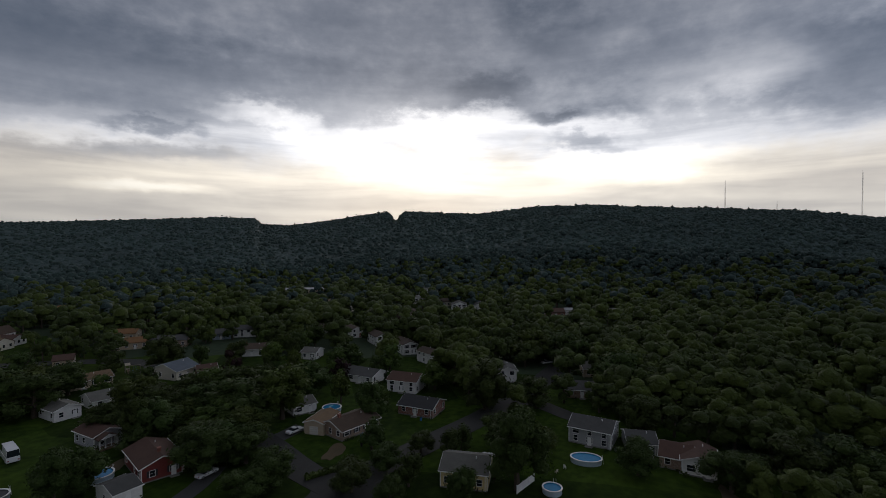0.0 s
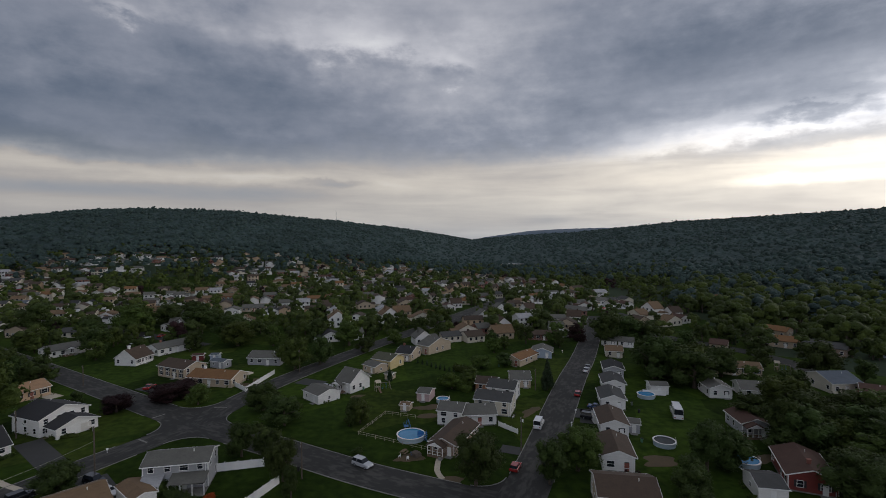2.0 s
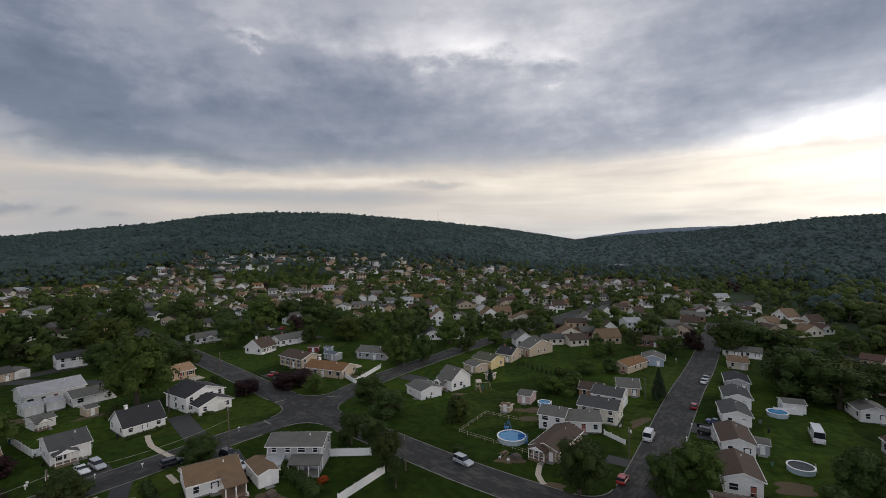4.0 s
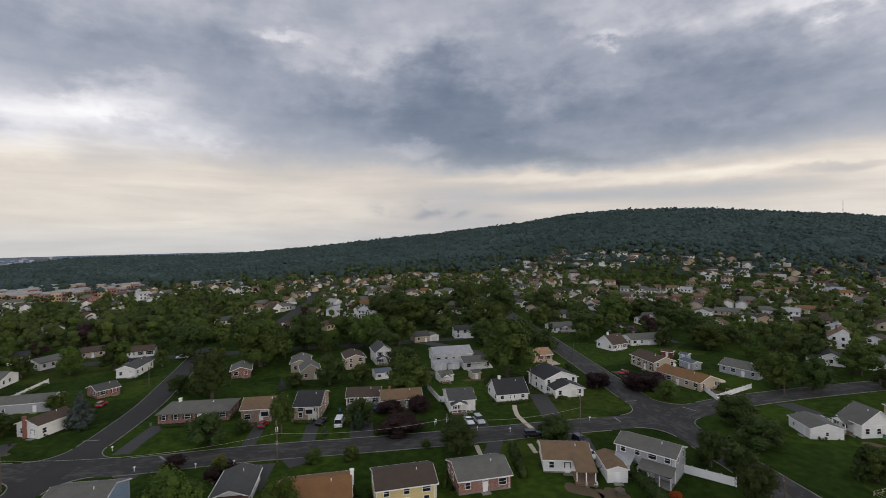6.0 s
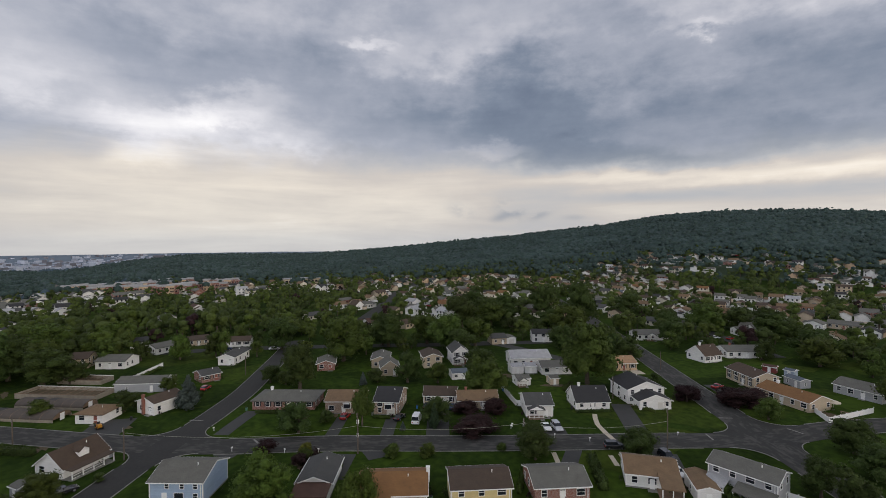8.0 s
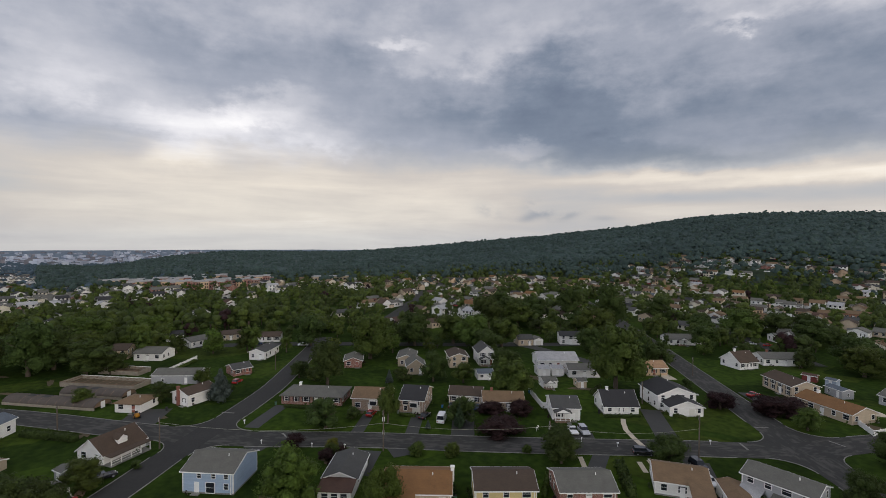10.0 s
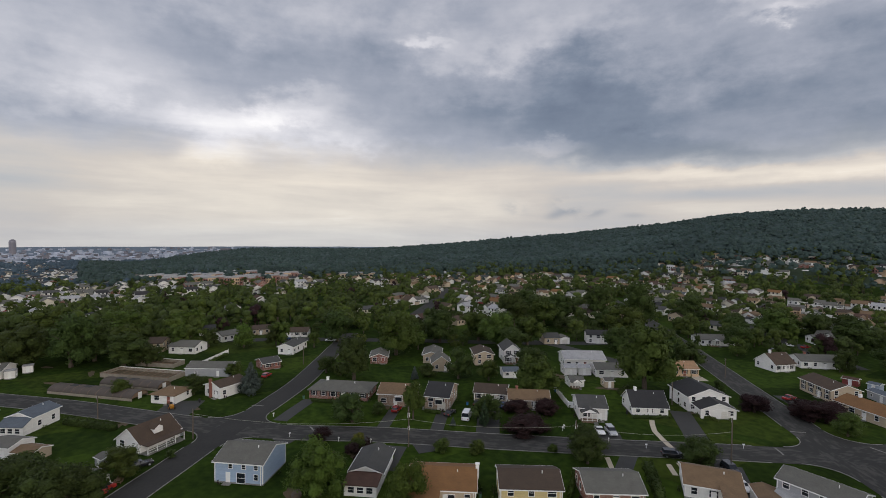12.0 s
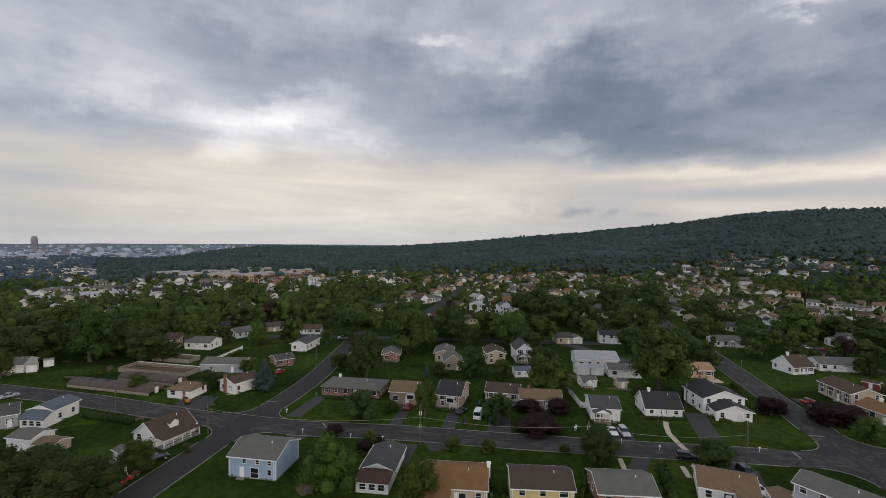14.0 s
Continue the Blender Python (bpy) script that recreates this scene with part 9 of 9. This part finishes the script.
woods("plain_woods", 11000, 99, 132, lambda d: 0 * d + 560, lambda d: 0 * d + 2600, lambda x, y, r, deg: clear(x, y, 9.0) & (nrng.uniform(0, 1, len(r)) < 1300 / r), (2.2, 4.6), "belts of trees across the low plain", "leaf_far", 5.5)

# the closed canopy between those crowns
deg = np.arange(-112, 111.01, 0.25)
step = np.linspace(0, 1, 165)[:, None]
lo, hi = HILL(deg) + 50, CREST(deg)
cr = lo[None] + (hi - lo)[None] * step + nrng.normal(0, 1.2, (165, len(deg)))
ca = np.radians(deg[None] + nrng.normal(0, 0.06, cr.shape))
kx, ky = -np.sin(ca) * cr, np.cos(ca) * cr
kz = land(kx, ky) + (TREE_TOP - 1.6) * ease(step * 12) - 1.0 + nrng.normal(0, 1.1, cr.shape)
kz = kz - 7.0 * ((np.abs(np.degrees(ca) + 56.95) < 0.42) & (cr > 900))
ids = np.arange(kx.size).reshape(kx.shape)
quads = np.stack([ids[:-1, :-1], ids[:-1, 1:], ids[1:, 1:], ids[1:, :-1]], -1).reshape(-1, 4)
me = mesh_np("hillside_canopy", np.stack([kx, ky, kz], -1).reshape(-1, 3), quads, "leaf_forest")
me.polygons.foreach_set("use_smooth", np.ones(len(quads), dtype=bool))
tagged(new("hillside_canopy", me), "closed leafy canopy of the dark green hill woods", "forest", kind="stuff")

# a second, farther ridge closing the gap between the two hills
FAR_EL_AZ, FAR_EL = [-20, -12.6, -10.3, -7.4, -4.3, -1.6, 0.9, 2.25, 4.0], [0.5, 0.80, 0.76, 0.66, 0.48, 0.10, -0.24, -0.60, -1.5]
fr = []
for i in range(61):
    az = radians(4.0 - 0.4 * i)
    el = np.interp(4.0 - 0.4 * i, FAR_EL_AZ, FAR_EL)
    h = 50 + 4300 * math.tan(radians(float(el)))
    wob = 4 * noise.noise((i * 0.7, 0, 2.0))
    fr.append([(-math.sin(az) * r, math.cos(az) * r, z) for r, z in ((3400, -60), (4000, h * 0.75), (4300, h + wob), (4800, -60))])
fv = np.array(fr).reshape(-1, 3)
ff = np.array([(4 * i + k, 4 * i + 4 + k, 4 * i + 5 + k, 4 * i + 1 + k) for i in range(60) for k in range(3)])
# the ridge's haze is only its blue-grey base colour
tagged(new("far_ridge", mesh_np("far_ridge", fv, ff, "hazed_land")), "hazy blue wooded ridge in the far distance", "hill", kind="structure")

# ---- masts on the ridge ----
for az, r, h in ((-93.0, 1000, 58), (-103.7, 1000, 80), (-78.6, 1050, 16), (-82.4, 1050, 14), (-97.4, 1000, 22), (18.4, 1240, 36)):
    x, y = -math.sin(radians(az)) * r, math.cos(radians(az)) * r
    base = empty("radio_mast", x, y, float(land(x, y)), 0)
    tagged(base, "thin steel radio mast on the wooded ridge", "mast", "masts on the ridge")
    bm = bmesh.new()
    for k in range(3):
        a = k * 2.0944
        tube(bm, (0.8 * math.cos(a), 0.8 * math.sin(a), 0), (0.5 * math.cos(a), 0.5 * math.sin(a), h), 0.2, 0.14, 4)
    part("lattice", bm, "metal", base)
    bm = bmesh.new()
    tube(bm, (0, 0, h), (0, 0, h + 5), 0.12, 0.06, 4)
    part("antenna", bm, "metal", base)

# ---- the far city on the plain ----
cx, cy = [], []
bm_stone, bm_brick = bmesh.new(), bmesh.new()
for i in range(1000):
    az, r = radians(rng.uniform(97, 131)), rng.choice((rng.uniform(1500, 4300), rng.uniform(2100, 3400)))
    x, y = -math.sin(az) * r, math.cos(az) * r
    w, d, h = rng.uniform(9, 30), rng.uniform(9, 20), rng.choice((5, 6, 7, 8, 11, 15))
    z = float(land(x, y))
    box(bm_stone if rng.random() < 0.65 else bm_brick, -w / 2, w / 2, -d / 2, d / 2, -8, h, pose(x, y, z, 0, 0, rng.uniform(0, 90)))
tagged(new("far_city", mesh_of(bm_stone, "hazed_city_stone", "far_city")), "pale distant city buildings on the plain", "city", kind="stuff")
tagged(new("far_city", mesh_of(bm_brick, "city_brick", "far_city")), "distant brick city buildings on the plain", "city", kind="stuff")
az, r = radians(115.7), 3300
base = empty("tower_block", -math.sin(az) * r, math.cos(az) * r, float(land(-math.sin(az) * r, math.cos(az) * r)), 20)
tagged(base, "tall dark rounded tower standing over the far city", "tower")
bm = bmesh.new()
tube(bm, (0, 0, -5), (0, 0, 66), 15, 15, 20)
tube(bm, (0, 0, 66), (0, 0, 75), 15, 12, 20)
tube(bm, (0, 0, 75), (0, 0, 81), 12, 5, 20)
part("shaft", bm, "city_brick", base)
